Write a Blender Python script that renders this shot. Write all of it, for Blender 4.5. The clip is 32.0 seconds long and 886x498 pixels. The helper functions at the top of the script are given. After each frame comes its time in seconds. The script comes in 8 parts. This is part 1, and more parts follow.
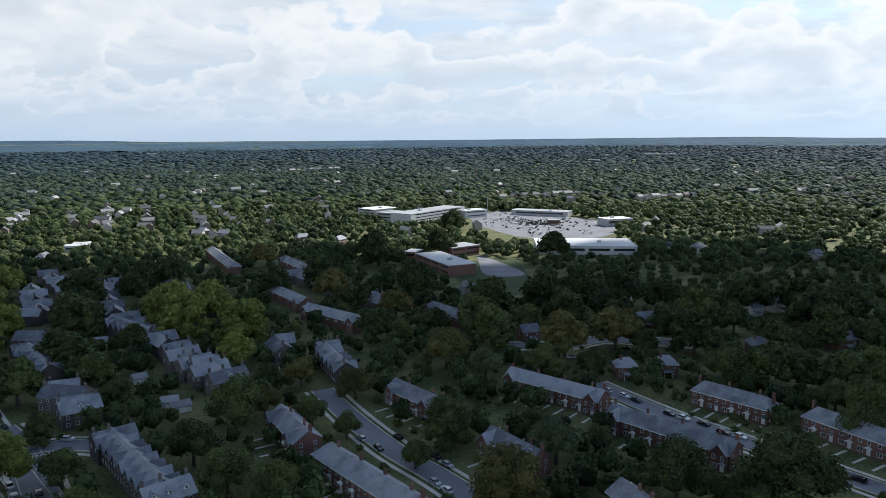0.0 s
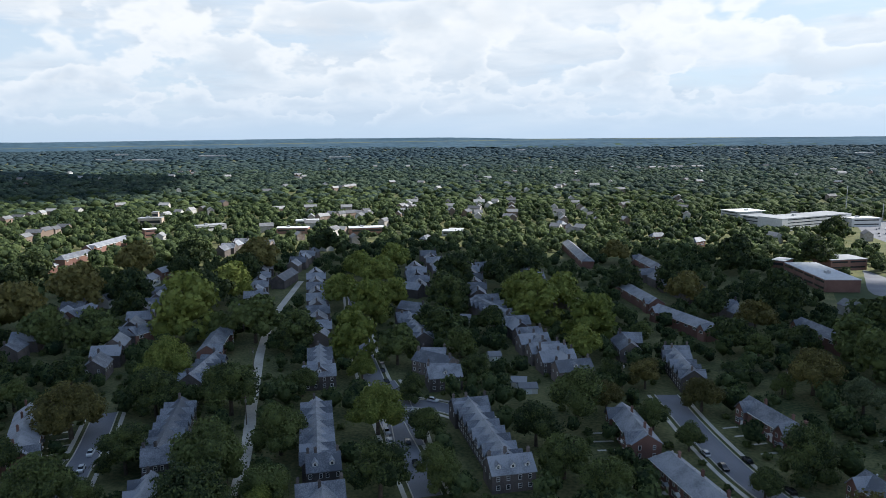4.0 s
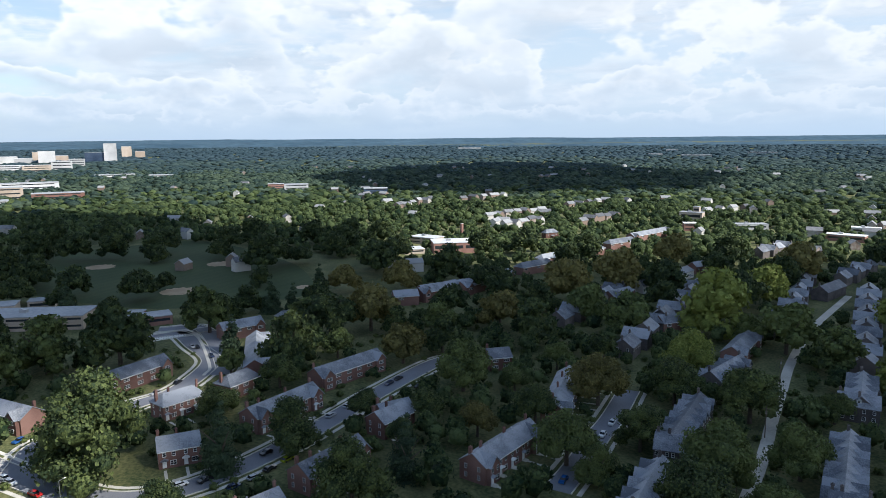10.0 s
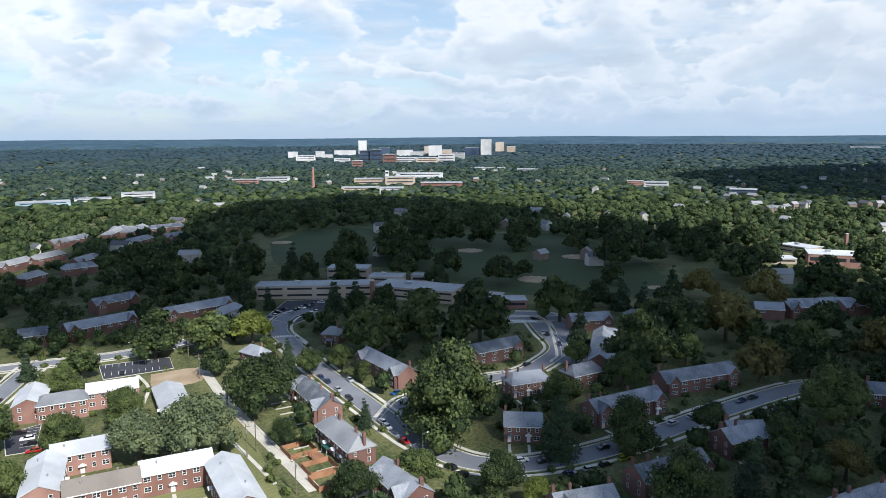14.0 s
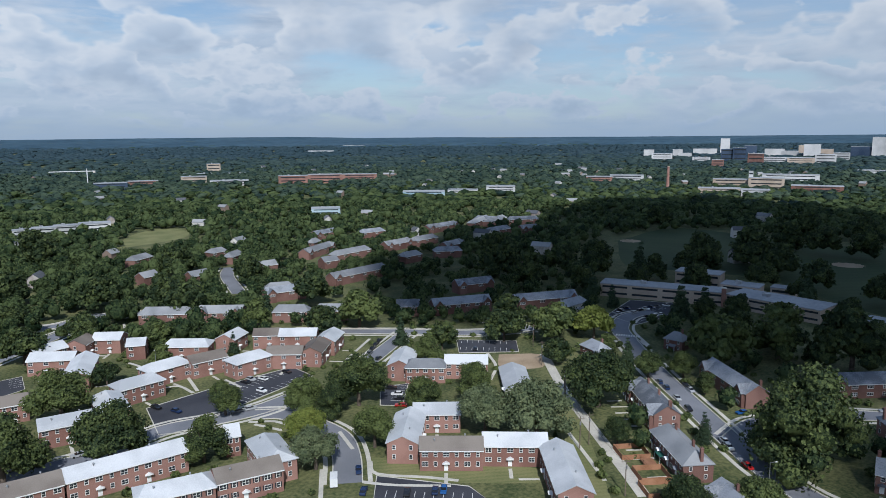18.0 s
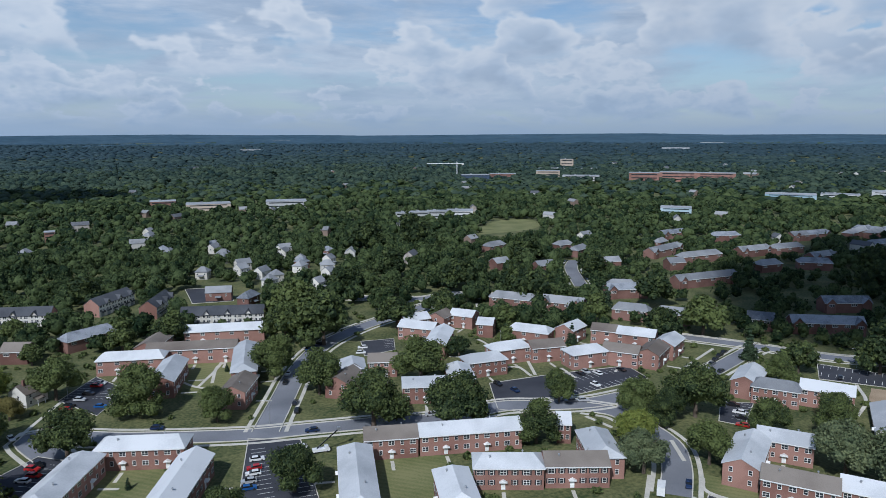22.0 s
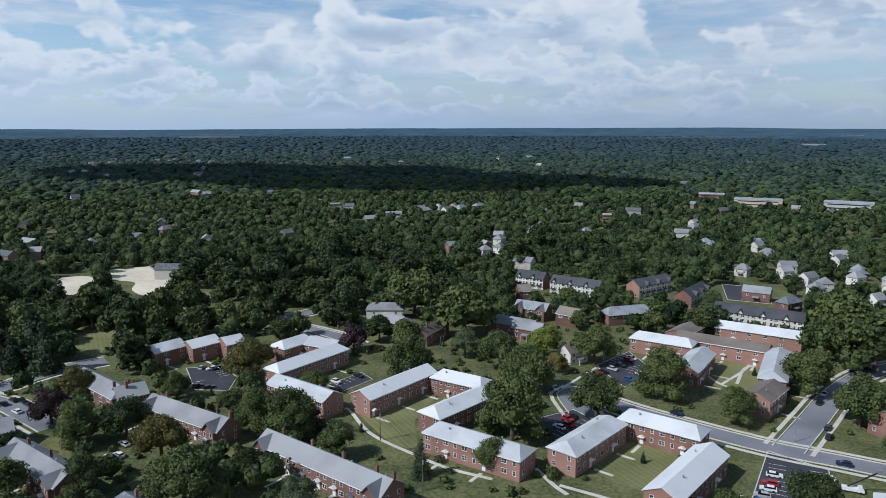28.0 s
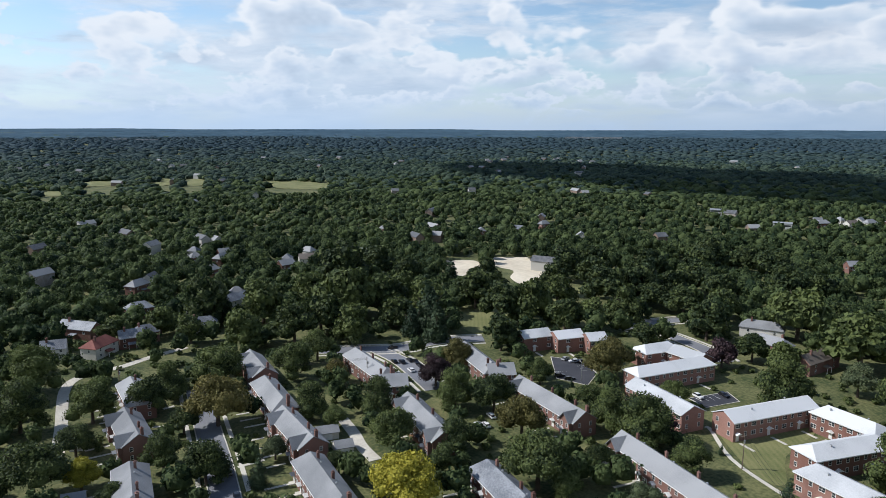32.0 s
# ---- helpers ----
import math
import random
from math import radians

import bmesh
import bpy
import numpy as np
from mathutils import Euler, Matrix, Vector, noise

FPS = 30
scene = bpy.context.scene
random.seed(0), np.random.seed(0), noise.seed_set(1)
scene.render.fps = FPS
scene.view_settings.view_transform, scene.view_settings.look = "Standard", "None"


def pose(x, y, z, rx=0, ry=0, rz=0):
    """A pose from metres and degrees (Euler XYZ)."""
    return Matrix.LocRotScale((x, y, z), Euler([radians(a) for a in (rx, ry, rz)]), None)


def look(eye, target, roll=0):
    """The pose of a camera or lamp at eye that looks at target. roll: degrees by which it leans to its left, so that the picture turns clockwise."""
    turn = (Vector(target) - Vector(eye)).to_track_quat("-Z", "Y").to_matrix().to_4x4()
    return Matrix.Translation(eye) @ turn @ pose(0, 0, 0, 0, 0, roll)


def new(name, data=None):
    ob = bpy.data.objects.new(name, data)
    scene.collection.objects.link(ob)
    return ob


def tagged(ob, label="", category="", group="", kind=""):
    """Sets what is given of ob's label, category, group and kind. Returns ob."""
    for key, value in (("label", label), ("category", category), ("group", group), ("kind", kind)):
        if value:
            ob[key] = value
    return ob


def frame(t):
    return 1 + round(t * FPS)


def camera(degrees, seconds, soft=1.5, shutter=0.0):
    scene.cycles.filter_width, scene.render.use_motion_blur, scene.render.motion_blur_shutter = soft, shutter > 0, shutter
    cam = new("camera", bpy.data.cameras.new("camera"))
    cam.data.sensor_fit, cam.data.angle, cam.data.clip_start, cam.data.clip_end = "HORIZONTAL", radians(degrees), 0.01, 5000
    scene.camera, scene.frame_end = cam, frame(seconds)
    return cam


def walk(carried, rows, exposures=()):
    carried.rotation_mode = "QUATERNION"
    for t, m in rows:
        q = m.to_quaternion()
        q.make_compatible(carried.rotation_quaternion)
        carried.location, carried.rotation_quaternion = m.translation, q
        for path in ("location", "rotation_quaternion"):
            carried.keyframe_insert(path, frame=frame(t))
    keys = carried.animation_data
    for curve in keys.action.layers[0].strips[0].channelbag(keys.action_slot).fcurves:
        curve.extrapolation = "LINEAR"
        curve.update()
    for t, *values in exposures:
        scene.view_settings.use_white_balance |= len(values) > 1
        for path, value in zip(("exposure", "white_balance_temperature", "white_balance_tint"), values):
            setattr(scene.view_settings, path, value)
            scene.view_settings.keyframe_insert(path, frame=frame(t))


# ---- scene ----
cam = camera(64.06, 32.0, 0.75)
HEIGHT = 100.0
# seconds, yaw, pitch, roll of the hovering camera
TURN = [
    (0, -0.0, -9.03, 0.35), (0.5, 3.59, -9.0, 0.4), (1, 7.19, -8.98, 0.39), (1.5, 10.75, -8.97, 0.36),
    (2, 14.26, -8.99, 0.3), (2.5, 17.75, -9.01, 0.31), (3, 21.25, -9.02, 0.37), (3.5, 24.8, -9.04, 0.45),
    (5.5, 38.83, -9.13, 0.42), (6.0, 42.29, -9.1, 0.43), (6.5, 45.75, -9.08, 0.44), (7.0, 49.21, -9.07, 0.43),
    (7.5, 52.7, -9.06, 0.41), (8.0, 56.18, -9.05, 0.39), (8.5, 59.65, -9.04, 0.39), (9.0, 63.17, -9.03, 0.39),
    (9.5, 66.73, -9.04, 0.37), (10.0, 70.33, -9.07, 0.4), (10.5, 73.92, -9.09, 0.42), (11.0, 77.49, -9.1, 0.43),
    (11.5, 81.06, -9.1, 0.41), (12.0, 84.63, -9.11, 0.37), (12.5, 88.19, -9.12, 0.35), (13.0, 91.74, -9.13, 0.3),
    (13.5, 95.26, -9.15, 0.26), (14.0, 98.75, -9.17, 0.27), (14.5, 102.26, -9.16, 0.27), (16.5, 116.32, -9.19, 0.31),
    (17.0, 119.76, -9.2, 0.31), (17.5, 123.23, -9.2, 0.33), (18.0, 126.69, -9.22, 0.31), (18.5, 130.17, -9.26, 0.27),
    (19.0, 133.65, -9.28, 0.24), (19.5, 137.1, -9.29, 0.21), (20.0, 140.54, -9.31, 0.2), (20.5, 143.99, -9.32, 0.17),
    (21.0, 147.47, -9.35, 0.17), (21.5, 150.95, -9.37, 0.21), (22.0, 154.41, -9.38, 0.23), (22.5, 157.86, -9.4, 0.2),
    (23.0, 161.33, -9.43, 0.14), (23.5, 164.8, -9.47, 0.1), (24.0, 168.27, -9.5, 0.09), (24.5, 171.73, -9.52, 0.07),
    (25.0, 175.17, -9.55, 0.05), (25.5, 178.42, -9.6, 0.04), (27.5, 193.18, -9.8, -0.01), (28.0, 196.86, -9.85, -0.01),
    (28.5, 200.56, -9.87, -0.0), (29.0, 204.32, -9.89, 0.03), (29.5, 208.09, -9.89, 0.03), (30.0, 211.8, -9.88, 0.0),
    (30.5, 215.5, -9.87, -0.04), (31.0, 219.24, -9.86, -0.13), (31.5, 222.97, -9.84, -0.2), (32.0, 226.7, -9.82, -0.21),
]
walk(cam, [(t, pose(0, 0, HEIGHT, 90 + p, r, y)) for t, y, p, r in TURN],
     exposures=[(0, 0.40, 6450, 10), (6, 0.56, 6380, 10), (9, 0.56, 6330, 10), (12, 0.58, 6250, 10), (15, 0.26, 6100, 10), (18, -0.22, 5800, 10), (23, -0.38, 5600, 10), (28, -0.24, 5780, 10), (32, 0.0, 6100, 11)])

# ---- sky, sun ----
SUN_AZ, SUN_EL = 46.5, 43.0          # degrees clockwise from +y, and above the horizon
to_sun = Vector((math.sin(radians(SUN_AZ)) * math.cos(radians(SUN_EL)), math.cos(radians(SUN_AZ)) * math.cos(radians(SUN_EL)), math.sin(radians(SUN_EL))))
sun = new("sun", bpy.data.lights.new("sun", "SUN"))
sun.data.energy, sun.data.angle, sun.data.color = 5.0, radians(0.6), (1.0, 0.955, 0.89)
sun.matrix_world = look(to_sun * 300, (0, 0, 0))

world = bpy.data.worlds.new("sky")
scene.world = world
world.use_nodes = True
wn, wl = world.node_tree.nodes, world.node_tree.links
wn.clear()


def wmath(op, a, b=None, c=None):
    n = wn.new("ShaderNodeMath")
    n.operation = op
    for i, v in enumerate((a, b, c)):
        if v is None:
            continue
        if isinstance(v, (int, float)):
            n.inputs[i].default_value = v
        else:
            wl.new(v, n.inputs[i])
    return n.outputs[0]


def wramp(fac, stops):
    n = wn.new("ShaderNodeValToRGB")
    el = n.color_ramp.elements
    while len(el) < len(stops):
        el.new(0.5)
    for e, (p, c) in zip(el, stops):
        e.position, e.color = p, (*c, 1)
    wl.new(fac, n.inputs[0])
    return n.outputs[0]


def wmix(fac, a, b):
    n = wn.new("ShaderNodeMix")
    n.data_type = "RGBA"
    for s, v in ((n.inputs[0], fac), (n.inputs[6], a), (n.inputs[7], b)):
        if isinstance(v, (int, float)):
            s.default_value = v
        elif isinstance(v, tuple):
            s.default_value = (*v, 1)
        else:
            wl.new(v, s)
    return n.outputs[2]


tc = wn.new("ShaderNodeTexCoord")
sep = wn.new("ShaderNodeSeparateXYZ")
wl.new(tc.outputs["Generated"], sep.inputs[0])
sx, sy, sz = sep.outputs
up = wmath("MAXIMUM", sz, 0.0)
com = wn.new("ShaderNodeCombineXYZ")
wl.new(sx, com.inputs[0])
wl.new(sy, com.inputs[1])
wl.new(wmath("MULTIPLY", up, 1.8), com.inputs[2])


def wnoise(scale, detail, rough, dist=0.0, shift=(0, 0, 0)):
    m = wn.new("ShaderNodeVectorMath")
    m.operation = "ADD"
    wl.new(com.outputs[0], m.inputs[0])
    m.inputs[1].default_value = shift
    n = wn.new("ShaderNodeTexNoise")
    n.inputs["Scale"].default_value, n.inputs["Detail"].default_value = scale, detail
    n.inputs["Roughness"].default_value, n.inputs["Distortion"].default_value = rough, dist
    wl.new(m.outputs[0], n.inputs["Vector"])
    return n.outputs[0]


nishita = wn.new("ShaderNodeTexSky")
nishita.sky_type, nishita.sun_disc = "NISHITA", False
nishita.sun_elevation, nishita.sun_rotation = radians(SUN_EL), radians(SUN_AZ)
nishita.air_density, nishita.dust_density, nishita.ozone_density = 1.0, 0.2, 2.5
lum = wn.new("ShaderNodeVectorMath")
lum.operation = "SCALE"
wl.new(nishita.outputs[0], lum.inputs[0])
lum.inputs["Scale"].default_value = 0.14
big = wnoise(4.0, 5, 0.55, 0.3, (3.1, 1.7, 0.4))


def billow(scale, shift):
    """Heaped round cells, as cumulus tops are."""
    m = wn.new("ShaderNodeVectorMath")
    m.operation = "ADD"
    bend = wn.new("ShaderNodeTexNoise")
    bend.inputs["Scale"].default_value, bend.inputs["Detail"].default_value = 9.0, 6
    wl.new(com.outputs[0], bend.inputs["Vector"])
    k = wn.new("ShaderNodeVectorMath")
    k.operation = "SCALE"
    k.inputs["Scale"].default_value = 0.09
    wl.new(bend.outputs["Color"], k.inputs[0])
    k2 = wn.new("ShaderNodeVectorMath")
    k2.operation = "ADD"
    wl.new(com.outputs[0], k2.inputs[0])
    wl.new(k.outputs[0], k2.inputs[1])
    wl.new(k2.outputs[0], m.inputs[0])
    m.inputs[1].default_value = shift
    v = wn.new("ShaderNodeTexVoronoi")
    v.feature = "SMOOTH_F1"
    v.inputs["Scale"].default_value, v.inputs["Detail"].default_value, v.inputs["Roughness"].default_value = scale, 4.0, 0.55
    v.inputs["Smoothness"].default_value = 0.6
    v.normalize = True
    wl.new(m.outputs[0], v.inputs["Vector"])
    return wmath("SUBTRACT", 1.0, wmath("MULTIPLY", v.outputs["Distance"], 1.1))


def wstep(value, lo, hi):
    n = wn.new("ShaderNodeMapRange")
    n.interpolation_type = "SMOOTHSTEP"
    for sock, v in ((n.inputs["Value"], value), (n.inputs["From Min"], lo), (n.inputs["From Max"], hi)):
        if isinstance(v, (int, float)):
            sock.default_value = v
        else:
            wl.new(v, sock)
    return n.outputs[0]


def wscale(colour, k):
    n = wn.new("ShaderNodeVectorMath")
    n.operation = "SCALE"
    if isinstance(colour, tuple):
        n.inputs[0].default_value = colour
    else:
        wl.new(colour, n.inputs[0])
    wl.new(k, n.inputs["Scale"])
    return n.outputs[0]


heaps, puffs = billow(8.0, (0.6, 4.2, 1.3)), billow(19.0, (2.6, 1.2, 0.3))
# the thin veil is dimmer and denser on the side of the sun, the heaps whiter away from it
bright = wmath("ADD", 0.82, wmath("ADD", wmath("MULTIPLY", sx, 0.07), wmath("MULTIPLY", sy, -0.07)))
sunward = wmath("ADD", 0.42, wmath("MULTIPLY", wmath("ADD", sy, wmath("MULTIPLY", sx, -0.3)), 0.36))
thin = wmath("MULTIPLY", wmath("ADD", sunward, wmath("MULTIPLY", wmath("SUBTRACT", big, 0.5), 0.9)), wramp(sz, [(0.25, (1, 1, 1)), (0.6, (0.6, 0.6, 0.6))]))
haze = wmath("MULTIPLY", bright, wmath("ADD", wmath("ADD", 0.79, wmath("MULTIPLY", wmath("MAXIMUM", sx, 0.0), 0.28)), wmath("MULTIPLY", sunward, 0.29)))
colour = wmix(wstep(thin, 0.0, 1.0), wscale(lum.outputs[0], haze), wscale((0.66, 0.78, 0.91), haze))
flat = wn.new("ShaderNodeCombineXYZ")
wl.new(sx, flat.inputs[0])
wl.new(sy, flat.inputs[1])
wl.new(wmath("MULTIPLY", up, 5.0), flat.inputs[2])


def wbands(scale, shift, detail=7, rough=0.58):
    """Noise drawn out level, as sheets of cloud seen edge on."""
    m = wn.new("ShaderNodeVectorMath")
    m.operation = "ADD"
    wl.new(flat.outputs[0], m.inputs[0])
    m.inputs[1].default_value = shift
    n = wn.new("ShaderNodeTexNoise")
    n.inputs["Scale"].default_value, n.inputs["Detail"].default_value, n.inputs["Roughness"].default_value = scale, detail, rough
    n.inputs["Distortion"].default_value = 0.25
    wl.new(m.outputs[0], n.inputs["Vector"])
    return n.outputs[0]


lower = wmath("SUBTRACT", 1.0, wstep(sz, 0.2, 0.36))
for scale, shift, lo, hi, most in ((3.2, (1.3, 0.4, 2.2), 0.40, 0.60, 0.85), (6.5, (5.1, 2.4, 0.7), 0.44, 0.64, 0.7)):
    sheet = wbands(scale, shift)
    grey = wbands(scale * 1.7, (shift[1], shift[0], 3.0))
    tone = wramp(grey, [(0.32, (0.50, 0.59, 0.70)), (0.50, (0.72, 0.79, 0.87)), (0.66, (0.95, 0.97, 0.99))])
    tone = wmix(wmath("MULTIPLY", sunward, 0.35), tone, (0.90, 0.94, 0.98))
    colour = wmix(wmath("MULTIPLY", wstep(sheet, lo, hi), wmath("MULTIPLY", lower, most)), colour, wscale(tone, bright))
CLOUD_LAYERS = ((0.024, 0.022, 15.0), (0.046, 0.034, 11.0), (0.078, 0.050, 8.0), (0.122, 0.070, 6.0), (0.180, 0.10, 4.6), (0.27, 0.15, 3.4))
for i, (foot, tall, spread) in enumerate(CLOUD_LAYERS):
    lumps = heaps if i > 2 else puffs
    mass = wnoise(spread, 4, 0.55, 0.0, (1.7 * i, 3.3, 0.2 * i))
    mass = wmath("SUBTRACT", mass, wmath("SUBTRACT", 0.485, wmath("MULTIPLY", sunward, 0.08)))
    uneven = wmath("MULTIPLY", wmath("SUBTRACT", wnoise(spread * 0.6, 2, 0.5, 0.0, (4.1, 0.7 * i, 2.0)), 0.5), tall * 3.2)
    ragged = wmath("SUBTRACT", lumps, 0.58)
    height = wmath("MULTIPLY", wmath("MINIMUM", wmath("MULTIPLY", mass, 8.0), 1.4), tall)
    height = wmath("ADD", height, wmath("MULTIPLY", ragged, tall * 2.0))
    rel = wmath("SUBTRACT", up, wmath("ADD", uneven, foot))
    over = wmath("SUBTRACT", height, rel)
    above = wmath("ADD", rel, wmath("MULTIPLY", ragged, tall * 0.9))
    cover = wmath("MULTIPLY", wstep(over, 0.0, tall * 0.42), wstep(above, -tall * 0.35, tall * 0.3))
    tone = wmath("SUBTRACT", 1.0, wmath("DIVIDE", over, tall * 1.55))
    tone = wmath("ADD", tone, wmath("MULTIPLY", ragged, 1.3))
    tone = wramp(tone, [(0.05, (0.47, 0.56, 0.67)), (0.45, (0.66, 0.75, 0.85)), (0.85, (0.97, 0.99, 1.0))])
    tone = wmix(wmath("MULTIPLY", sunward, 0.6), tone, (0.90, 0.94, 0.98))
    colour = wmix(wmath("MULTIPLY", cover, 0.92), colour, wscale(tone, bright))
low = wramp(sz, [(0.0, (1, 1, 1)), (0.025, (0.66, 0.66, 0.66)), (0.07, (0.28, 0.28, 0.28)), (0.15, (0, 0, 0))])
low.node.color_ramp.interpolation = "B_SPLINE"
final = wmix(wmath("MULTIPLY", low, 0.93), colour, wscale((0.50, 0.65, 0.83), haze))
bg = wn.new("ShaderNodeBackground")
wl.new(final, bg.inputs[0])
bg.inputs[1].default_value = 1.0
wo = wn.new("ShaderNodeOutputWorld")
wl.new(bg.outputs[0], wo.inputs[0])

# ---- materials ----
MATS = {}


def material(name, base, vary, rough=0.8, scale=0.3, fine_scale=4.0, bump=0.3, metal=0.0, island=0.0, each=0.0, streak=None, transl=0.0, deep=0.05, grain=0.6):
    """Two scales of noise between two colours, with relief; island and each vary it by piece and by object."""
    m = bpy.data.materials.new(name)
    m.use_nodes = True
    n, l = m.node_tree.nodes, m.node_tree.links
    p = n["Principled BSDF"]
    geo = n.new("ShaderNodeNewGeometry")
    a = n.new("ShaderNodeTexNoise")
    a.inputs["Scale"].default_value, a.inputs["Detail"].default_value = scale, 4
    b = n.new("ShaderNodeTexNoise")
    b.inputs["Scale"].default_value, b.inputs["Detail"].default_value = fine_scale, 5
    for q in (a, b):
        l.new(geo.outputs["Position"], q.inputs["Vector"])
    add = n.new("ShaderNodeMath")
    add.operation = "ADD"
    l.new(a.outputs[0], add.inputs[0])
    half = n.new("ShaderNodeMath")
    half.operation = "MULTIPLY_ADD"
    l.new(b.outputs[0], half.inputs[0])
    half.inputs[1].default_value, half.inputs[2].default_value = grain, -grain / 2
    l.new(half.outputs[0], add.inputs[1])
    val = add.outputs[0]
    for amount, sock in ((island, geo.outputs["Random Per Island"]), (each, None)):
        if amount:
            if sock is None:
                sock = n.new("ShaderNodeObjectInfo").outputs["Random"]
            k = n.new("ShaderNodeMath")
            k.operation = "MULTIPLY_ADD"
            l.new(sock, k.inputs[0])
            k.inputs[1].default_value = amount
            k2 = n.new("ShaderNodeMath")
            k2.operation = "SUBTRACT"
            l.new(val, k.inputs[2])
            l.new(k.outputs[0], k2.inputs[0])
            k2.inputs[1].default_value = amount / 2
            val = k2.outputs[0]
    if streak:
        w = n.new("ShaderNodeTexWave")
        w.inputs["Scale"].default_value, w.inputs["Distortion"].default_value = streak[0], 1.5
        w.bands_direction = "DIAGONAL"
        l.new(geo.outputs["Position"], w.inputs["Vector"])
        k = n.new("ShaderNodeMath")
        k.operation = "MULTIPLY_ADD"
        l.new(w.outputs[0], k.inputs[0])
        k.inputs[1].default_value = streak[1]
        l.new(val, k.inputs[2])
        val = k.outputs[0]
    r = n.new("ShaderNodeValToRGB")
    r.color_ramp.elements[0].position, r.color_ramp.elements[1].position = 0.25, 0.75
    r.color_ramp.elements[0].color, r.color_ramp.elements[1].color = (*base, 1), (*vary, 1)
    l.new(val, r.inputs[0])
    l.new(r.outputs[0], p.inputs["Base Color"])
    p.inputs["Roughness"].default_value, p.inputs["Metallic"].default_value = rough, metal
    p.inputs["Specular IOR Level"].default_value = 0.3
    if bump:
        bp = n.new("ShaderNodeBump")
        bp.inputs["Strength"].default_value, bp.inputs["Distance"].default_value = bump, deep
        l.new(b.outputs[0], bp.inputs["Height"])
        l.new(bp.outputs[0], p.inputs["Normal"])
    if transl:
        t = n.new("ShaderNodeBsdfTranslucent")
        l.new(r.outputs[0], t.inputs[0])
        mx = n.new("ShaderNodeMixShader")
        mx.inputs[0].default_value = transl
        l.new(p.outputs[0], mx.inputs[1])
        l.new(t.outputs[0], mx.inputs[2])
        l.new(mx.outputs[0], n["Material Output"].inputs[0])
    MATS[name] = m
    return m


material("grass", (0.034, 0.052, 0.016), (0.150, 0.148, 0.062), 0.95, 0.07, 0.8, 0.4, grain=1.1)
material("lawn", (0.090, 0.110, 0.036), (0.195, 0.190, 0.082), 0.95, 0.06, 1.5, 0.3, streak=(0.22, 0.14))
material("park_grass", (0.022, 0.042, 0.015), (0.048, 0.070, 0.026), 0.95, 0.02, 0.5, 0.3, streak=(0.05, 0.1))
material("bare_earth", (0.26, 0.19, 0.12), (0.40, 0.31, 0.21), 0.95, 0.1, 2.0, 0.3)
material("asphalt", (0.130, 0.136, 0.152), (0.220, 0.226, 0.245), 0.9, 0.06, 3.0, 0.2)
material("lot_asphalt", (0.030, 0.032, 0.040), (0.060, 0.062, 0.072), 0.85, 0.08, 3.0, 0.2)
material("concrete", (0.40, 0.38, 0.33), (0.60, 0.57, 0.50), 0.9, 0.15, 2.0, 0.2)
material("alley_concrete", (0.36, 0.33, 0.28), (0.58, 0.55, 0.47), 0.9, 0.08, 1.2, 0.2)
material("line_paint", (0.65, 0.65, 0.62), (0.80, 0.80, 0.76), 0.7, 0.5, 6.0, 0.0)
material("yellow_paint", (0.55, 0.38, 0.06), (0.70, 0.50, 0.10), 0.7, 0.5, 6.0, 0.0)
material("brick", (0.178, 0.092, 0.072), (0.315, 0.180, 0.145), 0.9, 0.12, 5.0, 0.4, each=0.5)
material("dark_brick", (0.120, 0.062, 0.050), (0.215, 0.122, 0.100), 0.9, 0.12, 5.0, 0.4, each=0.5)
material("grey_stone", (0.070, 0.062, 0.060), (0.170, 0.145, 0.135), 0.9, 0.2, 3.0, 0.5, each=0.5)
material("white_roof", (0.36, 0.375, 0.39), (0.58, 0.592, 0.60), 0.75, 0.10, 3.0, 0.1, each=0.5, grain=0.5)
material("brown_roof", (0.120, 0.100, 0.085), (0.215, 0.188, 0.160), 0.85, 0.10, 6.0, 0.3, each=0.3)
material("grey_roof", (0.150, 0.158, 0.168), (0.285, 0.292, 0.300), 0.75, 0.10, 5.0, 0.3, each=0.4)
material("slate_roof", (0.095, 0.106, 0.124), (0.275, 0.292, 0.318), 0.62, 0.22, 2.5, 0.5, each=0.5, grain=0.9)
material("red_roof", (0.15, 0.05, 0.04), (0.26, 0.10, 0.08), 0.8, 0.2, 5.0, 0.3)
material("white_trim", (0.62, 0.62, 0.60), (0.80, 0.80, 0.78), 0.6, 0.4, 6.0, 0.0)
material("cream_siding", (0.46, 0.44, 0.39), (0.66, 0.64, 0.59), 0.75, 0.2, 4.0, 0.1, each=0.5)
material("dark_shutter", (0.015, 0.018, 0.022), (0.035, 0.040, 0.045), 0.6, 0.4, 6.0, 0.0)
material("wood_deck", (0.22, 0.10, 0.05), (0.36, 0.19, 0.11), 0.85, 0.3, 4.0, 0.2)
material("pole_wood", (0.10, 0.075, 0.055), (0.20, 0.16, 0.12), 0.9, 0.5, 6.0, 0.2)
material("steel", (0.35, 0.36, 0.37), (0.50, 0.51, 0.52), 0.4, 0.5, 6.0, 0.0, metal=0.7)
material("rubber", (0.012, 0.012, 0.012), (0.03, 0.03, 0.03), 0.8, 1.0, 6.0, 0.0)
material("green_canvas", (0.01, 0.06, 0.045), (0.03, 0.12, 0.09), 0.8, 0.4, 4.0, 0.0)
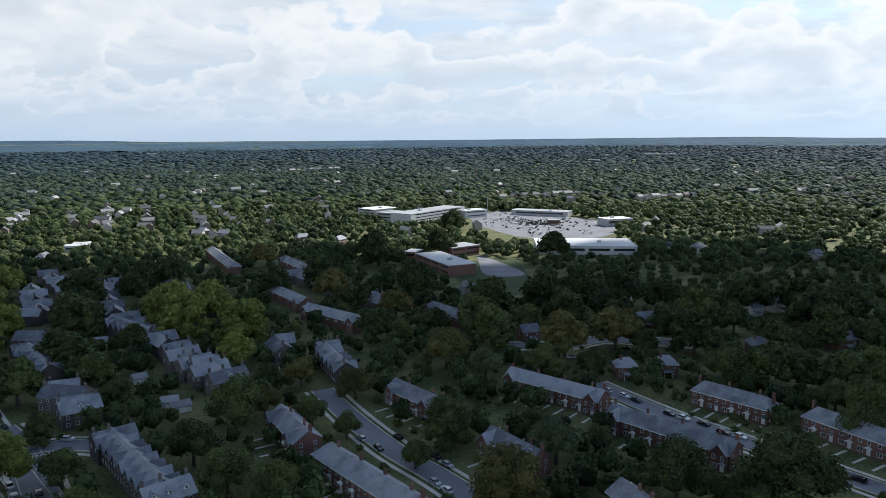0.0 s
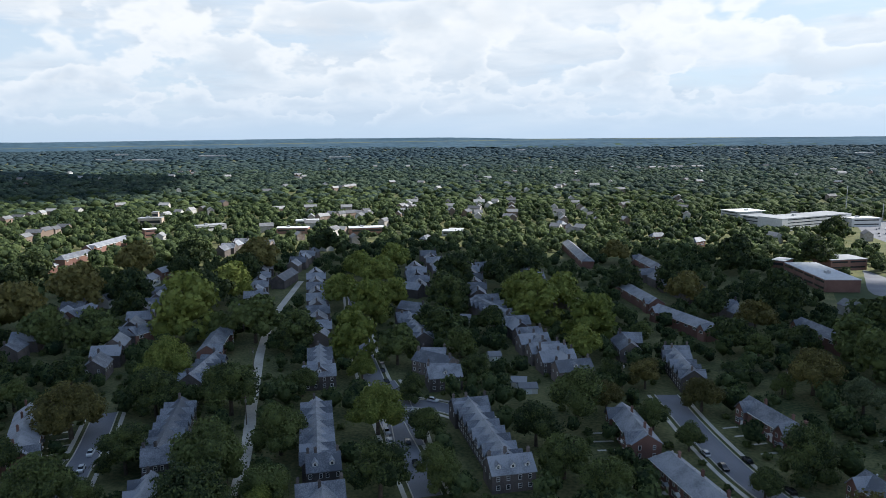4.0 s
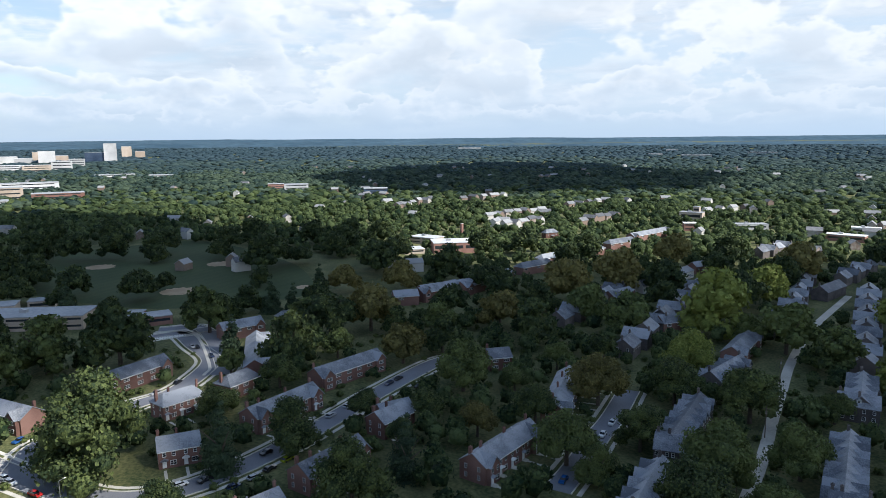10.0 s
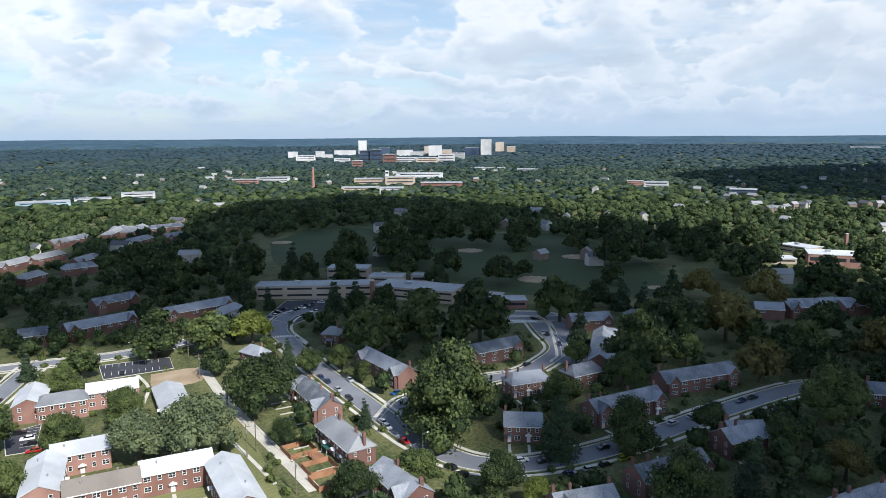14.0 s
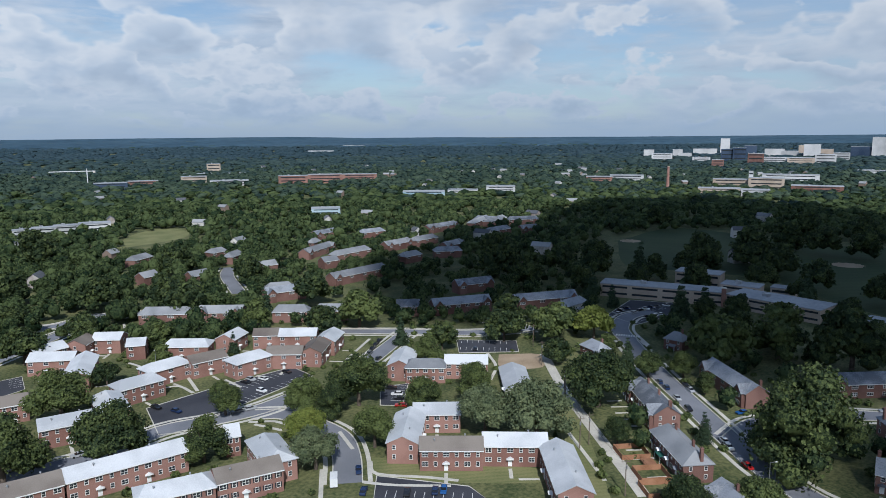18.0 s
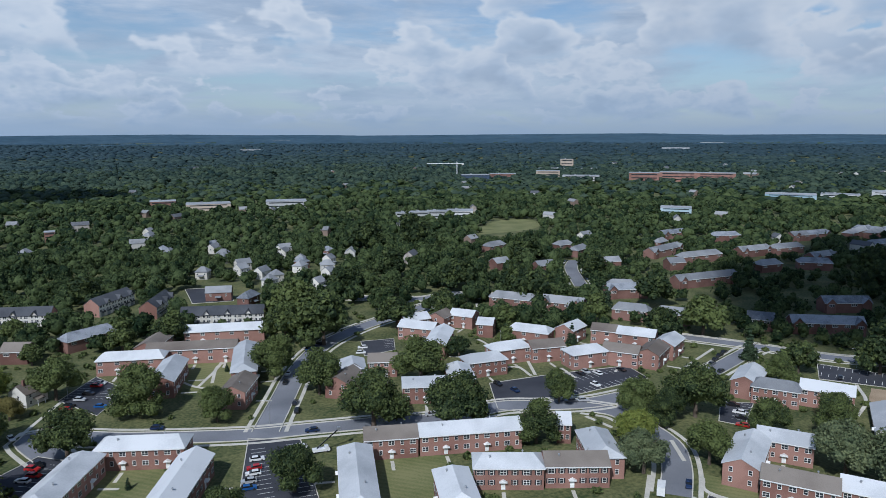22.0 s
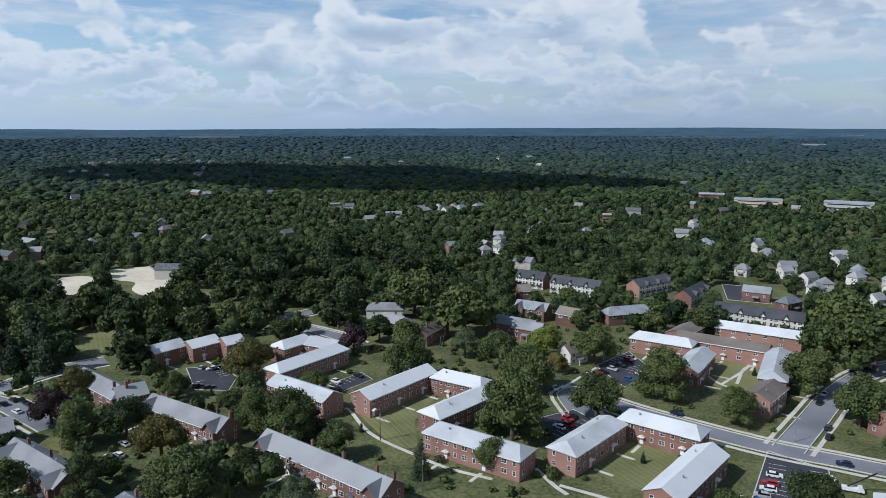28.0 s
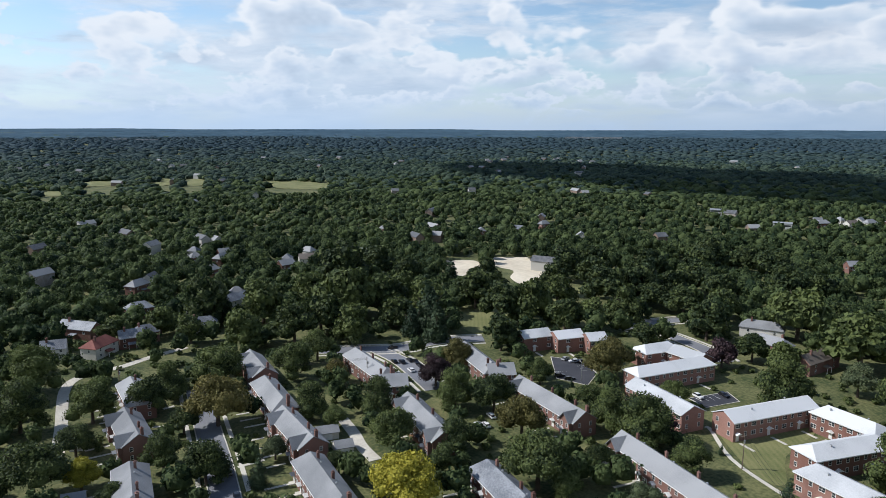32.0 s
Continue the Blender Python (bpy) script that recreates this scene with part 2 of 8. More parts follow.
material("bark", (0.055, 0.042, 0.032), (0.125, 0.100, 0.078), 0.95, 0.6, 6.0, 0.5)
material("tan_brick", (0.33, 0.265, 0.205), (0.48, 0.405, 0.335), 0.9, 0.06, 2.0, 0.2, each=0.4)
material("pale_panel", (0.34, 0.345, 0.345), (0.56, 0.56, 0.555), 0.7, 0.03, 0.6, 0.0, each=0.5)
material("blue_panel", (0.25, 0.36, 0.42), (0.40, 0.50, 0.55), 0.5, 0.03, 0.6, 0.0, each=0.5)
material("blue_glass", (0.020, 0.035, 0.065), (0.060, 0.085, 0.130), 0.25, 0.03, 0.6, 0.0, each=0.5)
material("flat_grey", (0.22, 0.235, 0.25), (0.38, 0.395, 0.41), 0.8, 0.03, 0.5, 0.1)
material("flat_white", (0.40, 0.415, 0.43), (0.62, 0.63, 0.635), 0.7, 0.03, 0.5, 0.0, each=0.3)
material("pale_ground", (0.46, 0.40, 0.30), (0.70, 0.63, 0.50), 0.9, 0.03, 0.3, 0.2)
material("dark_shingle", (0.040, 0.044, 0.052), (0.085, 0.090, 0.100), 0.8, 0.12, 5.0, 0.3, each=0.4)
material("far_wall", (0.22, 0.24, 0.25), (0.36, 0.38, 0.40), 0.8, 0.03, 0.6, 0.0, each=0.5)
LEAF = dict(green=((0.016, 0.032, 0.011), (0.114, 0.144, 0.043)), light=((0.095, 0.125, 0.022), (0.215, 0.245, 0.055)),
            olive=((0.068, 0.066, 0.018), (0.175, 0.155, 0.048)), yellow=((0.200, 0.195, 0.018), (0.400, 0.360, 0.046)),
            purple=((0.022, 0.016, 0.018), (0.070, 0.042, 0.046)), willow=((0.062, 0.086, 0.042), (0.180, 0.210, 0.100)),
            conifer=((0.014, 0.032, 0.018), (0.056, 0.086, 0.040)))
for kind, (dark, pale) in LEAF.items():
    material("leaf_" + kind, dark, pale, 0.75, 0.16, 2.2, 0.6, island=0.36, each=0.4, transl=0.22, deep=0.4, grain=1.2)
# woods, greener near by, their colour mixed with more blue haze every kilometre
WOODS = ["wood_canopy", "wood_light_haze", "wood_half_haze", "wood_full_haze"]
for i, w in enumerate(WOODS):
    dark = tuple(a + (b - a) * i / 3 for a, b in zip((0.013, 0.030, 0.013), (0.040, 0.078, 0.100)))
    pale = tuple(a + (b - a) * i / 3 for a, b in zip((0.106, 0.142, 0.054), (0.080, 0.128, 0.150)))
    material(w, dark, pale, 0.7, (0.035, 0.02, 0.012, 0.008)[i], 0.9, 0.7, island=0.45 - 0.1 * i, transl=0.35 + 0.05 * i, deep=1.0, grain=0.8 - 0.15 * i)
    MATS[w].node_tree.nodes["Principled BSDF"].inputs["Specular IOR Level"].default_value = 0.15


def canopy_material(name, dark, pale, scale, gap_shade=0.9, deep=8.0):
    """Crowns from far off: cells parted by painted shade, over broad drifts of tone."""
    m = material(name, dark, pale, 0.8, 0.004, scale * 2, 0.0)
    n, l = m.node_tree.nodes, m.node_tree.links
    geo, p = n["Geometry"], n["Principled BSDF"]
    p.inputs["Specular IOR Level"].default_value = 0.03
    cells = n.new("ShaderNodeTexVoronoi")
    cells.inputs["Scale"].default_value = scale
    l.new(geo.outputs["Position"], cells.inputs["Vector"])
    # shade between crowns, multiplied into the base colour
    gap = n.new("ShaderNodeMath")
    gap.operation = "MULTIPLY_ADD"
    gap.inputs[1].default_value, gap.inputs[2].default_value = -gap_shade, 1.0 + gap_shade * 0.28
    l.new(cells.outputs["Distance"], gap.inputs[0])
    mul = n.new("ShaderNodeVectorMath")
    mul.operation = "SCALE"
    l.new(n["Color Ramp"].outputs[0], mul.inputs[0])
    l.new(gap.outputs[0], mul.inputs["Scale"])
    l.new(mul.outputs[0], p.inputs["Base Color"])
    bp = n.new("ShaderNodeBump")
    bp.invert = True
    bp.inputs["Strength"].default_value, bp.inputs["Distance"].default_value = 1.0, deep
    l.new(cells.outputs["Distance"], bp.inputs["Height"])
    l.new(bp.outputs[0], p.inputs["Normal"])


# distance haze is painted into both base colours, more into far_haze
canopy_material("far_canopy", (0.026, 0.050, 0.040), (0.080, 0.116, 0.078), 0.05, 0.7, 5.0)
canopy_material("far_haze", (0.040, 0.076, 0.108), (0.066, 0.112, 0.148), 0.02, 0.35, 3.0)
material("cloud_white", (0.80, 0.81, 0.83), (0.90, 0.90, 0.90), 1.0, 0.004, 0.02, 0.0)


def glossy(name, colour, rough=0.25, metal=0.0):
    m = material(name, tuple(c * 0.85 for c in colour), colour, rough, 0.7, 5.0, 0.0, metal)
    m.node_tree.nodes["Principled BSDF"].inputs["Coat Weight"].default_value = 0.6 if not metal else 0.2
    return m


PAINT = dict(white=(0.75, 0.75, 0.74), black=(0.015, 0.015, 0.017), silver=(0.42, 0.43, 0.44), grey=(0.14, 0.145, 0.15), red=(0.40, 0.02, 0.02),
             blue=(0.02, 0.09, 0.26), navy=(0.015, 0.03, 0.08), green=(0.30, 0.34, 0.02))
for c, rgb in PAINT.items():
    glossy("paint_" + c, rgb)
glossy("window_glass", (0.030, 0.036, 0.042), 0.08)
glossy("car_glass", (0.012, 0.014, 0.018), 0.06)

# ---- building helpers ----
def mesh_of(name, verts, faces, mats):
    me = bpy.data.meshes.new(name)
    me.from_pydata([tuple(v) for v in verts], [], [tuple(int(i) for i in f) for f in faces])
    for m in mats if isinstance(mats, (list, tuple)) else [mats]:
        me.materials.append(MATS[m])
    return me


def mesh_np(name, verts, faces, mat, smooth=False):
    """Fast mesh from a vertex array and an array of equal-sized faces."""
    me = bpy.data.meshes.new(name)
    f = np.asarray(faces, dtype=np.int32)
    me.vertices.add(len(verts))
    me.vertices.foreach_set("co", np.asarray(verts, dtype=np.float32).ravel())
    me.loops.add(f.size)
    me.loops.foreach_set("vertex_index", f.ravel())
    me.polygons.add(len(f))
    me.polygons.foreach_set("loop_start", np.arange(len(f), dtype=np.int32) * f.shape[1])
    me.update(calc_edges=True)
    me.materials.append(MATS[mat])
    if smooth:
        me.polygons.foreach_set("use_smooth", np.ones(len(f), dtype=bool))
    return me


def place(name, me, parent=None, m=None, label=""):
    ob = new(name, me)
    if parent is not None:
        ob.parent = parent
    if m is not None:
        ob.matrix_local = m
    if label:
        ob["label"] = label
    return ob


class Solid:
    """Gathers boxes and prisms into one mesh."""

    def __init__(self):
        self.v, self.f = [], []

    def box(self, x0, x1, y0, y1, z0, z1):
        n = len(self.v)
        self.v += [(x, y, z) for z in (z0, z1) for x, y in ((x0, y0), (x1, y0), (x1, y1), (x0, y1))]
        self.f += [tuple(n + i for i in q) for q in ((3, 2, 1, 0), (4, 5, 6, 7), (0, 1, 5, 4), (1, 2, 6, 5), (2, 3, 7, 6), (3, 0, 4, 7))]
        return self

    def prism(self, outline, axis, a, b):
        """An outline of (u, z) pushed along x (axis 0) or y (axis 1) from a to b."""
        n, k = len(self.v), len(outline)
        for s in (a, b):
            self.v += [(s, u, z) if axis == 0 else (u, s, z) for u, z in outline]
        self.f += [tuple(n + i for i in range(k))[::-1], tuple(n + k + i for i in range(k))]
        self.f += [(n + i, n + (i + 1) % k, n + k + (i + 1) % k, n + k + i) for i in range(k)]
        return self

    def tube(self, x, y, z0, z1, r0, r1, sides=8):
        n = len(self.v)
        for z, r in ((z0, r0), (z1, r1)):
            self.v += [(x + r * math.cos(6.2832 * i / sides), y + r * math.sin(6.2832 * i / sides), z) for i in range(sides)]
        self.f += [(n + i, n + (i + 1) % sides, n + sides + (i + 1) % sides, n + sides + i) for i in range(sides)]
        self.f += [tuple(n + i for i in range(sides))[::-1], tuple(n + sides + i for i in range(sides))]
        return self

    def mesh(self, name, mat):
        return mesh_of(name, self.v, self.f, mat)


def part(name, solid, mat, parent, label="", m=None):
    return place(name, solid.mesh(name, mat), parent, m, label)


SHARED = {}


def shared(key, build):
    if key not in SHARED:
        SHARED[key] = build()
    return SHARED[key]


def thing(name, x, y, turn=0, z=0.0):
    ob = new(name)
    ob.empty_display_size = 0.5
    ob.matrix_world = pose(x, y, z, 0, 0, turn)
    return ob


# ---- ground ----
def rise(r):
    """Height of the land at r metres: level round the drone, wooded hills far off."""
    return 72.0 * np.maximum(0.0, (np.asarray(r, dtype=float) - 900.0) / 3900.0) ** 1.35


def lift_at(x, y):
    return float(rise(math.hypot(x, y)))


def polar_sheet(name, radii, sides, mat, wobble=0.0, base=0.0, seed=0):
    a = np.arange(sides) * 2 * np.pi / sides
    rr, aa = np.meshgrid(radii, a, indexing="ij")
    x, y = rr * np.cos(aa), rr * np.sin(aa)
    z = rise(rr) + base
    if wobble:
        rng = np.random.default_rng(seed)
        z = z - 2.2 * base * np.clip(1 - (rr - radii[0]) / 260, 0, 1)
        z = z + wobble * (rng.random(z.shape) - 0.3) * np.clip((4600 - rr) / 2400, 0.12, 1)
        for k, amp in ((3, 5.0), (7, 4.0), (13, 3.0), (29, 2.0)):
            z += amp * wobble / 10 * np.sin(k * aa + rng.random() * 6 + rr / (900 / k)) * np.clip((rr - 1200) / 800, 0, 1)
    v = np.stack([x, y, z], -1).reshape(-1, 3)
    n, k = len(radii), sides
    i, j = np.meshgrid(np.arange(n - 1), np.arange(k), indexing="ij")
    f = np.stack([i * k + j, (i + 1) * k + j, (i + 1) * k + (j + 1) % k, i * k + (j + 1) % k], -1).reshape(-1, 4)
    return place(name, mesh_np(name, v, f, mat, True))


ground = polar_sheet("ground", np.concatenate([[0.0], np.arange(40, 900, 60), np.geomspace(900, 4950, 40)]), 128, "grass")
tagged(ground, "dry green lawns and yards between the houses", "ground", kind="structure")

ROAD_SEGMENTS, BLOCKED, CLEAR, OPEN = [], [], [], []


def strip(points, width, z, offset=0.0):
    """A ribbon along a line of points, mitred, offset to its left."""
    p = [Vector((x, y)) for x, y in points]
    v, f = [], []
    for i, q in enumerate(p):
        d = (p[min(i + 1, len(p) - 1)] - p[max(i - 1, 0)]).normalized()
        s = Vector((-d.y, d.x))
        for w in (offset + width / 2, offset - width / 2):
            v.append((q.x + s.x * w, q.y + s.y * w, z + 0.0))
    n = len(v)
    v += [(x, y, -0.05) for x, y, _ in v]
    for i in range(len(p) - 1):
        a = 2 * i
        f += [(a, a + 1, a + 3, a + 2), (a, a + 2, n + a + 2, n + a), (a + 1, n + a + 1, n + a + 3, a + 3)]
    f += [(0, n, n + 1, 1), (2 * len(p) - 2, 2 * len(p) - 1, n + 2 * len(p) - 1, n + 2 * len(p) - 2)]
    return v, f


def smooth_line(points, steps=5):
    """A Catmull-Rom line through the points."""
    p = [Vector((x, y)) for x, y in points]
    p = [p[0] * 2 - p[1]] + p + [p[-1] * 2 - p[-2]]
    out = []
    for i in range(1, len(p) - 2):
        for s in range(steps):
            t = s / steps
            out.append(0.5 * (2 * p[i] + (p[i + 1] - p[i - 1]) * t + (2 * p[i - 1] - 5 * p[i] + 4 * p[i + 1] - p[i + 2]) * t * t
                              + (3 * p[i] - p[i - 1] - 3 * p[i + 1] + p[i + 2]) * t ** 3))
    out.append(p[-2])
    return [(q.x, q.y) for q in out]


ROAD_COUNT = [0]


def road(kind, width, points):
    line = smooth_line(points)
    ROAD_COUNT[0] += 1
    lay = 0.03 + 0.005 * ROAD_COUNT[0]
    for a, b in zip(line, line[1:]):
        ROAD_SEGMENTS.append((*a, *b, width / 2))
    v, f = strip(line, width, lay)
    ob = place(kind, mesh_of(kind, v, f, "asphalt" if kind == "street" else "alley_concrete"))
    tagged(ob, "worn grey asphalt street with parked cars" if kind == "street" else "pale concrete service alley behind the gardens", "street" if kind == "street" else "alley", kind="structure")
    if kind == "street":
        for side in (-1, 1):
            v, f = strip(line, 0.35, 0.30, side * (width / 2 + 0.15))
            kerb = place("kerb", mesh_of("kerb", v, f, "concrete"))
            tagged(kerb, "pale concrete kerb along the street", "kerb", kind="structure")
            v, f = strip(line, 1.4, 0.10 + 0.002 * ROAD_COUNT[0], side * (width / 2 + 2.4))
            walkway = place("pavement", mesh_of("pavement", v, f, "concrete"))
            tagged(walkway, "pale concrete pavement behind a grass strip", "pavement", kind="structure")


LOTS = []


def inside(q, points):
    """Whether a spot lies within an outline."""
    odd = False
    for (x0, y0), (x1, y1) in zip(points, list(points[1:]) + [points[0]]):
        if (y0 > q[1]) != (y1 > q[1]) and q[0] < (x1 - x0) * (q[1] - y0) / (y1 - y0) + x0:
            odd = not odd
    return odd


def parking_lot(points):
    z = 0.05 + 0.004 * len(LOTS)
    LOTS.append(points)
    n = len(points)
    me = mesh_of("parking_lot", [(x, y, z) for x, y in points] + [(x, y, -0.05) for x, y in points],
                 [tuple(range(n))] + [(i, n + i, n + (i + 1) % n, (i + 1) % n) for i in range(n)], "lot_asphalt")
    tagged(place("parking_lot", me), "dark fresh asphalt parking lot with white bays", "parking lot", kind="structure")
    c = np.mean(points, axis=0)
    r = max(math.hypot(x - c[0], y - c[1]) for x, y in points)
    BLOCKED.append((c[0], c[1], 0.0, r * 0.75, r * 0.6))
    # white bays along the longest side
    e = max(zip(points, points[1:]), key=lambda s: math.hypot(s[1][0] - s[0][0], s[1][1] - s[0][1]))
    a, b = Vector(e[0]), Vector(e[1])
    d = (b - a).normalized()
    s = Vector((-d.y, d.x))
    if s.dot(Vector((c[0], c[1])) - a) < 0:
        s = -s
    bays = Solid()
    for i in range(1, int((b - a).length / 2.7)):
        for off in (0.4, 11.5):
            q = a + d * (2.7 * i) + s * off
            if not (inside(q, points) and inside(q + s * 4.6, points)):
                continue
            k = len(bays.v)
            w = d * 0.07
            bays.v += [(*(q - w), z + 0.006), (*(q + w), z + 0.006), (*(q + w + s * 4.6), z + 0.006), (*(q - w + s * 4.6), z + 0.006)]
            bays.f.append((k, k + 1, k + 2, k + 3))
    if bays.v:
        tagged(place("bay_lines", bays.mesh("bay_lines", "line_paint")), "white painted parking bay lines", "road marking", kind="structure")
    line = list(points) + [points[0]]
    v, f = strip(line, 0.3, 0.2)
    tagged(place("kerb", mesh_of("kerb", v, f, "concrete")), "pale concrete kerb round a parking lot", "kerb", kind="structure")


PATCHES = [0]


def patch(name, mat, label, category, points):
    """A flat patch of ground with rounded corners, draped on the land."""
    PATCHES[0] += 1
    line = smooth_line(list(points) + [points[0]], 4)[:-1]
    c = np.mean(line, axis=0)
    lay = 0.012 + 0.001 * PATCHES[0]
    fine = []
    for s in (1.0, 0.75, 0.5, 0.25):
        fine += [(c[0] + (x - c[0]) * s, c[1] + (y - c[1]) * s) for x, y in line]
    fine.append((c[0], c[1]))
    n = len(line)
    f = [(k * n + i, k * n + (i + 1) % n, (k + 1) * n + (i + 1) % n, (k + 1) * n + i) for k in range(3) for i in range(n)]
    f += [(3 * n + i, 3 * n + (i + 1) % n, 4 * n) for i in range(n)]
    far = math.hypot(*c) > 900
    me = mesh_of(name, [(x, y, lift_at(x, y) + lay + (0.6 if far else 0.0)) for x, y in fine], f, mat)
    tagged(place(name, me), label, category, kind="structure")
    e = np.array(line) - c
    u, s, w = np.linalg.svd(e - e.mean(0), full_matrices=False)
    a = math.atan2(w[0][1], w[0][0])
    along, across = np.abs(e @ w[0]).max(), np.abs(e @ w[1]).max()
    OPEN.append((c[0], c[1], a, along * 0.92, across * 0.92))


def infield(x, y, r):
    n = 28
    r = r * 0.7
    rim = [(x + r * (1 + 0.12 * math.sin(3 * i)) * math.cos(6.2832 * i / n), y + r * (1 + 0.12 * math.sin(3 * i)) * math.sin(6.2832 * i / n), 0.06) for i in range(n)]
    tagged(place("ball_infield", mesh_of("ball_infield", rim, [tuple(range(n))], "bare_earth")), "worn tan earth infield of a ball diamond", "ball field", kind="structure")


patch("park_field", "park_grass", "mown park field with ball diamonds", "park field", [(-626, -262), (-749, -245), (-705, -104), (-729, 4), (-595, 66), (-519, 78), (-451, 69), (-439, 28), (-442, -23), (-481, -72), (-518, -111), (-514, -165), (-513, -208)])
patch("school_lawn", "park_grass", "mown green lawn beside the school", "lawn", [(6, 547), (54, 585), (61, 500), (52, 445), (16, 446)])
patch("hill_lawn", "lawn", "bright mown lawn on a rise", "lawn", [(-329, -613), (-378, -677), (-429, -705), (-437, -666), (-404, -622), (-351, -610)])
patch("shopping_car_park", "asphalt", "large grey car park full of cars", "car park", [(32, 880), (72, 950), (158, 873), (193, 813), (165, 706), (87, 693), (42, 794)])
patch("cleared_site", "pale_ground", "pale cleared building site", "site", [(385, -362), (366, -379), (341, -357), (336, -326)])
patch("cleared_site", "pale_ground", "pale cleared building site", "site", [(367, -400), (338, -423), (299, -376), (289, -344), (308, -353), (322, -372), (342, -375)])
patch("clearing_lawn", "lawn", "sunlit lawn clearing among trees", "lawn", [(264, -256), (268, -287), (255, -291), (229, -254), (244, -245)])
patch("clearing_lawn", "lawn", "sunlit lawn clearing among trees", "lawn", [(284, -274), (261, -284), (230, -248), (244, -244)])
patch("clearing_lawn", "lawn", "sunlit lawn clearing among trees", "lawn", [(259, -327), (259, -372), (243, -355), (242, -315)])
patch("fairway", "lawn", "light green golf fairway between trees", "fairway", [(1233, -479), (1273, -521), (1182, -492), (1151, -451)])
patch("fairway", "lawn", "light green golf fairway between trees", "fairway", [(1204, -517), (1254, -565), (1138, -532), (1123, -486)])
patch("fairway", "lawn", "light green golf fairway between trees", "fairway", [(1100, -595), (1105, -676), (989, -680), (950, -621), (1012, -577)])
patch("fairway", "lawn", "light green golf fairway between trees", "fairway", [(1132, -267), (1172, -307), (1086, -287)])
patch("fairway", "lawn", "light green golf fairway between trees", "fairway", [(1288, -373), (1298, -431), (1211, -406), (1221, -361)])
patch("school_yard", "asphalt", "grey school yard", "yard", [(28, 572), (31, 594), (60, 511), (31, 507)])
patch("courtyard_lawn", "lawn", "mown courtyard lawn with stripes", "lawn", [(6, -224), (-10, -219), (-2, -193), (14, -200)])
patch("courtyard_lawn", "lawn", "mown courtyard lawn with stripes", "lawn", [(-70, -197), (-90, -187), (-77, -163), (-60, -169)])
patch("courtyard_lawn", "lawn", "mown courtyard lawn with stripes", "lawn", [(103, -223), (78, -247), (76, -218), (69, -199), (79, -200)])
patch("courtyard_lawn", "lawn", "mown courtyard lawn with stripes", "lawn", [(-24, -315), (-47, -319), (-35, -273), (-21, -293)])
patch("courtyard_lawn", "lawn", "mown lawn by the apartment fronts", "lawn", [(-154, -143), (-177, -101), (-170, -93), (-145, -132)])
patch("courtyard_lawn", "lawn", "mown lawn by the apartment fronts", "lawn", [(-238, -126), (-242, -120), (-172, -71), (-168, -78)])
patch("play_ground", "bare_earth", "worn bare earth play ground", "play ground", [(-266, -167), (-277, -152), (-262, -142), (-251, -156)])
infield(-607, -70, 16)
infield(-586, 20, 16)
infield(-489, -11, 17)
infield(-632, -252, 14)
infield(-472, 69, 9)

road("street", 9, [(-321.9, -128.2), (-282.3, -98.1), (-252.1, -72.6), (-231.6, -55.2), (-215.9, -40.4), (-205, -25.2), (-204.1, -9.8), (-211.9, 7.7), (-228.4, 29.8), (-258.2, 62.4), (-288.2, 99.5), (-288.8, 114.5)])
road("street", 8.5, [(-233.8, -54.7), (-250.9, -52.3), (-261, -43.7), (-279.5, -26.2), (-288.3, -12.8), (-306, -2.1), (-328.4, 4.6), (-353.9, -2.1), (-379.7, -9.8), (-381.2, -22.2)])
road("street", 9, [(-379.7, -9.8), (-386.6, 15.3), (-374.3, -33.9)])
road("alley", 4, [(-278.5, -150.4), (-243.1, -122.3), (-216.2, -98), (-193.2, -76.6), (-180.5, -65.1)])
road("street", 9, [(19.1, -234.7), (27.7, -260), (0.8, -246.2), (-34.8, -231.4), (-57.1, -226.2), (-80.1, -220.8), (-101.2, -214.7), (-126.4, -214.9), (-141, -208.8), (-158.2, -203.2), (-176.3, -202.6)])
road("street", 9, [(-43.3, -230.4), (-55.5, -258), (-67.6, -284.8), (-86, -314.8), (-110.1, -336.5), (-134.3, -350.7), (-174.7, -371.7)])
road("street", 8.5, [(-137.2, -137.5), (-149.5, -149.9), (-158.3, -162.4), (-161.2, -175.9), (-161, -191.5), (-153.7, -201.2)])
road("street", 8.5, [(-237.4, -274.6), (-249.7, -255), (-269.6, -227), (-288, -197.7), (-314.1, -176.1)])
road("street", 8, [(-220.8, -207.3), (-243.1, -215.3), (-268.8, -224.5)])
road("street", 8, [(-275.4, 381.4), (-198.1, 279.6), (-170.3, 246.2), (-129.5, 200.4), (-106.1, 175.6), (-92.5, 160.8)])
road("alley", 4, [(-320.2, 381.5), (-272, 300.9), (-234.2, 248.4), (-208.9, 217.8), (-186.5, 191), (-163.3, 164.3), (-142.7, 138.4), (-132.3, 125.6)])
road("street", 8.5, [(-49.1, 271.6), (-39.7, 253.4), (-29.1, 234.9), (-15.9, 214.5), (-3, 198.9), (9.7, 182.2)])
road("street", 8.5, [(60.6, 276.3), (68.6, 262.2), (80.3, 243.4), (92.4, 227), (101.1, 216.3), (112.5, 203), (124.8, 187.2)])
road("street", 8, [(-227.9, 159), (-205.7, 136.9), (-193.3, 122.8), (-178.4, 107), (-166.5, 93.3)])
road("street", 9, [(261.2, -170.1), (251.1, -183.6), (239.4, -199.5), (237.3, -213.2), (232.8, -225.9), (223.8, -238.1)])
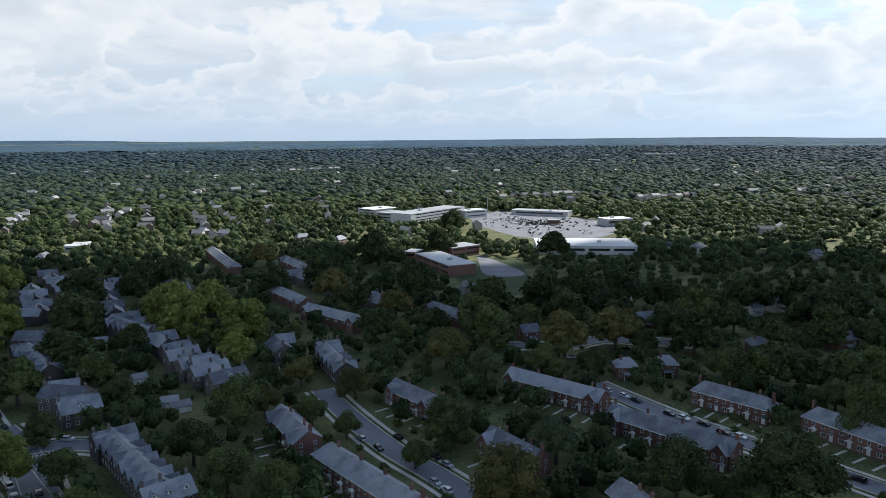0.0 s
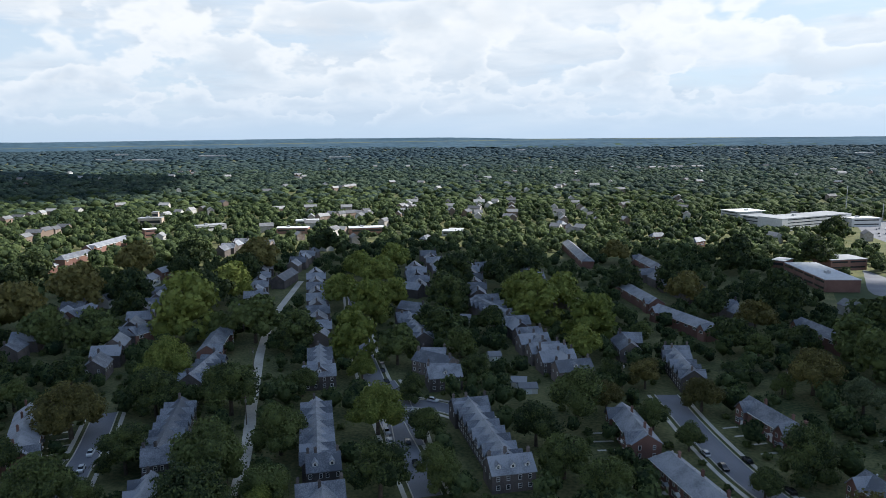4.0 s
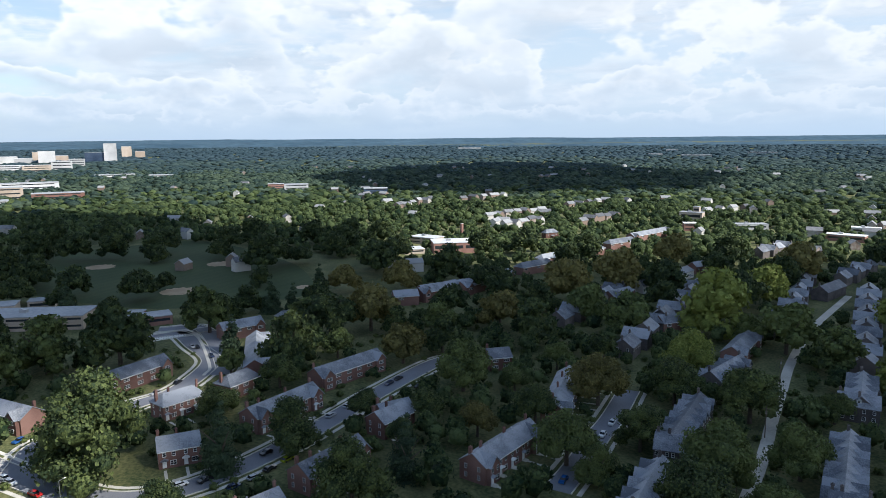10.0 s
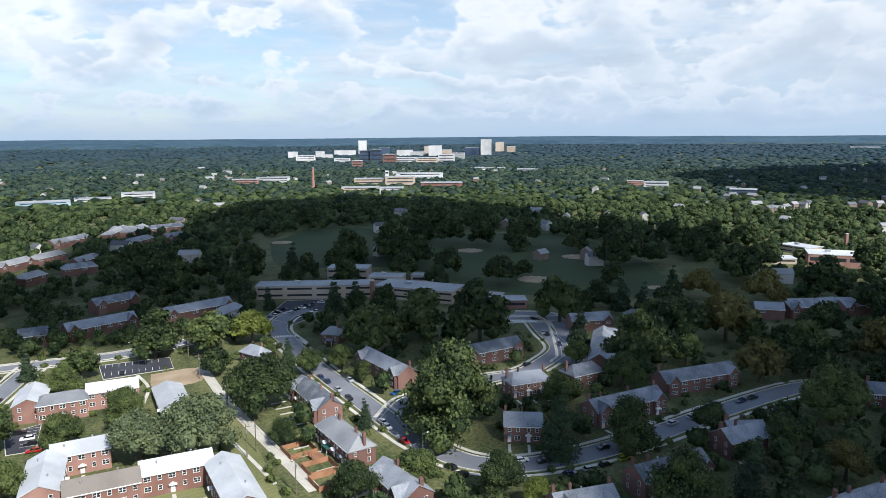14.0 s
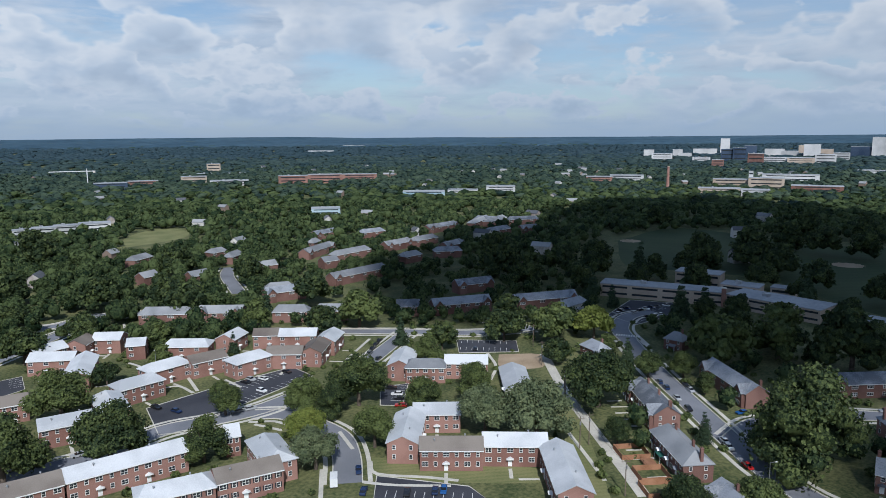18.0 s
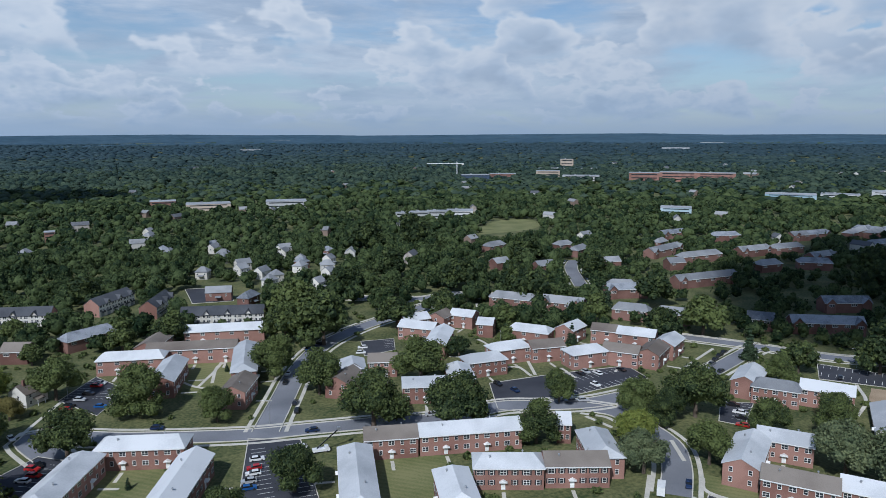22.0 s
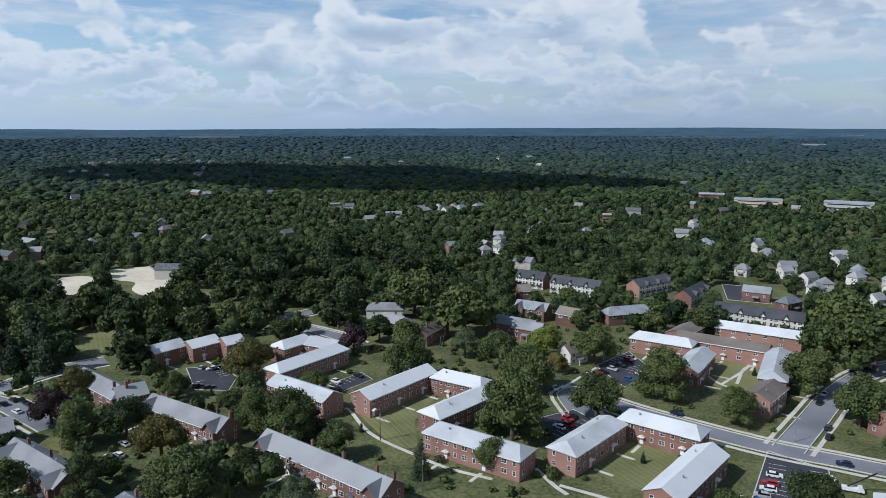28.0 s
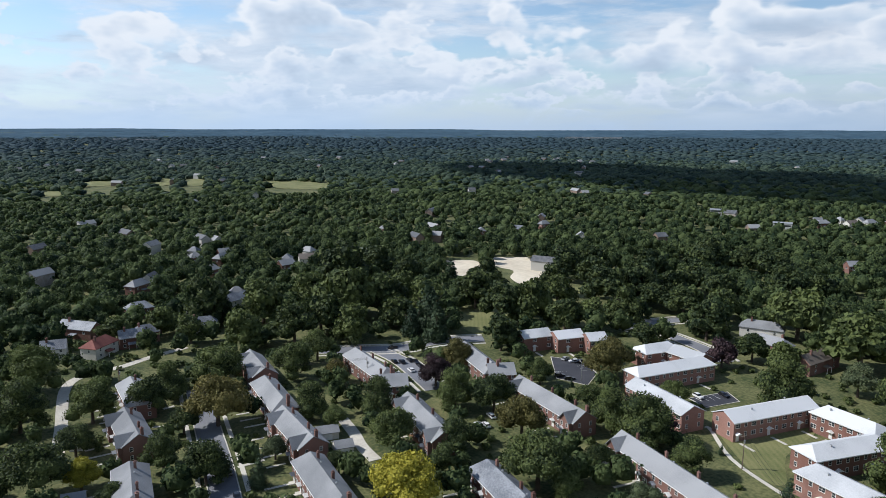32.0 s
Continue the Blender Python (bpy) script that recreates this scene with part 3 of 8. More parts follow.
road("street", 8, [(190.2, -300.5), (184.6, -322.3), (175.1, -342.4)])
road("street", 8, [(179.0, -312.6), (161.4, -307.2), (144.3, -300.5), (129.6, -290.4)])
road("street", 9, [(-120.3, -414.3), (-143.4, -399.1), (-168.4, -384.5), (-193.0, -386.4), (-207.2, -374.5), (-235.2, -370.7)])
road("street", 8, [(244.2, -190.5), (225.3, -188), (204.8, -181.3), (190.9, -176.2)])
road("street", 8, [(252.8, -109.2), (215.9, -96), (190.9, -87.3), (166.5, -78.1)])
road("alley", 4, [(307, -128.5), (303.1, -109.1), (299.3, -97.1), (298.7, -82.5), (287.2, -72), (249.1, -60.1), (213, -48.3)])
road("alley", 4, [(195.8, -134.9), (181.1, -130.2), (170.7, -125.9), (160, -123.2)])
road("street", 9, [(-155.3, 234.3), (-136.7, 216.1), (-113.9, 186.7)])
road("street", 8, [(-99.9, 215.6), (-114.8, 220), (-127.9, 220.2), (-136.7, 216.1)])
road("street", 9, [(-315.8, -122.3), (-338.9, -139.3), (-365.6, -145.2), (-383.7, -137.6)])
road("street", 8, [(-391.2, -20.1), (-385.1, 2.3), (-322, 9.9), (-305.1, 6.9)])
road("street", 9, [(31.1, 330.6), (58.3, 330), (76.6, 339.2), (103.6, 335.7), (121.1, 330.6)])
road("street", 9, [(-276.9, -369.4), (-306.9, -422.6), (-329.5, -449.5)])
parking_lot([(-134.3, -238), (-162.9, -235.9), (-198.2, -230.5), (-195.6, -214.6), (-152.7, -211.9), (-129.6, -207.9), (-123.8, -213)])
parking_lot([(-42.3, -433.6), (-65.4, -429.9), (-70.0, -471.0), (-42.6, -477.2)])
parking_lot([(21.4, -293.3), (8.7, -316.8), (-2.8, -293.4), (8.4, -271.1)])
parking_lot([(-37, -227.5), (-52.4, -219.2), (-46.8, -175), (-26, -183.6)])
parking_lot([(36.9, -230.3), (24.8, -242.9), (15.3, -234.5), (28.6, -214.6)])
parking_lot([(185.2, -240.4), (171.3, -246.1), (158.7, -237.1), (153.5, -223.2), (166.6, -220.4)])
parking_lot([(119.9, -239.7), (112.8, -256.6), (105.3, -250.6), (111, -236.1)])
parking_lot([(-362, -156.1), (-403.3, -159.6), (-410.6, -136.6), (-396.9, -122.3), (-351.3, -135.3)])
parking_lot([(-273.6, -196.2), (-289.1, -171.5), (-274.8, -161.5), (-257.2, -183)])
parking_lot([(-145.5, -133.6), (-156.4, -107.8), (-152.5, -97.6), (-134.8, -125.1)])
parking_lot([(-202, -182.5), (-212, -176.2), (-192.2, -162.7), (-187.7, -169.8)])
parking_lot([(-106.8, -316.1), (-122.9, -313.5), (-116.7, -296.2), (-100.8, -293.7)])


def footpath(*points):
    line = smooth_line(points, 4)
    ROAD_COUNT[0] += 1
    v, f = strip(line, 1.3, 0.06 + 0.002 * ROAD_COUNT[0])
    tagged(place("footpath", mesh_of("footpath", v, f, "concrete")), "narrow pale concrete footpath over the lawn", "footpath", kind="structure")


footpath((103.5, -220.2), (100.7, -218.8), (86.6, -203.4), (69.0, -193.8), (55.7, -187.9), (41.3, -185.1))
footpath((30.4, -195.1), (23.8, -186.7), (19.5, -182.6))
footpath((22.3, -187.2), (13.5, -184.9), (4.1, -182.5))
footpath((-27.8, -285.2), (-39.0, -307.3), (-43.9, -324.4))
footpath((-22.6, -295.2), (-27.8, -285.2), (-37.6, -277.3))
footpath((20.0, -293.0), (27.7, -273.1), (31.5, -262.9))
footpath((-135.3, -252.7), (-154.0, -251.0), (-154.2, -238.2))
footpath((-159.1, -296.9), (-159.4, -284.9), (-155.4, -270.5))
footpath((-33.7, -287.8), (-38.6, -307.8), (-45.5, -314.2))
footpath((-151.4, -141.6), (-146.5, -134.6), (-153.5, -121.2), (-157.4, -112.3))
footpath((-140.3, -134.4), (-144.2, -125.9), (-153.5, -112.2))
footpath((-138.7, -149.7), (-124.2, -135.1))
footpath((-161.6, -165.1), (-154.5, -152.0))
footpath((-264.4, -172.0), (-251.1, -159.0), (-234.7, -151.3))
footpath((-193.7, -359.4), (-176.8, -325.5), (-166.4, -300.1))
footpath((-219.3, -218.3), (-236.6, -226.2), (-250.0, -232.2))
footpath((-163.9, -256.5), (-156.4, -238.5))
footpath((-170.9, -240.5), (-169.1, -227.9))
footpath((-148.6, -193.6), (-150.8, -181.8))
footpath((242.8, -91.9), (242.9, -95.9))
footpath((229.9, -83.1), (226.8, -87.3))
footpath((184.2, -90.5), (183.2, -98.6))
footpath((-215.4, -110.5), (-194.5, -89.5), (-182.5, -77.9))


# ---- houses ----
def gable_roof(L, W, eave, ridge, over=0.45, hip=0.0, thick=0.22):
    """A thick saddle roof along x, with its ends hipped by hip metres."""
    s = (ridge - eave) / (W / 2)
    a, w, lo = L / 2 + (over if hip else 0.3), W / 2 + over, eave - over * s
    top = [(-a, -w, lo), (a, -w, lo), (a, w, lo), (-a, w, lo), (-a + hip, 0, ridge), (a - hip, 0, ridge)]
    v = top + [(x, y, z - thick) for x, y, z in top]
    f = [(0, 1, 5, 4), (2, 3, 4, 5), (3, 0, 4), (1, 2, 5), (7, 6, 10, 11), (9, 8, 11, 10), (6, 9, 10), (8, 7, 11)]
    f += [(i, 6 + i, 6 + (i + 1) % 4, (i + 1) % 4) for i in range(4)]
    if not hip:
        f = f[:2] + f[4:6] + [(0, 6, 7, 1), (2, 8, 9, 3), (3, 9, 10, 4), (4, 10, 6, 0), (1, 7, 11, 5), (5, 11, 8, 2)]
    o = Solid()
    o.v, o.f = v, f
    return o


def gable_wall(L, W, eave, ridge, hip=0.0):
    if hip:
        return Solid().box(-L / 2, L / 2, -W / 2, W / 2, -0.3, eave - 0.05)
    h = W / 2
    return Solid().prism([(-h, -0.3), (h, -0.3), (h, eave - 0.12), (0, ridge - 0.24), (-h, eave - 0.12)], 0, -L / 2, L / 2)


def window_frame(w, h):
    """A sash frame with a meeting rail, mullions and a sill, as one plate with openings."""
    n = max(1, round(w / 0.95))
    t = 0.10
    bars = sorted({round(-w / 2 + w * i / n, 3) for i in range(1, n)})
    xs, hole = [-w / 2, -w / 2 + t], []
    for c in bars:
        xs += [c - 0.05, c + 0.05]
    xs += [w / 2 - t, w / 2]
    zs = [-h / 2 - 0.06, -h / 2 + t, -0.04, 0.04, h / 2 - t, h / 2]
    s, k = Solid(), len(zs)
    s.v = [(x, 0.07, z) for x in xs for z in zs] + [(x, -0.05, z) for x in xs for z in zs]
    m = len(xs) * k
    for i in range(len(xs) - 1):
        for j in range(k - 1):
            if not (i % 2 == 1 and j in (1, 3)):
                s.f.append((i * k + j, i * k + j + 1, (i + 1) * k + j + 1, (i + 1) * k + j))
        s.f += [(i * k, (i + 1) * k, m + (i + 1) * k, m + i * k), (i * k + k - 1, m + i * k + k - 1, m + (i + 1) * k + k - 1, (i + 1) * k + k - 1)]
    q = (len(xs) - 1) * k
    for j in range(k - 1):
        s.f += [(j, m + j, m + j + 1, j + 1), (q + j, q + j + 1, m + q + j + 1, m + q + j)]
    return s.mesh("window", "white_trim")


def glazed_window(w, h):
    """The same frame with its glass in one mesh, for houses further off."""
    me = window_frame(w, h).copy()
    bm = bmesh.new()
    bm.from_mesh(me)
    q = [bm.verts.new((x, 0.02, z)) for x, z in ((-w / 2 + 0.05, -h / 2 + 0.05), (-w / 2 + 0.05, h / 2 - 0.05), (w / 2 - 0.05, h / 2 - 0.05), (w / 2 - 0.05, -h / 2 + 0.05))]
    bm.faces.new(q).material_index = 1
    bm.to_mesh(me)
    bm.free()
    me.materials.append(MATS["window_glass"])
    return me


def window(parent, x, y, z, turn, w, h, shutters=False, pane=True):
    """A framed sash window that looks along local +y at turn 0."""
    m = pose(x, y, z, 0, 0, turn)
    ob = place("window", shared(("w", w, h), lambda: window_frame(w, h)) if pane else shared(("g", w, h), lambda: glazed_window(w, h)), parent, m)
    if pane:
        place("pane", shared(("p", w, h), lambda: Solid().box(-w / 2 + 0.05, w / 2 - 0.05, -0.04, 0.025, -h / 2 + 0.05, h / 2 - 0.05).mesh("pane", "window_glass")), ob)
    if shutters:
        for k in (-1, 1):
            place("shutter", shared(("s", h), lambda: Solid().box(-0.18, 0.18, -0.03, 0.05, -h / 2, h / 2).mesh("shutter", "dark_shutter")), ob, pose(k * (w / 2 + 0.27), 0, 0))
    return ob


def door(parent, x, y, turn, z=0.35, hood="white_trim"):
    m = pose(x, y, z, 0, 0, turn)
    ob = place("door", shared("door", lambda: Solid().box(-0.6, 0.6, -0.04, 0.10, 0, 2.25).box(-0.48, 0.48, 0.1, 0.13, 0.05, 1.0).box(-0.48, 0.48, 0.1, 0.13, 1.12, 2.1).mesh("door", "white_trim")), parent, m)
    place("hood", shared(("hood", hood), lambda: Solid().prism([(-1.15, 2.45), (1.15, 2.45), (0.0, 3.15)], 1, -0.02, 1.2).mesh("hood", hood)), ob)
    if z < 0.3:
        return ob
    if parent.location.length > 215:
        return ob
    place("step", shared("step", lambda: Solid().box(-0.9, 0.9, 0.0, 1.5, -0.7, -0.05).mesh("step", "concrete")), ob)
    return ob


def chimney(parent, x, y, z0, z1, mat="brick", size=0.9):
    key = ("chimney", round(z1 - z0, 1), mat, size)
    h = round(z1 - z0, 1)
    return place("chimney", shared(key, lambda: Solid().box(-size / 2, size / 2, -size / 2, size / 2, 0, h).box(-size / 2 - 0.08, size / 2 + 0.08, -size / 2 - 0.08, size / 2 + 0.08, h, h + 0.18)
                 .box(-0.2, 0.2, -0.2, 0.2, h + 0.18, h + 0.5).mesh("chimney", mat)), parent, pose(x, y, z0))


def vent(parent, x, y, z):
    place("roof_vent", shared("vent", lambda: Solid().tube(0, 0, -0.3, 0.45, 0.16, 0.16).tube(0, 0, 0.45, 0.7, 0.34, 0.24).mesh("roof_vent", "steel")), parent, pose(x, y, z))


def faces(x, y, turn):
    """The sides of a block that look towards the hovering camera: +1 or -1 along local y and local x."""
    a = radians(turn)
    lx, ly = -x * math.cos(a) - y * math.sin(a), x * math.sin(a) - y * math.cos(a)
    return (1 if ly > 0 else -1), (1 if lx > 0 else -1), math.hypot(x, y)


def reserve(x, y, turn, L, W):
    BLOCKED.append((x, y, radians(turn), L / 2, W / 2))


ROOF = dict(white="white_roof", brown="brown_roof", grey="grey_roof", slate="slate_roof", red="red_roof", mix="white_roof")
SEED = random.Random(7)


def walk_slab(parent, x, y0, y1, width=1.1):
    lo, hi = min(y0, y1), max(y0, y1)
    place("path", shared(("walk", round(hi - lo, 1), width), lambda: Solid().box(-width / 2, width / 2, 0, round(hi - lo, 1), -0.05, 0.09).mesh("path", "concrete")), parent, pose(x, lo, 0))


def apartment(x, y, turn, L, roof):
    """A brick garden apartment block of two and a half storeys."""
    W, eave, ridge = 9.6, 6.9, 9.2
    ob = thing("apartment_block", x, y, turn)
    reserve(x, y, turn, L, W)
    tone = {"white": "pale white", "brown": "brown shingle", "grey": "weathered grey", "mix": "pale white"}[roof]
    tagged(ob, f"red brick garden apartment block with a {tone} roof", "apartment block", "garden apartment blocks")
    hip = 3.2 if (L > 14 and SEED.random() < 0.4 and roof != "brown") else 0.0
    part("wall", gable_wall(L, W, eave, ridge, hip), "brick", ob)
    part("roof", gable_roof(L, W, eave, ridge, 0.5, hip), ROOF[roof], ob, f"{tone} roof")
    fy, fx, dist = faces(x, y, turn)
    part("fascia", Solid().box(-L / 2 - 0.2, L / 2 + 0.2, fy * (W / 2 + 0.5) - 0.06, fy * (W / 2 + 0.5) + 0.06, eave - 0.55, eave - 0.25), "white_trim", ob)
    near = dist < 222
    t = 0 if fy > 0 else 180
    bays = max(2, round(L / 3.3))
    for i in range(bays):
        u = -L / 2 + (i + 0.5) * L / bays
        wide = i % 2 == 0
        for row, z in enumerate((5.35, 2.35)):
            if (row == 1 and i % 4 == 2) or (dist > 300 and i % 2):
                continue
            window(ob, u, fy * W / 2, z, t, 1.9 if wide else 1.1, 1.5, shutters=dist < 200, pane=near)
    for i in range(2, bays, 4 if dist < 340 else 99):
        door(ob, -L / 2 + (i + 0.5) * L / bays, fy * W / 2, t, 0.2)
        walk_slab(ob, -L / 2 + (i + 0.5) * L / bays, fy * (W / 2 + 1.4), fy * (W / 2 + 7.5))
    for v in (-2.6, 2.6) if dist < 330 else (0.0,):
        for z in (5.35, 2.35):
            window(ob, fx * L / 2, v, z, -90 if fx > 0 else 90, 1.1, 1.5, pane=near)
    if L > 12 and dist < 270:
        vent(ob, L * 0.22, 1.6, ridge - 0.75)
        vent(ob, -L * 0.27, -1.8, ridge - 0.8)


def terrace(x, y, turn, L, roof):
    """A brick terrace of narrow houses with a slate roof and small cross gables."""
    W, eave, ridge = 9.2, 6.0, 9.0
    dorm = int(roof[4]) if roof.startswith("dorm") else 0
    rf = "slate" if dorm else roof
    ob = thing("terraced_houses", x, y, turn)
    reserve(x, y, turn, L, W)
    tagged(ob, f"red brick terrace of two-storey houses with a {'grey slate' if rf == 'slate' else 'pale grey shingle'} roof", "terraced houses", "brick terraces")
    hip = 3.0 if SEED.random() < 0.35 and L > 15 else 0.0
    part("wall", gable_wall(L, W, eave, ridge, hip), "dark_brick", ob)
    part("roof", gable_roof(L, W, eave, ridge, 0.4, hip), ROOF[rf], ob)
    fy, fx, dist = faces(x, y, turn)
    near = dist < 212
    part("gutter", Solid().box(-L / 2 - 0.2, L / 2 + 0.2, fy * (W / 2 + 0.42) - 0.07, fy * (W / 2 + 0.42) + 0.07, eave - 0.52, eave - 0.3), "white_trim", ob)
    units = max(1, round(L / 6.2))
    step = L / units
    t = 0 if fy > 0 else 180
    for i in range(units):
        u = -L / 2 + (i + 0.5) * step
        cross = units > 2 and (i in (0, units - 1)) and not hip
        out = 0.0
        if cross:
            out = 1.3
            g = 2.5
            y0, y1 = 0.0, W / 2 + out
            s = Solid().prism([(-g, -0.3), (g, -0.3), (g, eave - 0.15), (0, ridge - 0.6), (-g, eave - 0.15)], 1, 0, y1)
            part("gable_wall", s, "dark_brick", ob, m=pose(u, 0, 0, 0, 0, t))
            gr = gable_roof(y1 + 0.3, 2 * g, eave, ridge - 0.3, 0.3)
            part("gable_roof", gr, ROOF[rf], ob, m=pose(u, fy * (y1 + 0.3) / 2, 0, 0, 0, 90))
        yy = fy * (W / 2 + out)
        if dist > 280:
            if dist < 400 or i % 2 == 0:
                window(ob, u, yy, 4.55, t, 2.6 if dist < 400 else 3.2, 1.4, pane=False)
            if dist < 345:
                window(ob, u, yy, 1.75, t, 2.6, 1.4, pane=False)
            continue
        window(ob, u - 1.35, yy, 4.55, t, 1.1, 1.4, pane=near)
        window(ob, u + 1.35, yy, 4.55, t, 1.1, 1.4, pane=near)
        if dist < 280:
            window(ob, u + 1.2, yy, 1.75, t, 1.9, 1.5, pane=near)
        if dist < 270:
            door(ob, u - 1.4, yy, t, 0.35, "white_trim" if i % 3 else "slate_roof")
            walk_slab(ob, u - 1.4, fy * (W / 2 + out + 1.4), fy * (W / 2 + 8.5), 0.9)
        if i % 2 == 0 and dist < 330:
            chimney(ob, u + step * 0.45, -fy * 1.2, ridge - 1.6, ridge + 0.9, "dark_brick", 0.7)
        if dist < 220 and i % 2:
            vent(ob, u, -fy * 0.9, ridge - 0.75)
    for v in (-2.3, 2.3) if dist < 280 else ():
        for z in (4.5, 1.9):
            window(ob, fx * L / 2, v, z, -90 if fx > 0 else 90, 1.0, 1.4, pane=near)
    if dist < 300:
        chimney(ob, fx * (L / 2 - 0.5), -1.0 * fy, 6.5, ridge + 1.3, "dark_brick", 0.9)


def dormer(parent, x, y, z, turn):
    d = place("dormer", shared("dormer", lambda: Solid().prism([(-0.75, 0), (0.75, 0), (0.75, 1.3), (0, 1.95), (-0.75, 1.3)], 1, -2.2, 0.0).mesh("dormer", "white_trim")), parent, pose(x, y, z, 0, 0, turn))
    place("dormer_roof", shared("dormer_roof", lambda: gable_roof(2.5, 1.5, 1.35, 2.1, 0.2, 0, 0.1).mesh("dormer_roof", "slate_roof")), d, pose(0, -1.1, 0, 0, 0, 90))
    window(d, 0, 0.0, 0.75, 0, 0.8, 1.0)


def stone_row(x, y, turn, L, roof):
    """A row of dark stone houses with steep slate roofs."""
    W, eave, ridge = 9.4, 5.9, 9.3
    dorm = int(roof[4]) if roof.startswith("dorm") else 0
    ob = thing("stone_row_houses", x, y, turn)
    reserve(x, y, turn, L, W)
    tagged(ob, "dark stone row houses with steep grey slate roofs" + (" and white dormers" if dorm else ""), "row houses", "stone row houses")
    part("wall", gable_wall(L, W, eave, ridge), "grey_stone", ob)
    part("roof", gable_roof(L, W, eave, ridge, 0.35), "slate_roof", ob)
    fy, fx, dist = faces(x, y, turn)
    near = dist < 205
    t = 0 if fy > 0 else 180
    for i in range(dorm):
        dormer(ob, -L / 2 + (i + 0.5) * L / dorm, fy * 3.4, 6.55, t)
    units = max(1, round(L / 6.0))
    for i in range(units):
        u = -L / 2 + (i + 0.5) * L / units
        for w in (-1.5, 1.5) if dist < 330 else ():
            window(ob, u + w, fy * W / 2, 4.4, t, 1.0, 1.4, pane=near)
            if dist < 300:
                window(ob, u + w, fy * W / 2, 1.8, t, 1.2, 1.4, pane=near)
        if not dorm and L > 20 and dist < 400:
            g = 2.2
            gr = gable_roof(W / 2 + 0.4, 2 * g, eave + 0.1, ridge - 0.7, 0.25)
            for k in (1, -1):
                part("gable_roof", gr, "slate_roof", ob, m=pose(u, k * (W / 4 + 0.3), 0, 0, 0, 90))
                part("gable_wall", Solid().prism([(-g, eave - 0.5), (g, eave - 0.5), (0, ridge - 1.0)], 1, 0, W / 2 + 0.25), "grey_stone", ob, m=pose(u, 0, 0, 0, 0, 0 if k > 0 else 180))
    for v in (-2.3, 2.3) if dist < 330 else ():
        window(ob, fx * L / 2, v, 4.4, -90 if fx > 0 else 90, 1.0, 1.4, pane=near)
    if dist < 330:
        chimney(ob, L / 2 - 0.6, 0.6, 7.5, ridge + 1.1, "grey_stone", 0.8)
    chimney(ob, -L / 2 + 0.6, 0.6, 7.5, ridge + 1.1, "grey_stone", 0.8)


def house(x, y, turn, L, roof):
    """A detached two-storey house with a hipped roof."""
    small = math.hypot(x, y) > 410
    L = min(15.0, max(8.0, L * 0.8)) if small else max(9.0, L + 3.0)
    W, eave, ridge = (7.4, 5.6, 8.6) if small else (8.0, 5.4, 8.3)
    z = lift_at(x, y)
    ob = thing("detached_house", x, y, turn, z)
    reserve(x, y, turn, L, W)
    wall = "cream_siding" if roof in ("white", "red") or SEED.random() < 0.35 else "dark_brick"
    tagged(ob, ("cream sided" if wall == "cream_siding" else "brown brick") + " detached house with a shingled roof among trees", "house", "detached houses")
    rf = "grey_roof" if roof == "white" else ROOF[roof]
    hip = 3.4 if SEED.random() < 0.6 else 0.0
    part("wall", gable_wall(L, W, eave, ridge, hip), wall, ob)
    part("roof", gable_roof(L, W, eave, ridge, 0.45, hip), rf, ob)
    fy, fx, dist = faces(x, y, turn)
    t = 0 if fy > 0 else 180
    for u in (-L * 0.3, L * 0.3):
        for h in (4.1, 1.6) if dist < 360 else (3.6,):
            window(ob, u, fy * W / 2, h, t, 1.1, 1.4, pane=False)
    for h in (3.7,):
        window(ob, fx * L / 2, 0.5, h, -90 if fx > 0 else 90, 1.1, 1.4, pane=False)
    part("porch_roof", Solid().prism([(0.0, 2.6), (2.2, 2.35), (2.2, 2.55), (0.0, 3.1)], 0, -1.8, 1.8), rf, ob, m=pose(0, fy * W / 2, 0, 0, 0, t))
    for u in (-1.6, 1.6) if dist < 360 else ():
        part("porch_post", Solid().box(u - 0.09, u + 0.09, 1.9, 2.1, -0.2, 2.42), "white_trim", ob, m=pose(0, fy * W / 2, 0, 0, 0, t))
    if dist < 380:
        chimney(ob, L * 0.25, 0.8, 6.5, ridge + 1.0, "dark_brick", 0.8)


def garage(x, y, turn, L, roof):
    ob = thing("garage", x, y, turn)
    L = max(L, 5.5)
    reserve(x, y, turn, L, 6)
    tagged(ob, "small detached garage with a grey shingle roof", "garage", "garages")
    part("wall", gable_wall(L, 5.6, 2.6, 4.0), "cream_siding", ob)
    part("roof", gable_roof(L, 5.6, 2.6, 4.0, 0.35), "grey_roof", ob)
    fy, fx, dist = faces(x, y, turn)
    part("garage_door", Solid().box(-1.3, 1.3, fy * 2.8 - 0.05, fy * 2.8 + 0.05, 0, 2.1), "white_trim", ob)


def hall(x, y, turn, L, roof):
    """A low community hall with a broad pale roof."""
    ob = thing("community_hall", x, y, turn)
    reserve(x, y, turn, L, 11)
    tagged(ob, "low community hall with a broad pale saddle roof", "hall")
    part("wall", gable_wall(L, 10.5, 3.2, 5.2), "cream_siding", ob)
    part("roof", gable_roof(L, 10.5, 3.2, 5.2, 0.5), "white_roof", ob)
    fy, fx, dist = faces(x, y, turn)
    for u in (-L * 0.3, 0.0, L * 0.3):
        window(ob, u, fy * 5.25, 1.8, 0 if fy > 0 else 180, 1.1, 1.2)
    door(ob, fx * L * 0.4, fy * 5.25, 0 if fy > 0 else 180, 0.1)


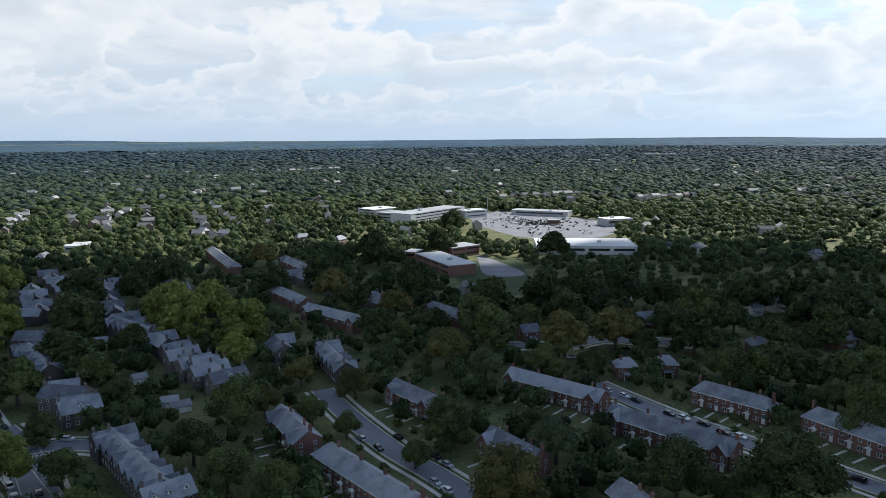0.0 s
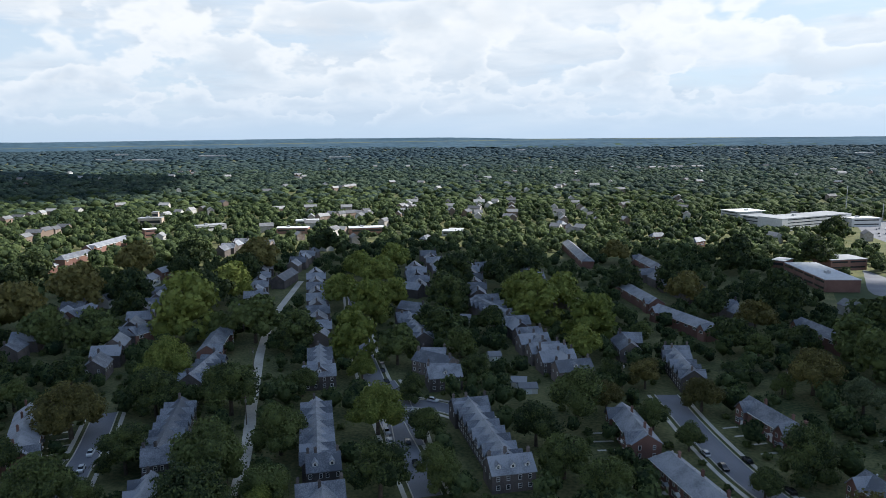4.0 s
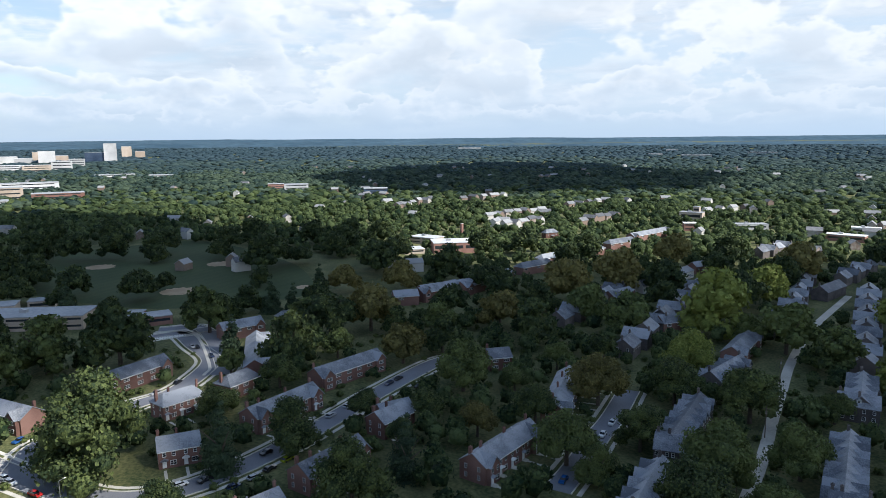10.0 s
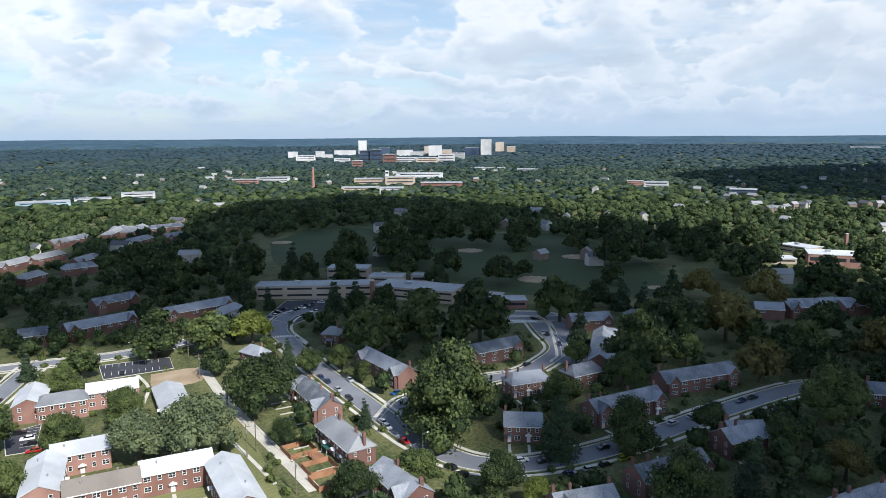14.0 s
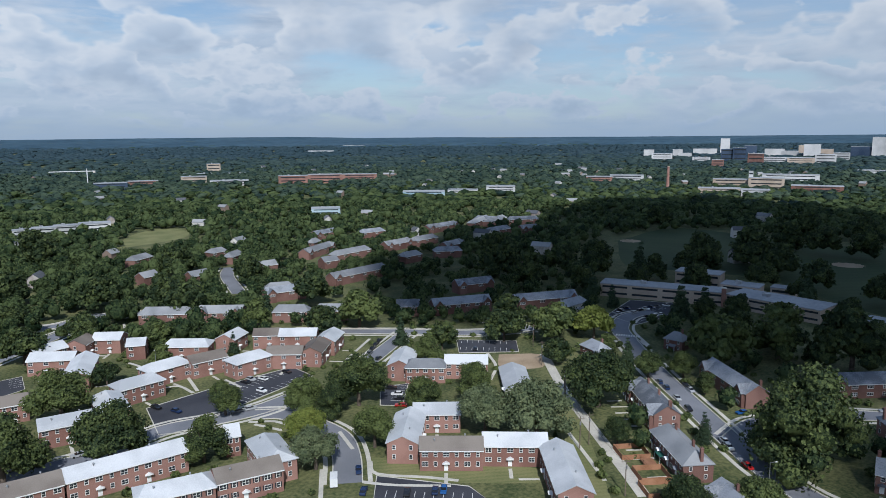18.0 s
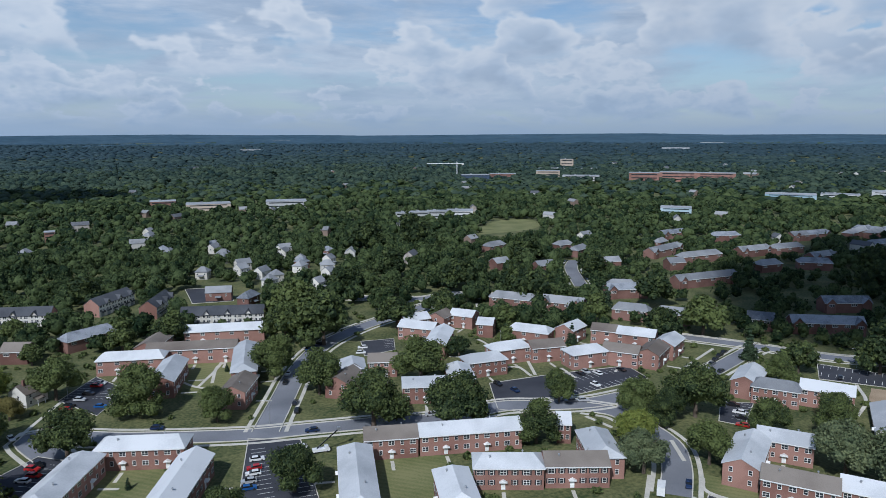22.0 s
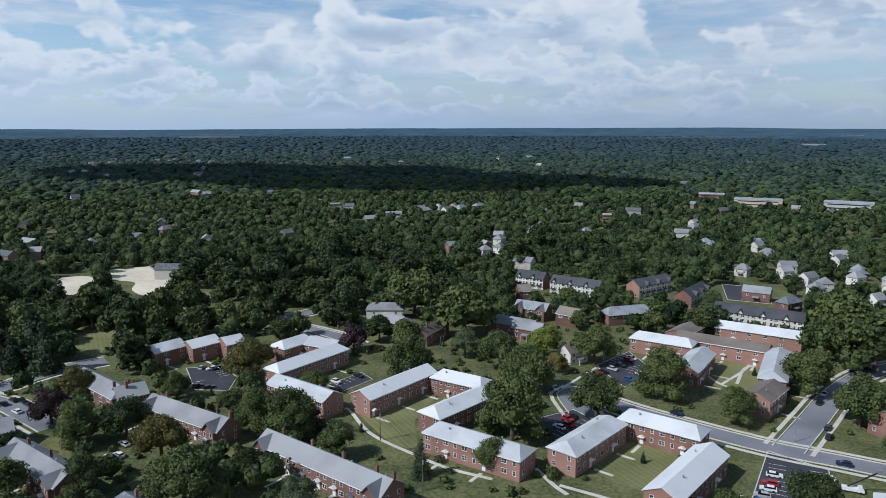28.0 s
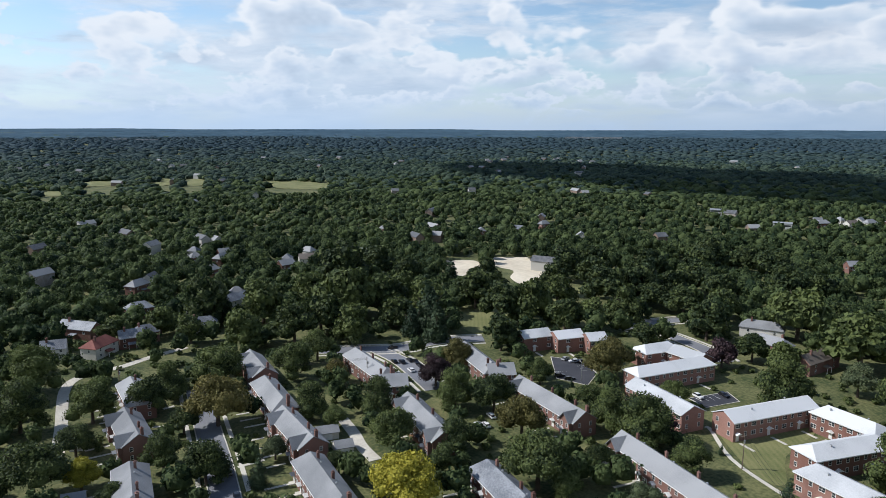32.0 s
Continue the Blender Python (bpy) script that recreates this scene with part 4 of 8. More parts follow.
def townhouse_row(x, y, turn, L, roof):
    W, eave, ridge = 9.6, 6.8, 10.4
    ob = thing("townhouse_row", x, y, turn)
    reserve(x, y, turn, L, W)
    tagged(ob, "cream three-storey townhouse row with a dark shingle roof", "townhouses", "cream townhouses")
    part("wall", gable_wall(L, W, eave, ridge), "cream_siding", ob)
    part("roof", gable_roof(L, W, eave, ridge, 0.4), "dark_shingle", ob)
    for k in (-1, 1):
        part("end_wall", Solid().prism([(-W / 2 + 0.05, -0.3), (W / 2 - 0.05, -0.3), (W / 2 - 0.05, eave - 0.2), (0, ridge - 0.4), (-W / 2 + 0.05, eave - 0.2)], 0, k * L / 2 - 0.1, k * L / 2 + 0.1), "brick", ob, "brick gable end")
    fy, fx, dist = faces(x, y, turn)
    t = 0 if fy > 0 else 180
    n = max(2, round(L / 5.2))
    for i in range(n):
        u = -L / 2 + (i + 0.5) * L / n
        for h in (5.7, 3.5):
            window(ob, u - 1.2, fy * W / 2, h, t, 1.1, 1.4, pane=False)
            window(ob, u + 1.1, fy * W / 2, h, t, 1.9, 1.4, pane=False)
        part("garage_door", Solid().box(u - 1.3, u + 1.3, fy * W / 2 - 0.05, fy * W / 2 + 0.06, 0.0, 2.0), "far_wall", ob)
        part("balcony", Solid().box(u - 1.7, u + 1.7, fy * (W / 2 + 0.5) - 0.5, fy * (W / 2 + 0.5) + 0.5, 2.3, 2.45).box(u - 1.7, u + 1.7, fy * (W / 2 + 1.0) - 0.05, fy * (W / 2 + 1.0) + 0.05, 2.45, 3.2), "dark_shingle", ob)
        if i % 2 == 0:
            g = 1.7
            part("gable_wall", Solid().prism([(-g, eave - 0.4), (g, eave - 0.4), (0, eave + 1.9)], 1, 0, W / 2 + 0.15), "cream_siding", ob, m=pose(u, 0, 0, 0, 0, t))
            part("gable_roof", gable_roof(W / 2 + 0.5, 2 * g, eave, eave + 2.2, 0.3), "dark_shingle", ob, m=pose(u, fy * (W / 4 + 0.2), 0, 0, 0, 90))


apartment(-79.0, -157.4, 73, 20.8, "white")
apartment(-57.3, -175.1, 74, 37.1, "white")
apartment(-170.9, -84.8, 38, 29.2, "white")
apartment(-99.1, -164.6, 154, 19.7, "white")
apartment(-11.9, -192.6, 66, 34.5, "white")
apartment(-117.1, -157.1, 155, 18.2, "brown")
apartment(48.1, -195.1, 162, 33.9, "white")
apartment(-164.9, -120.3, 126, 19.0, "brown")
apartment(-129.9, -162.1, 67, 19.5, "white")
apartment(-178.7, -106.2, 125, 19.7, "white")
apartment(16.5, -208.5, 65, 30.4, "mix")
apartment(-75.7, -197.4, 163, 16.6, "brown")
apartment(-100.0, -190.6, 164, 32.8, "white")
apartment(-166.0, -138.9, 33, 23.8, "white")
apartment(-5.4, -223.8, 159, 26.2, "white")
apartment(-131.1, -182.8, 149, 4.5, "white")
apartment(61.6, -221.8, 64, 29.4, "white")
apartment(-184.2, -140.6, 128, 15.9, "white")
apartment(118.5, -218.2, 160, 29.7, "white")
apartment(89.2, -233.7, 68, 36.4, "white")
apartment(66.7, -244.4, 164, 21.5, "white")
apartment(-104.2, -234.1, 159, 17.3, "white")
apartment(-40.3, -263.2, 64, 17.4, "brown")
apartment(-79.3, -254.2, 46, 15.8, "brown")
apartment(-121.2, -238.7, 72, 18.4, "white")
apartment(-85.8, -264.9, 75, 17.1, "white")
apartment(-220.0, -173.5, 127, 16.1, "grey")
apartment(133.2, -249.3, 70, 37.5, "white")
apartment(-234.2, -163.0, 124, 17.7, "white")
apartment(-138.2, -250.1, 174, 17.6, "white")
apartment(-100.0, -268.1, 158, 11.9, "brown")
apartment(-220.2, -185.9, 31, 19.3, "white")
apartment(-17.8, -291.8, 73, 27.8, "white")
apartment(-48.6, -296.1, 78, 39.3, "white")
apartment(135.5, -269.4, 170, 15.0, "white")
apartment(-182.6, -240.2, 175, 17.3, "white")
apartment(-155.9, -260.0, 178, 17.9, "white")
apartment(149.5, -266.7, 70, 17.8, "white")
apartment(-171.9, -254.9, 169, 15.6, "brown")
apartment(-198.2, -234.2, 128, 15.5, "brown")
apartment(-210.1, -228.2, 32, 16.9, "brown")
apartment(198.7, -244.4, 68, 14.5, "white")
apartment(176.8, -260.9, 60, 8.8, "white")
apartment(187.7, -254.6, 66, 13.5, "white")
apartment(-134.9, -286.8, 55, 27.9, "white")
apartment(-5.7, -318.0, 164, 26.8, "white")
apartment(-30.6, -321.6, 163, 38.4, "brown")
apartment(-225.3, -235.1, 29, 16.0, "white")
apartment(-179.6, -278.8, 129, 20.5, "white")
apartment(-221.1, -251.2, 129, 17.5, "white")
apartment(-134.2, -308.1, 134, 18.6, "white")
apartment(-15.4, -337.4, 65, 20.8, "brown")
apartment(-212.4, -263.5, 131, 12.3, "brown")
apartment(-199.4, -273.7, 25, 13.2, "white")
apartment(-166.8, -299.2, 141, 8.0, "white")
apartment(-48.3, -346.0, 164, 37.0, "white")
apartment(-138.0, -323.2, 2, 14.0, "white")
apartment(-153.2, -322.5, 37, 13.1, "brown")
apartment(-164.4, -318.6, 130, 12.9, "white")
terrace(115.3, -131.8, 160, 26.6, "slate")
terrace(-175.8, 9.4, 116, 17.3, "slate")
terrace(149.6, -98.2, 164, 32.5, "grey")
terrace(49.7, 172.8, 109, 12.8, "slate")
terrace(-178.9, -39.9, 41, 20.1, "slate")
terrace(-21.4, 186.4, 131, 46.6, "slate")
terrace(86.5, -170.4, 159, 51.2, "grey")
terrace(181.9, -59.3, 162, 25.6, "grey")
terrace(-198.2, 34.3, 125, 25.0, "slate")
terrace(-188.7, 86.2, 123, 32.3, "slate")
terrace(21.6, 205.5, 126, 22.3, "slate")
terrace(184.2, -111.1, 168, 27.8, "grey")
terrace(-206.1, -63.9, 42, 24.6, "grey")
terrace(163.0, -146.4, 160, 33.9, "grey")
terrace(-225.2, -8.2, 95, 12.5, "slate")
terrace(-49.9, 222.2, 121, 26.4, "slate")
terrace(73.1, 217.2, 134, 43.3, "slate")
terrace(219.7, -72.9, 170, 24.7, "grey")
terrace(-224.0, 59.9, 119, 13.9, "slate")
terrace(-228.3, 62.4, 102, 12.0, "slate")
terrace(145.1, -188.6, 164, 38.7, "grey")
terrace(215.6, -120.8, 165, 30.1, "grey")
terrace(-9.8, 249.6, 130, 27.5, "slate")
terrace(-248.8, 26.6, 126, 31.0, "slate")
terrace(196.6, -160.2, 54, 10.2, "grey")
terrace(-239.2, -84.8, 39, 29.1, "slate")
terrace(132.8, 217.8, 121, 30.0, "slate")
terrace(-223.4, 126.4, 143, 42.0, "slate")
terrace(42.4, 259.2, 139, 41.5, "slate")
terrace(250.3, -85.3, 169, 25.1, "grey")
terrace(177.7, -198.7, 55, 10.4, "grey")
terrace(-267.0, -8.6, 120, 16.9, "slate")
terrace(105.5, 246.5, 133, 28.3, "slate")
terrace(217.4, -165.4, 167, 34.8, "grey")
terrace(247.3, -131.9, 165, 25.3, "grey")
terrace(-280.1, 13.2, 129, 15.6, "slate")
terrace(194.6, -203.2, 157, 37.3, "grey")
terrace(-278.8, -67.3, 44, 33.4, "slate")
terrace(-282.2, 57.5, 120, 34.7, "slate")
terrace(-272.5, 122.0, 85, 10.1, "slate")
terrace(-305.8, -26.7, 131, 31.3, "slate")
terrace(-316.1, 23.4, 174, 46.8, "slate")
terrace(-247.2, 231.2, 125, 33.9, "slate")
terrace(39.5, -354.8, 157, 11.7, "brown")
terrace(-364.3, 20.1, 110, 21.8, "slate")
terrace(12.0, -366.9, 32, 25.4, "slate")
terrace(59.8, -361.8, 166, 18.0, "slate")
terrace(-294.0, 227.6, 91, 12.7, "slate")
terrace(4.9, 373.0, 126, 38.8, "slate")
terrace(-59.3, 371.3, 138, 44.9, "slate")
terrace(-375.7, 47.8, 107, 16.3, "slate")
terrace(-265.7, -274.8, 126, 18.1, "grey")
terrace(-251.7, -291.1, 129, 19.3, "grey")
terrace(-298.2, -247.2, 128, 12.5, "slate")
terrace(-228.7, -321.1, 128, 23.4, "grey")
terrace(-321.2, -227.7, 146, 34.4, "slate")
terrace(-209.0, -342.4, 129, 27.1, "grey")
terrace(72.0, -400.6, 24, 7.6, "brown")
terrace(-359.0, -194.4, 145, 38.8, "slate")
terrace(-400.4, 118.3, 85, 14.8, "dorm2")
terrace(-356.3, 238.7, 110, 20.1, "slate")
terrace(-94.2, 420.4, 125, 51.8, "slate")
terrace(-411.1, 142.4, 118, 34.2, "slate")
terrace(-282.9, -333.4, 160, 25.0, "slate")
terrace(-414.4, 149.6, 104, 39.8, "slate")
terrace(-369.1, -251.6, 153, 26.0, "slate")
terrace(-287.6, -343.1, 145, 16.9, "grey")
terrace(-417.8, 169.8, 121, 27.8, "slate")
terrace(-435.4, 194.3, 115, 23.0, "slate")
terrace(-351.4, -337.1, 177, 48.9, "grey")
terrace(-281.6, -420.9, 2, 14.6, "grey")
terrace(-259.1, -445.6, 11, 12.9, "grey")
terrace(-99.2, 507.4, 122, 92.1, "slate")
terrace(-462.8, 236.2, 111, 33.5, "slate")
terrace(-334.4, -411.6, 170, 12.2, "grey")
terrace(-373.4, -387.6, 169, 12.9, "grey")
terrace(-427.4, -351.9, 177, 19.6, "grey")
terrace(-488.9, 264.3, 112, 28.4, "dorm3")
terrace(-411.6, -401.7, 0, 39.9, "grey")
terrace(-463.0, -341.2, 139, 22.9, "slate")
terrace(-346.0, -467.4, 28, 21.2, "grey")
terrace(-176.3, 556.7, 118, 94.6, "slate")
terrace(-294.4, -515.7, 22, 21.5, "grey")
terrace(-509.9, 311.0, 108, 31.3, "slate")
terrace(-407.6, -436.4, 18, 45.2, "grey")
terrace(-349.1, -493.2, 5, 15.7, "grey")
terrace(-492.5, -358.4, 2, 25.7, "grey")
terrace(-469.2, -401.8, 0, 32.1, "grey")
terrace(-503.4, -398.0, 177, 30.9, "grey")
terrace(-536.5, 359.1, 109, 36.9, "slate")
terrace(-511.9, -470.1, 167, 27.2, "slate")
terrace(-479.9, -503.7, 5, 29.6, "slate")
terrace(-594.9, -376.2, 175, 34.3, "slate")
terrace(-574.0, 416.1, 114, 65.7, "slate")
terrace(-624.8, -358.5, 157, 20.5, "grey")
terrace(-585.5, -440.5, 178, 45.8, "grey")
terrace(-586.6, -440.1, 173, 40.7, "slate")
terrace(-648.5, -434.4, 16, 58.5, "grey")
terrace(-664.9, -423.4, 11, 49.6, "grey")
terrace(-665.4, -432.1, 100, 32.4, "slate")
terrace(-686.1, -400.4, 139, 36.1, "slate")
stone_row(-108.3, 134.1, 130, 11.9, "slate")
stone_row(-113.5, 139.6, 41, 12.7, "slate")
stone_row(-148.8, 111.2, 131, 31.4, "slate")
stone_row(-75.1, 177.9, 41, 13.0, "dorm3")
stone_row(-123.8, 154.1, 41, 9.7, "dorm2")
stone_row(-170.2, 134.9, 47, 9.6, "slate")
stone_row(-91.4, 196.6, 131, 46.5, "slate")
stone_row(-139.4, 171.0, 129, 46.0, "slate")
stone_row(-183.4, 150.8, 129, 42.3, "slate")
stone_row(-105.3, 213.3, 41, 12.6, "slate")
stone_row(-130.1, 240.0, 41, 13.4, "dorm1")
stone_row(-132.2, 242.1, 28, 11.6, "dorm1")
stone_row(-175.6, 218.2, 41, 13.0, "dorm1")
stone_row(-86.6, 270.9, 41, 15.0, "dorm1")
stone_row(-141.3, 253.2, 171, 18.0, "slate")
stone_row(-183.4, 228.9, 129, 32.4, "slate")
stone_row(-96.8, 279.9, 41, 15.2, "slate")
stone_row(-220.4, 199.3, 116, 29.7, "slate")
stone_row(-47.0, 293.3, 115, 31.5, "slate")
stone_row(-145.4, 259.4, 24, 10.5, "slate")
stone_row(-105.7, 288.9, 41, 14.0, "slate")
stone_row(-52.6, 309.8, 24, 10.4, "slate")
stone_row(-91.9, 276.7, 132, 12.6, "slate")
stone_row(-101.7, 287.5, 222, 12.6, "slate")
stone_row(-111.5, 298.4, 132, 12.6, "slate")
stone_row(-121.3, 309.3, 222, 12.6, "slate")
stone_row(-131.1, 320.1, 132, 12.6, "slate")
stone_row(-115.2, 300.0, 41, 14.0, "dorm1")
stone_row(-75.2, 312.6, 119, 17.2, "slate")
stone_row(-75.8, 321.9, 20, 10.4, "slate")
stone_row(-175.4, 294.9, 131, 42.2, "slate")
stone_row(-135.4, 326.1, 41, 14.6, "slate")
stone_row(-184.0, 305.9, 15, 12.4, "slate")
stone_row(-187.6, 310.6, 40, 15.7, "dorm1")
stone_row(-155.2, 342.0, 139, 42.0, "slate")
stone_row(-157.2, 346.9, 140, 43.5, "slate")
stone_row(-197.6, 329.5, 179, 15.1, "slate")
stone_row(-154.6, 354.9, 40, 12.5, "slate")
stone_row(-168.7, 365.4, 41, 12.4, "slate")
stone_row(-226.3, 375.6, 179, 15.6, "slate")
stone_row(-181.9, 380.5, 120, 12.5, "slate")
stone_row(-189.2, 393.0, 210, 12.5, "slate")
stone_row(-196.4, 405.6, 120, 12.5, "slate")
stone_row(-203.7, 418.2, 210, 12.5, "slate")
stone_row(-211.0, 430.8, 120, 12.5, "slate")
stone_row(-218.2, 443.4, 210, 12.5, "slate")
stone_row(-225.5, 455.9, 120, 12.5, "slate")
stone_row(-224.2, 382.4, 123, 14.5, "slate")
stone_row(-233.2, 396.2, 213, 14.5, "slate")
stone_row(-242.2, 410.0, 123, 14.5, "slate")
stone_row(-251.2, 423.8, 213, 14.5, "slate")
stone_row(-260.2, 437.6, 123, 14.5, "slate")
stone_row(-244.8, 409.8, 40, 11.4, "slate")
stone_row(-322.9, 368.0, 112, 29.8, "slate")
stone_row(-216.6, 460.6, 40, 11.6, "slate")
stone_row(-347.5, 406.6, 115, 12.7, "slate")
stone_row(-353.7, 419.9, 205, 12.7, "slate")
stone_row(-359.9, 433.2, 115, 12.7, "slate")
stone_row(-366.1, 446.5, 205, 12.7, "slate")
stone_row(-372.3, 459.8, 115, 12.7, "slate")
stone_row(-450.2, 435.7, 112, 12.6, "slate")
stone_row(-455.7, 449.2, 202, 12.6, "slate")
stone_row(-461.1, 462.8, 112, 12.6, "slate")
stone_row(-466.6, 476.3, 202, 12.6, "slate")
house(76.0, 285.9, 179, 5.9, "slate")
house(31.4, -296.7, 49, 6.9, "brown")
house(93.5, 288.7, 178, 5.9, "slate")
house(-287.4, -128.9, 62, 9.5, "slate")
house(99.7, -309.2, 80, 19.8, "brown")
house(55.5, -324.9, 164, 12.1, "grey")
house(322.2, -96.0, 123, 11.3, "red")
house(62.7, -330.4, 164, 24.6, "grey")
house(-322.4, -104.2, 83, 5.1, "grey")
house(120.7, -317.0, 172, 12.6, "grey")
house(330.9, -80.1, 69, 6.9, "slate")
house(41.7, 340.2, 19, 6.2, "slate")
house(325.9, -110.7, 78, 7.2, "slate")
house(144.9, 315.9, 179, 3.9, "slate")
house(328.6, -118.2, 86, 7.7, "slate")
house(324.4, -144.2, 69, 11.3, "slate")
house(134.7, -339.5, 17, 16.4, "grey")
house(356.4, -98.1, 30, 16.6, "slate")
house(187.7, 323.1, 17, 9.1, "slate")
house(105.9, 363.9, 17, 7.5, "slate")
house(375.5, -132.9, 86, 9.7, "slate")
house(-357.8, -175.7, 168, 15.9, "slate")
house(359.6, -181.2, 106, 14.5, "slate")
house(172.3, 386.3, 30, 13.1, "white")
house(-72.2, -416.9, 49, 16.2, "slate")
house(190.8, 395.7, 18, 12.8, "white")
house(-302.2, 321.1, 67, 7.8, "slate")
house(-58.4, -437.6, 164, 18.8, "grey")
house(-120.0, -438.6, 39, 7.8, "white")
house(430.8, -152.7, 119, 16.9, "grey")
house(-375.5, 272.4, 98, 15.4, "slate")
house(-93.8, -459.8, 33, 9.5, "white")
house(-136.8, -470.2, 37, 9.4, "white")
house(445.8, -207.4, 104, 9.5, "grey")
house(428.0, -253.0, 96, 14.4, "grey")
house(-84.1, -509.4, 31, 8.2, "white")
house(-124.5, -501.1, 46, 12.1, "white")
house(-403.5, 323.4, 116, 19.2, "white")
house(437.4, -277.3, 65, 16.4, "brown")
house(480.9, -231.1, 123, 16.9, "grey")
house(-151.4, -519.5, 44, 10.0, "white")
house(-417.2, 346.9, 102, 17.4, "slate")
house(496.8, -218.6, 83, 8.3, "grey")
house(126.7, -531.6, 45, 9.5, "white")
house(118.4, -547.2, 73, 10.4, "white")
house(157.3, -541.8, 48, 9.3, "grey")
house(-80.4, -562.2, 40, 8.1, "white")
house(-127.5, -566.9, 57, 13.4, "white")
house(-44.0, -605.5, 65, 14.0, "white")
house(-79.4, -614.1, 51, 12.3, "white")
house(-434.1, -468.9, 23, 19.0, "grey")
house(218.8, 602.6, 41, 18.9, "white")
house(301.4, 565.4, 24, 13.1, "slate")
house(-327.1, 571.0, 94, 22.7, "slate")
house(61.4, -655.2, 62, 12.2, "white")
house(-401.4, -532.9, 22, 20.3, "grey")
house(-98.3, 660.5, 67, 20.5, "slate")
house(109.0, -659.7, 81, 26.1, "white")
house(-136.4, 677.8, 39, 18.2, "slate")
house(-618.7, 333.0, 98, 22.2, "slate")
house(-35.7, -716.7, 58, 15.3, "white")
house(-249.8, 730.8, 136, 35.6, "slate")
house(253.6, -766.4, 54, 17.0, "grey")
house(232.7, -784.5, 73, 26.1, "brown")
house(222.4, -807.3, 73, 22.2, "grey")
house(206.7, -831.1, 62, 18.7, "grey")
house(521.3, -228.8, 35, 9.0, "slate")
house(499.2, -241.7, 88, 10.5, "grey")
house(446.0, -264.9, 141, 12.0, "grey")
house(463.6, -294.3, 14, 13.5, "grey")
house(372.8, -187.5, 67, 9.0, "grey")
house(340.9, -149.5, 173, 12.0, "grey")
house(520.4, -414.4, 99, 9.0, "grey")
house(447.8, -470.9, 152, 10.5, "grey")
house(433.3, -506.2, 25, 12.0, "slate")
house(438.6, -551.7, 78, 13.5, "grey")
house(131.8, -554.5, 131, 9.0, "grey")
house(132.8, -608.6, 4, 10.5, "grey")
house(-40.2, -620.5, 35, 9.0, "slate")
house(-82.8, -580.7, 141, 12.0, "white")
house(-88.5, -528.5, 14, 13.5, "white")
house(-129.4, -515.5, 120, 10.5, "slate")
house(-101.7, -475.8, 99, 9.0, "white")
house(-57.9, -508.5, 152, 10.5, "white")
house(127.7, -588.5, 78, 13.5, "white")
house(107.4, -681.7, 131, 9.0, "white")
house(107.1, -630.6, 4, 10.5, "white")
house(-36.4, -746.2, 57, 12.0, "white")
house(118.2, -793.5, 110, 13.5, "slate")
house(249.8, -805.5, 163, 9.0, "white")
house(263.7, -782.7, 36, 10.5, "white")
house(235.3, -819.3, 89, 12.0, "white")
house(-80.8, -631.4, 35, 9.0, "slate")
house(-132.8, -586.9, 14, 13.5, "white")
house(-132.2, -530.2, 67, 9.0, "white")
house(-161.5, -556.3, 120, 10.5, "slate")
house(-143.1, -495.6, 173, 12.0, "white")
house(-95.0, -491.3, 46, 13.5, "white")
garage(193.8, -48.3, 69, 5.3, "grey")
garage(171.8, -119.6, 68, 5.4, "grey")
garage(184.1, -121.9, 66, 6.9, "grey")
garage(230.1, -60.7, 58, 4.5, "grey")
garage(-98.3, 250.6, 33, 7.1, "grey")
garage(-104.0, 255.7, 23, 6.0, "grey")
garage(-126.8, 282.0, 38, 4.4, "grey")
garage(-168.4, 336.6, 20, 5.5, "grey")
townhouse_row(-52.1, -377.9, 162, 42.3, "slate")
townhouse_row(-22.1, -420.2, 68, 29.3, "slate")
townhouse_row(43.6, -422.0, 162, 31.1, "slate")
townhouse_row(1.7, -438.4, 53, 31.2, "slate")
townhouse_row(72.7, -434.3, 165, 18.7, "slate")
hall(-235.8, -140.1, 37, 27.5, "white")


def row_of_blocks(x, y, turn, length):
    """Short stone blocks one behind the other along a street, their gables turned by turns."""
    a = radians(turn)
    for i in range(int(length / 16)):
        u = 8 + 16 * i
        stone_row(x + u * math.cos(a), y + u * math.sin(a), turn + (90 if i % 2 else 0), 12.5, "slate")


row_of_blocks(-205, 256, 129, 190)
row_of_blocks(-262, 268, 129, 170)
row_of_blocks(-262, 178, 129, 190)
row_of_blocks(-95, 346, 128, 150)
row_of_blocks(-30, 392, 128, 140)
row_of_blocks(-318, 175, 127, 120)
row_of_blocks(-205, 395, 128, 130)

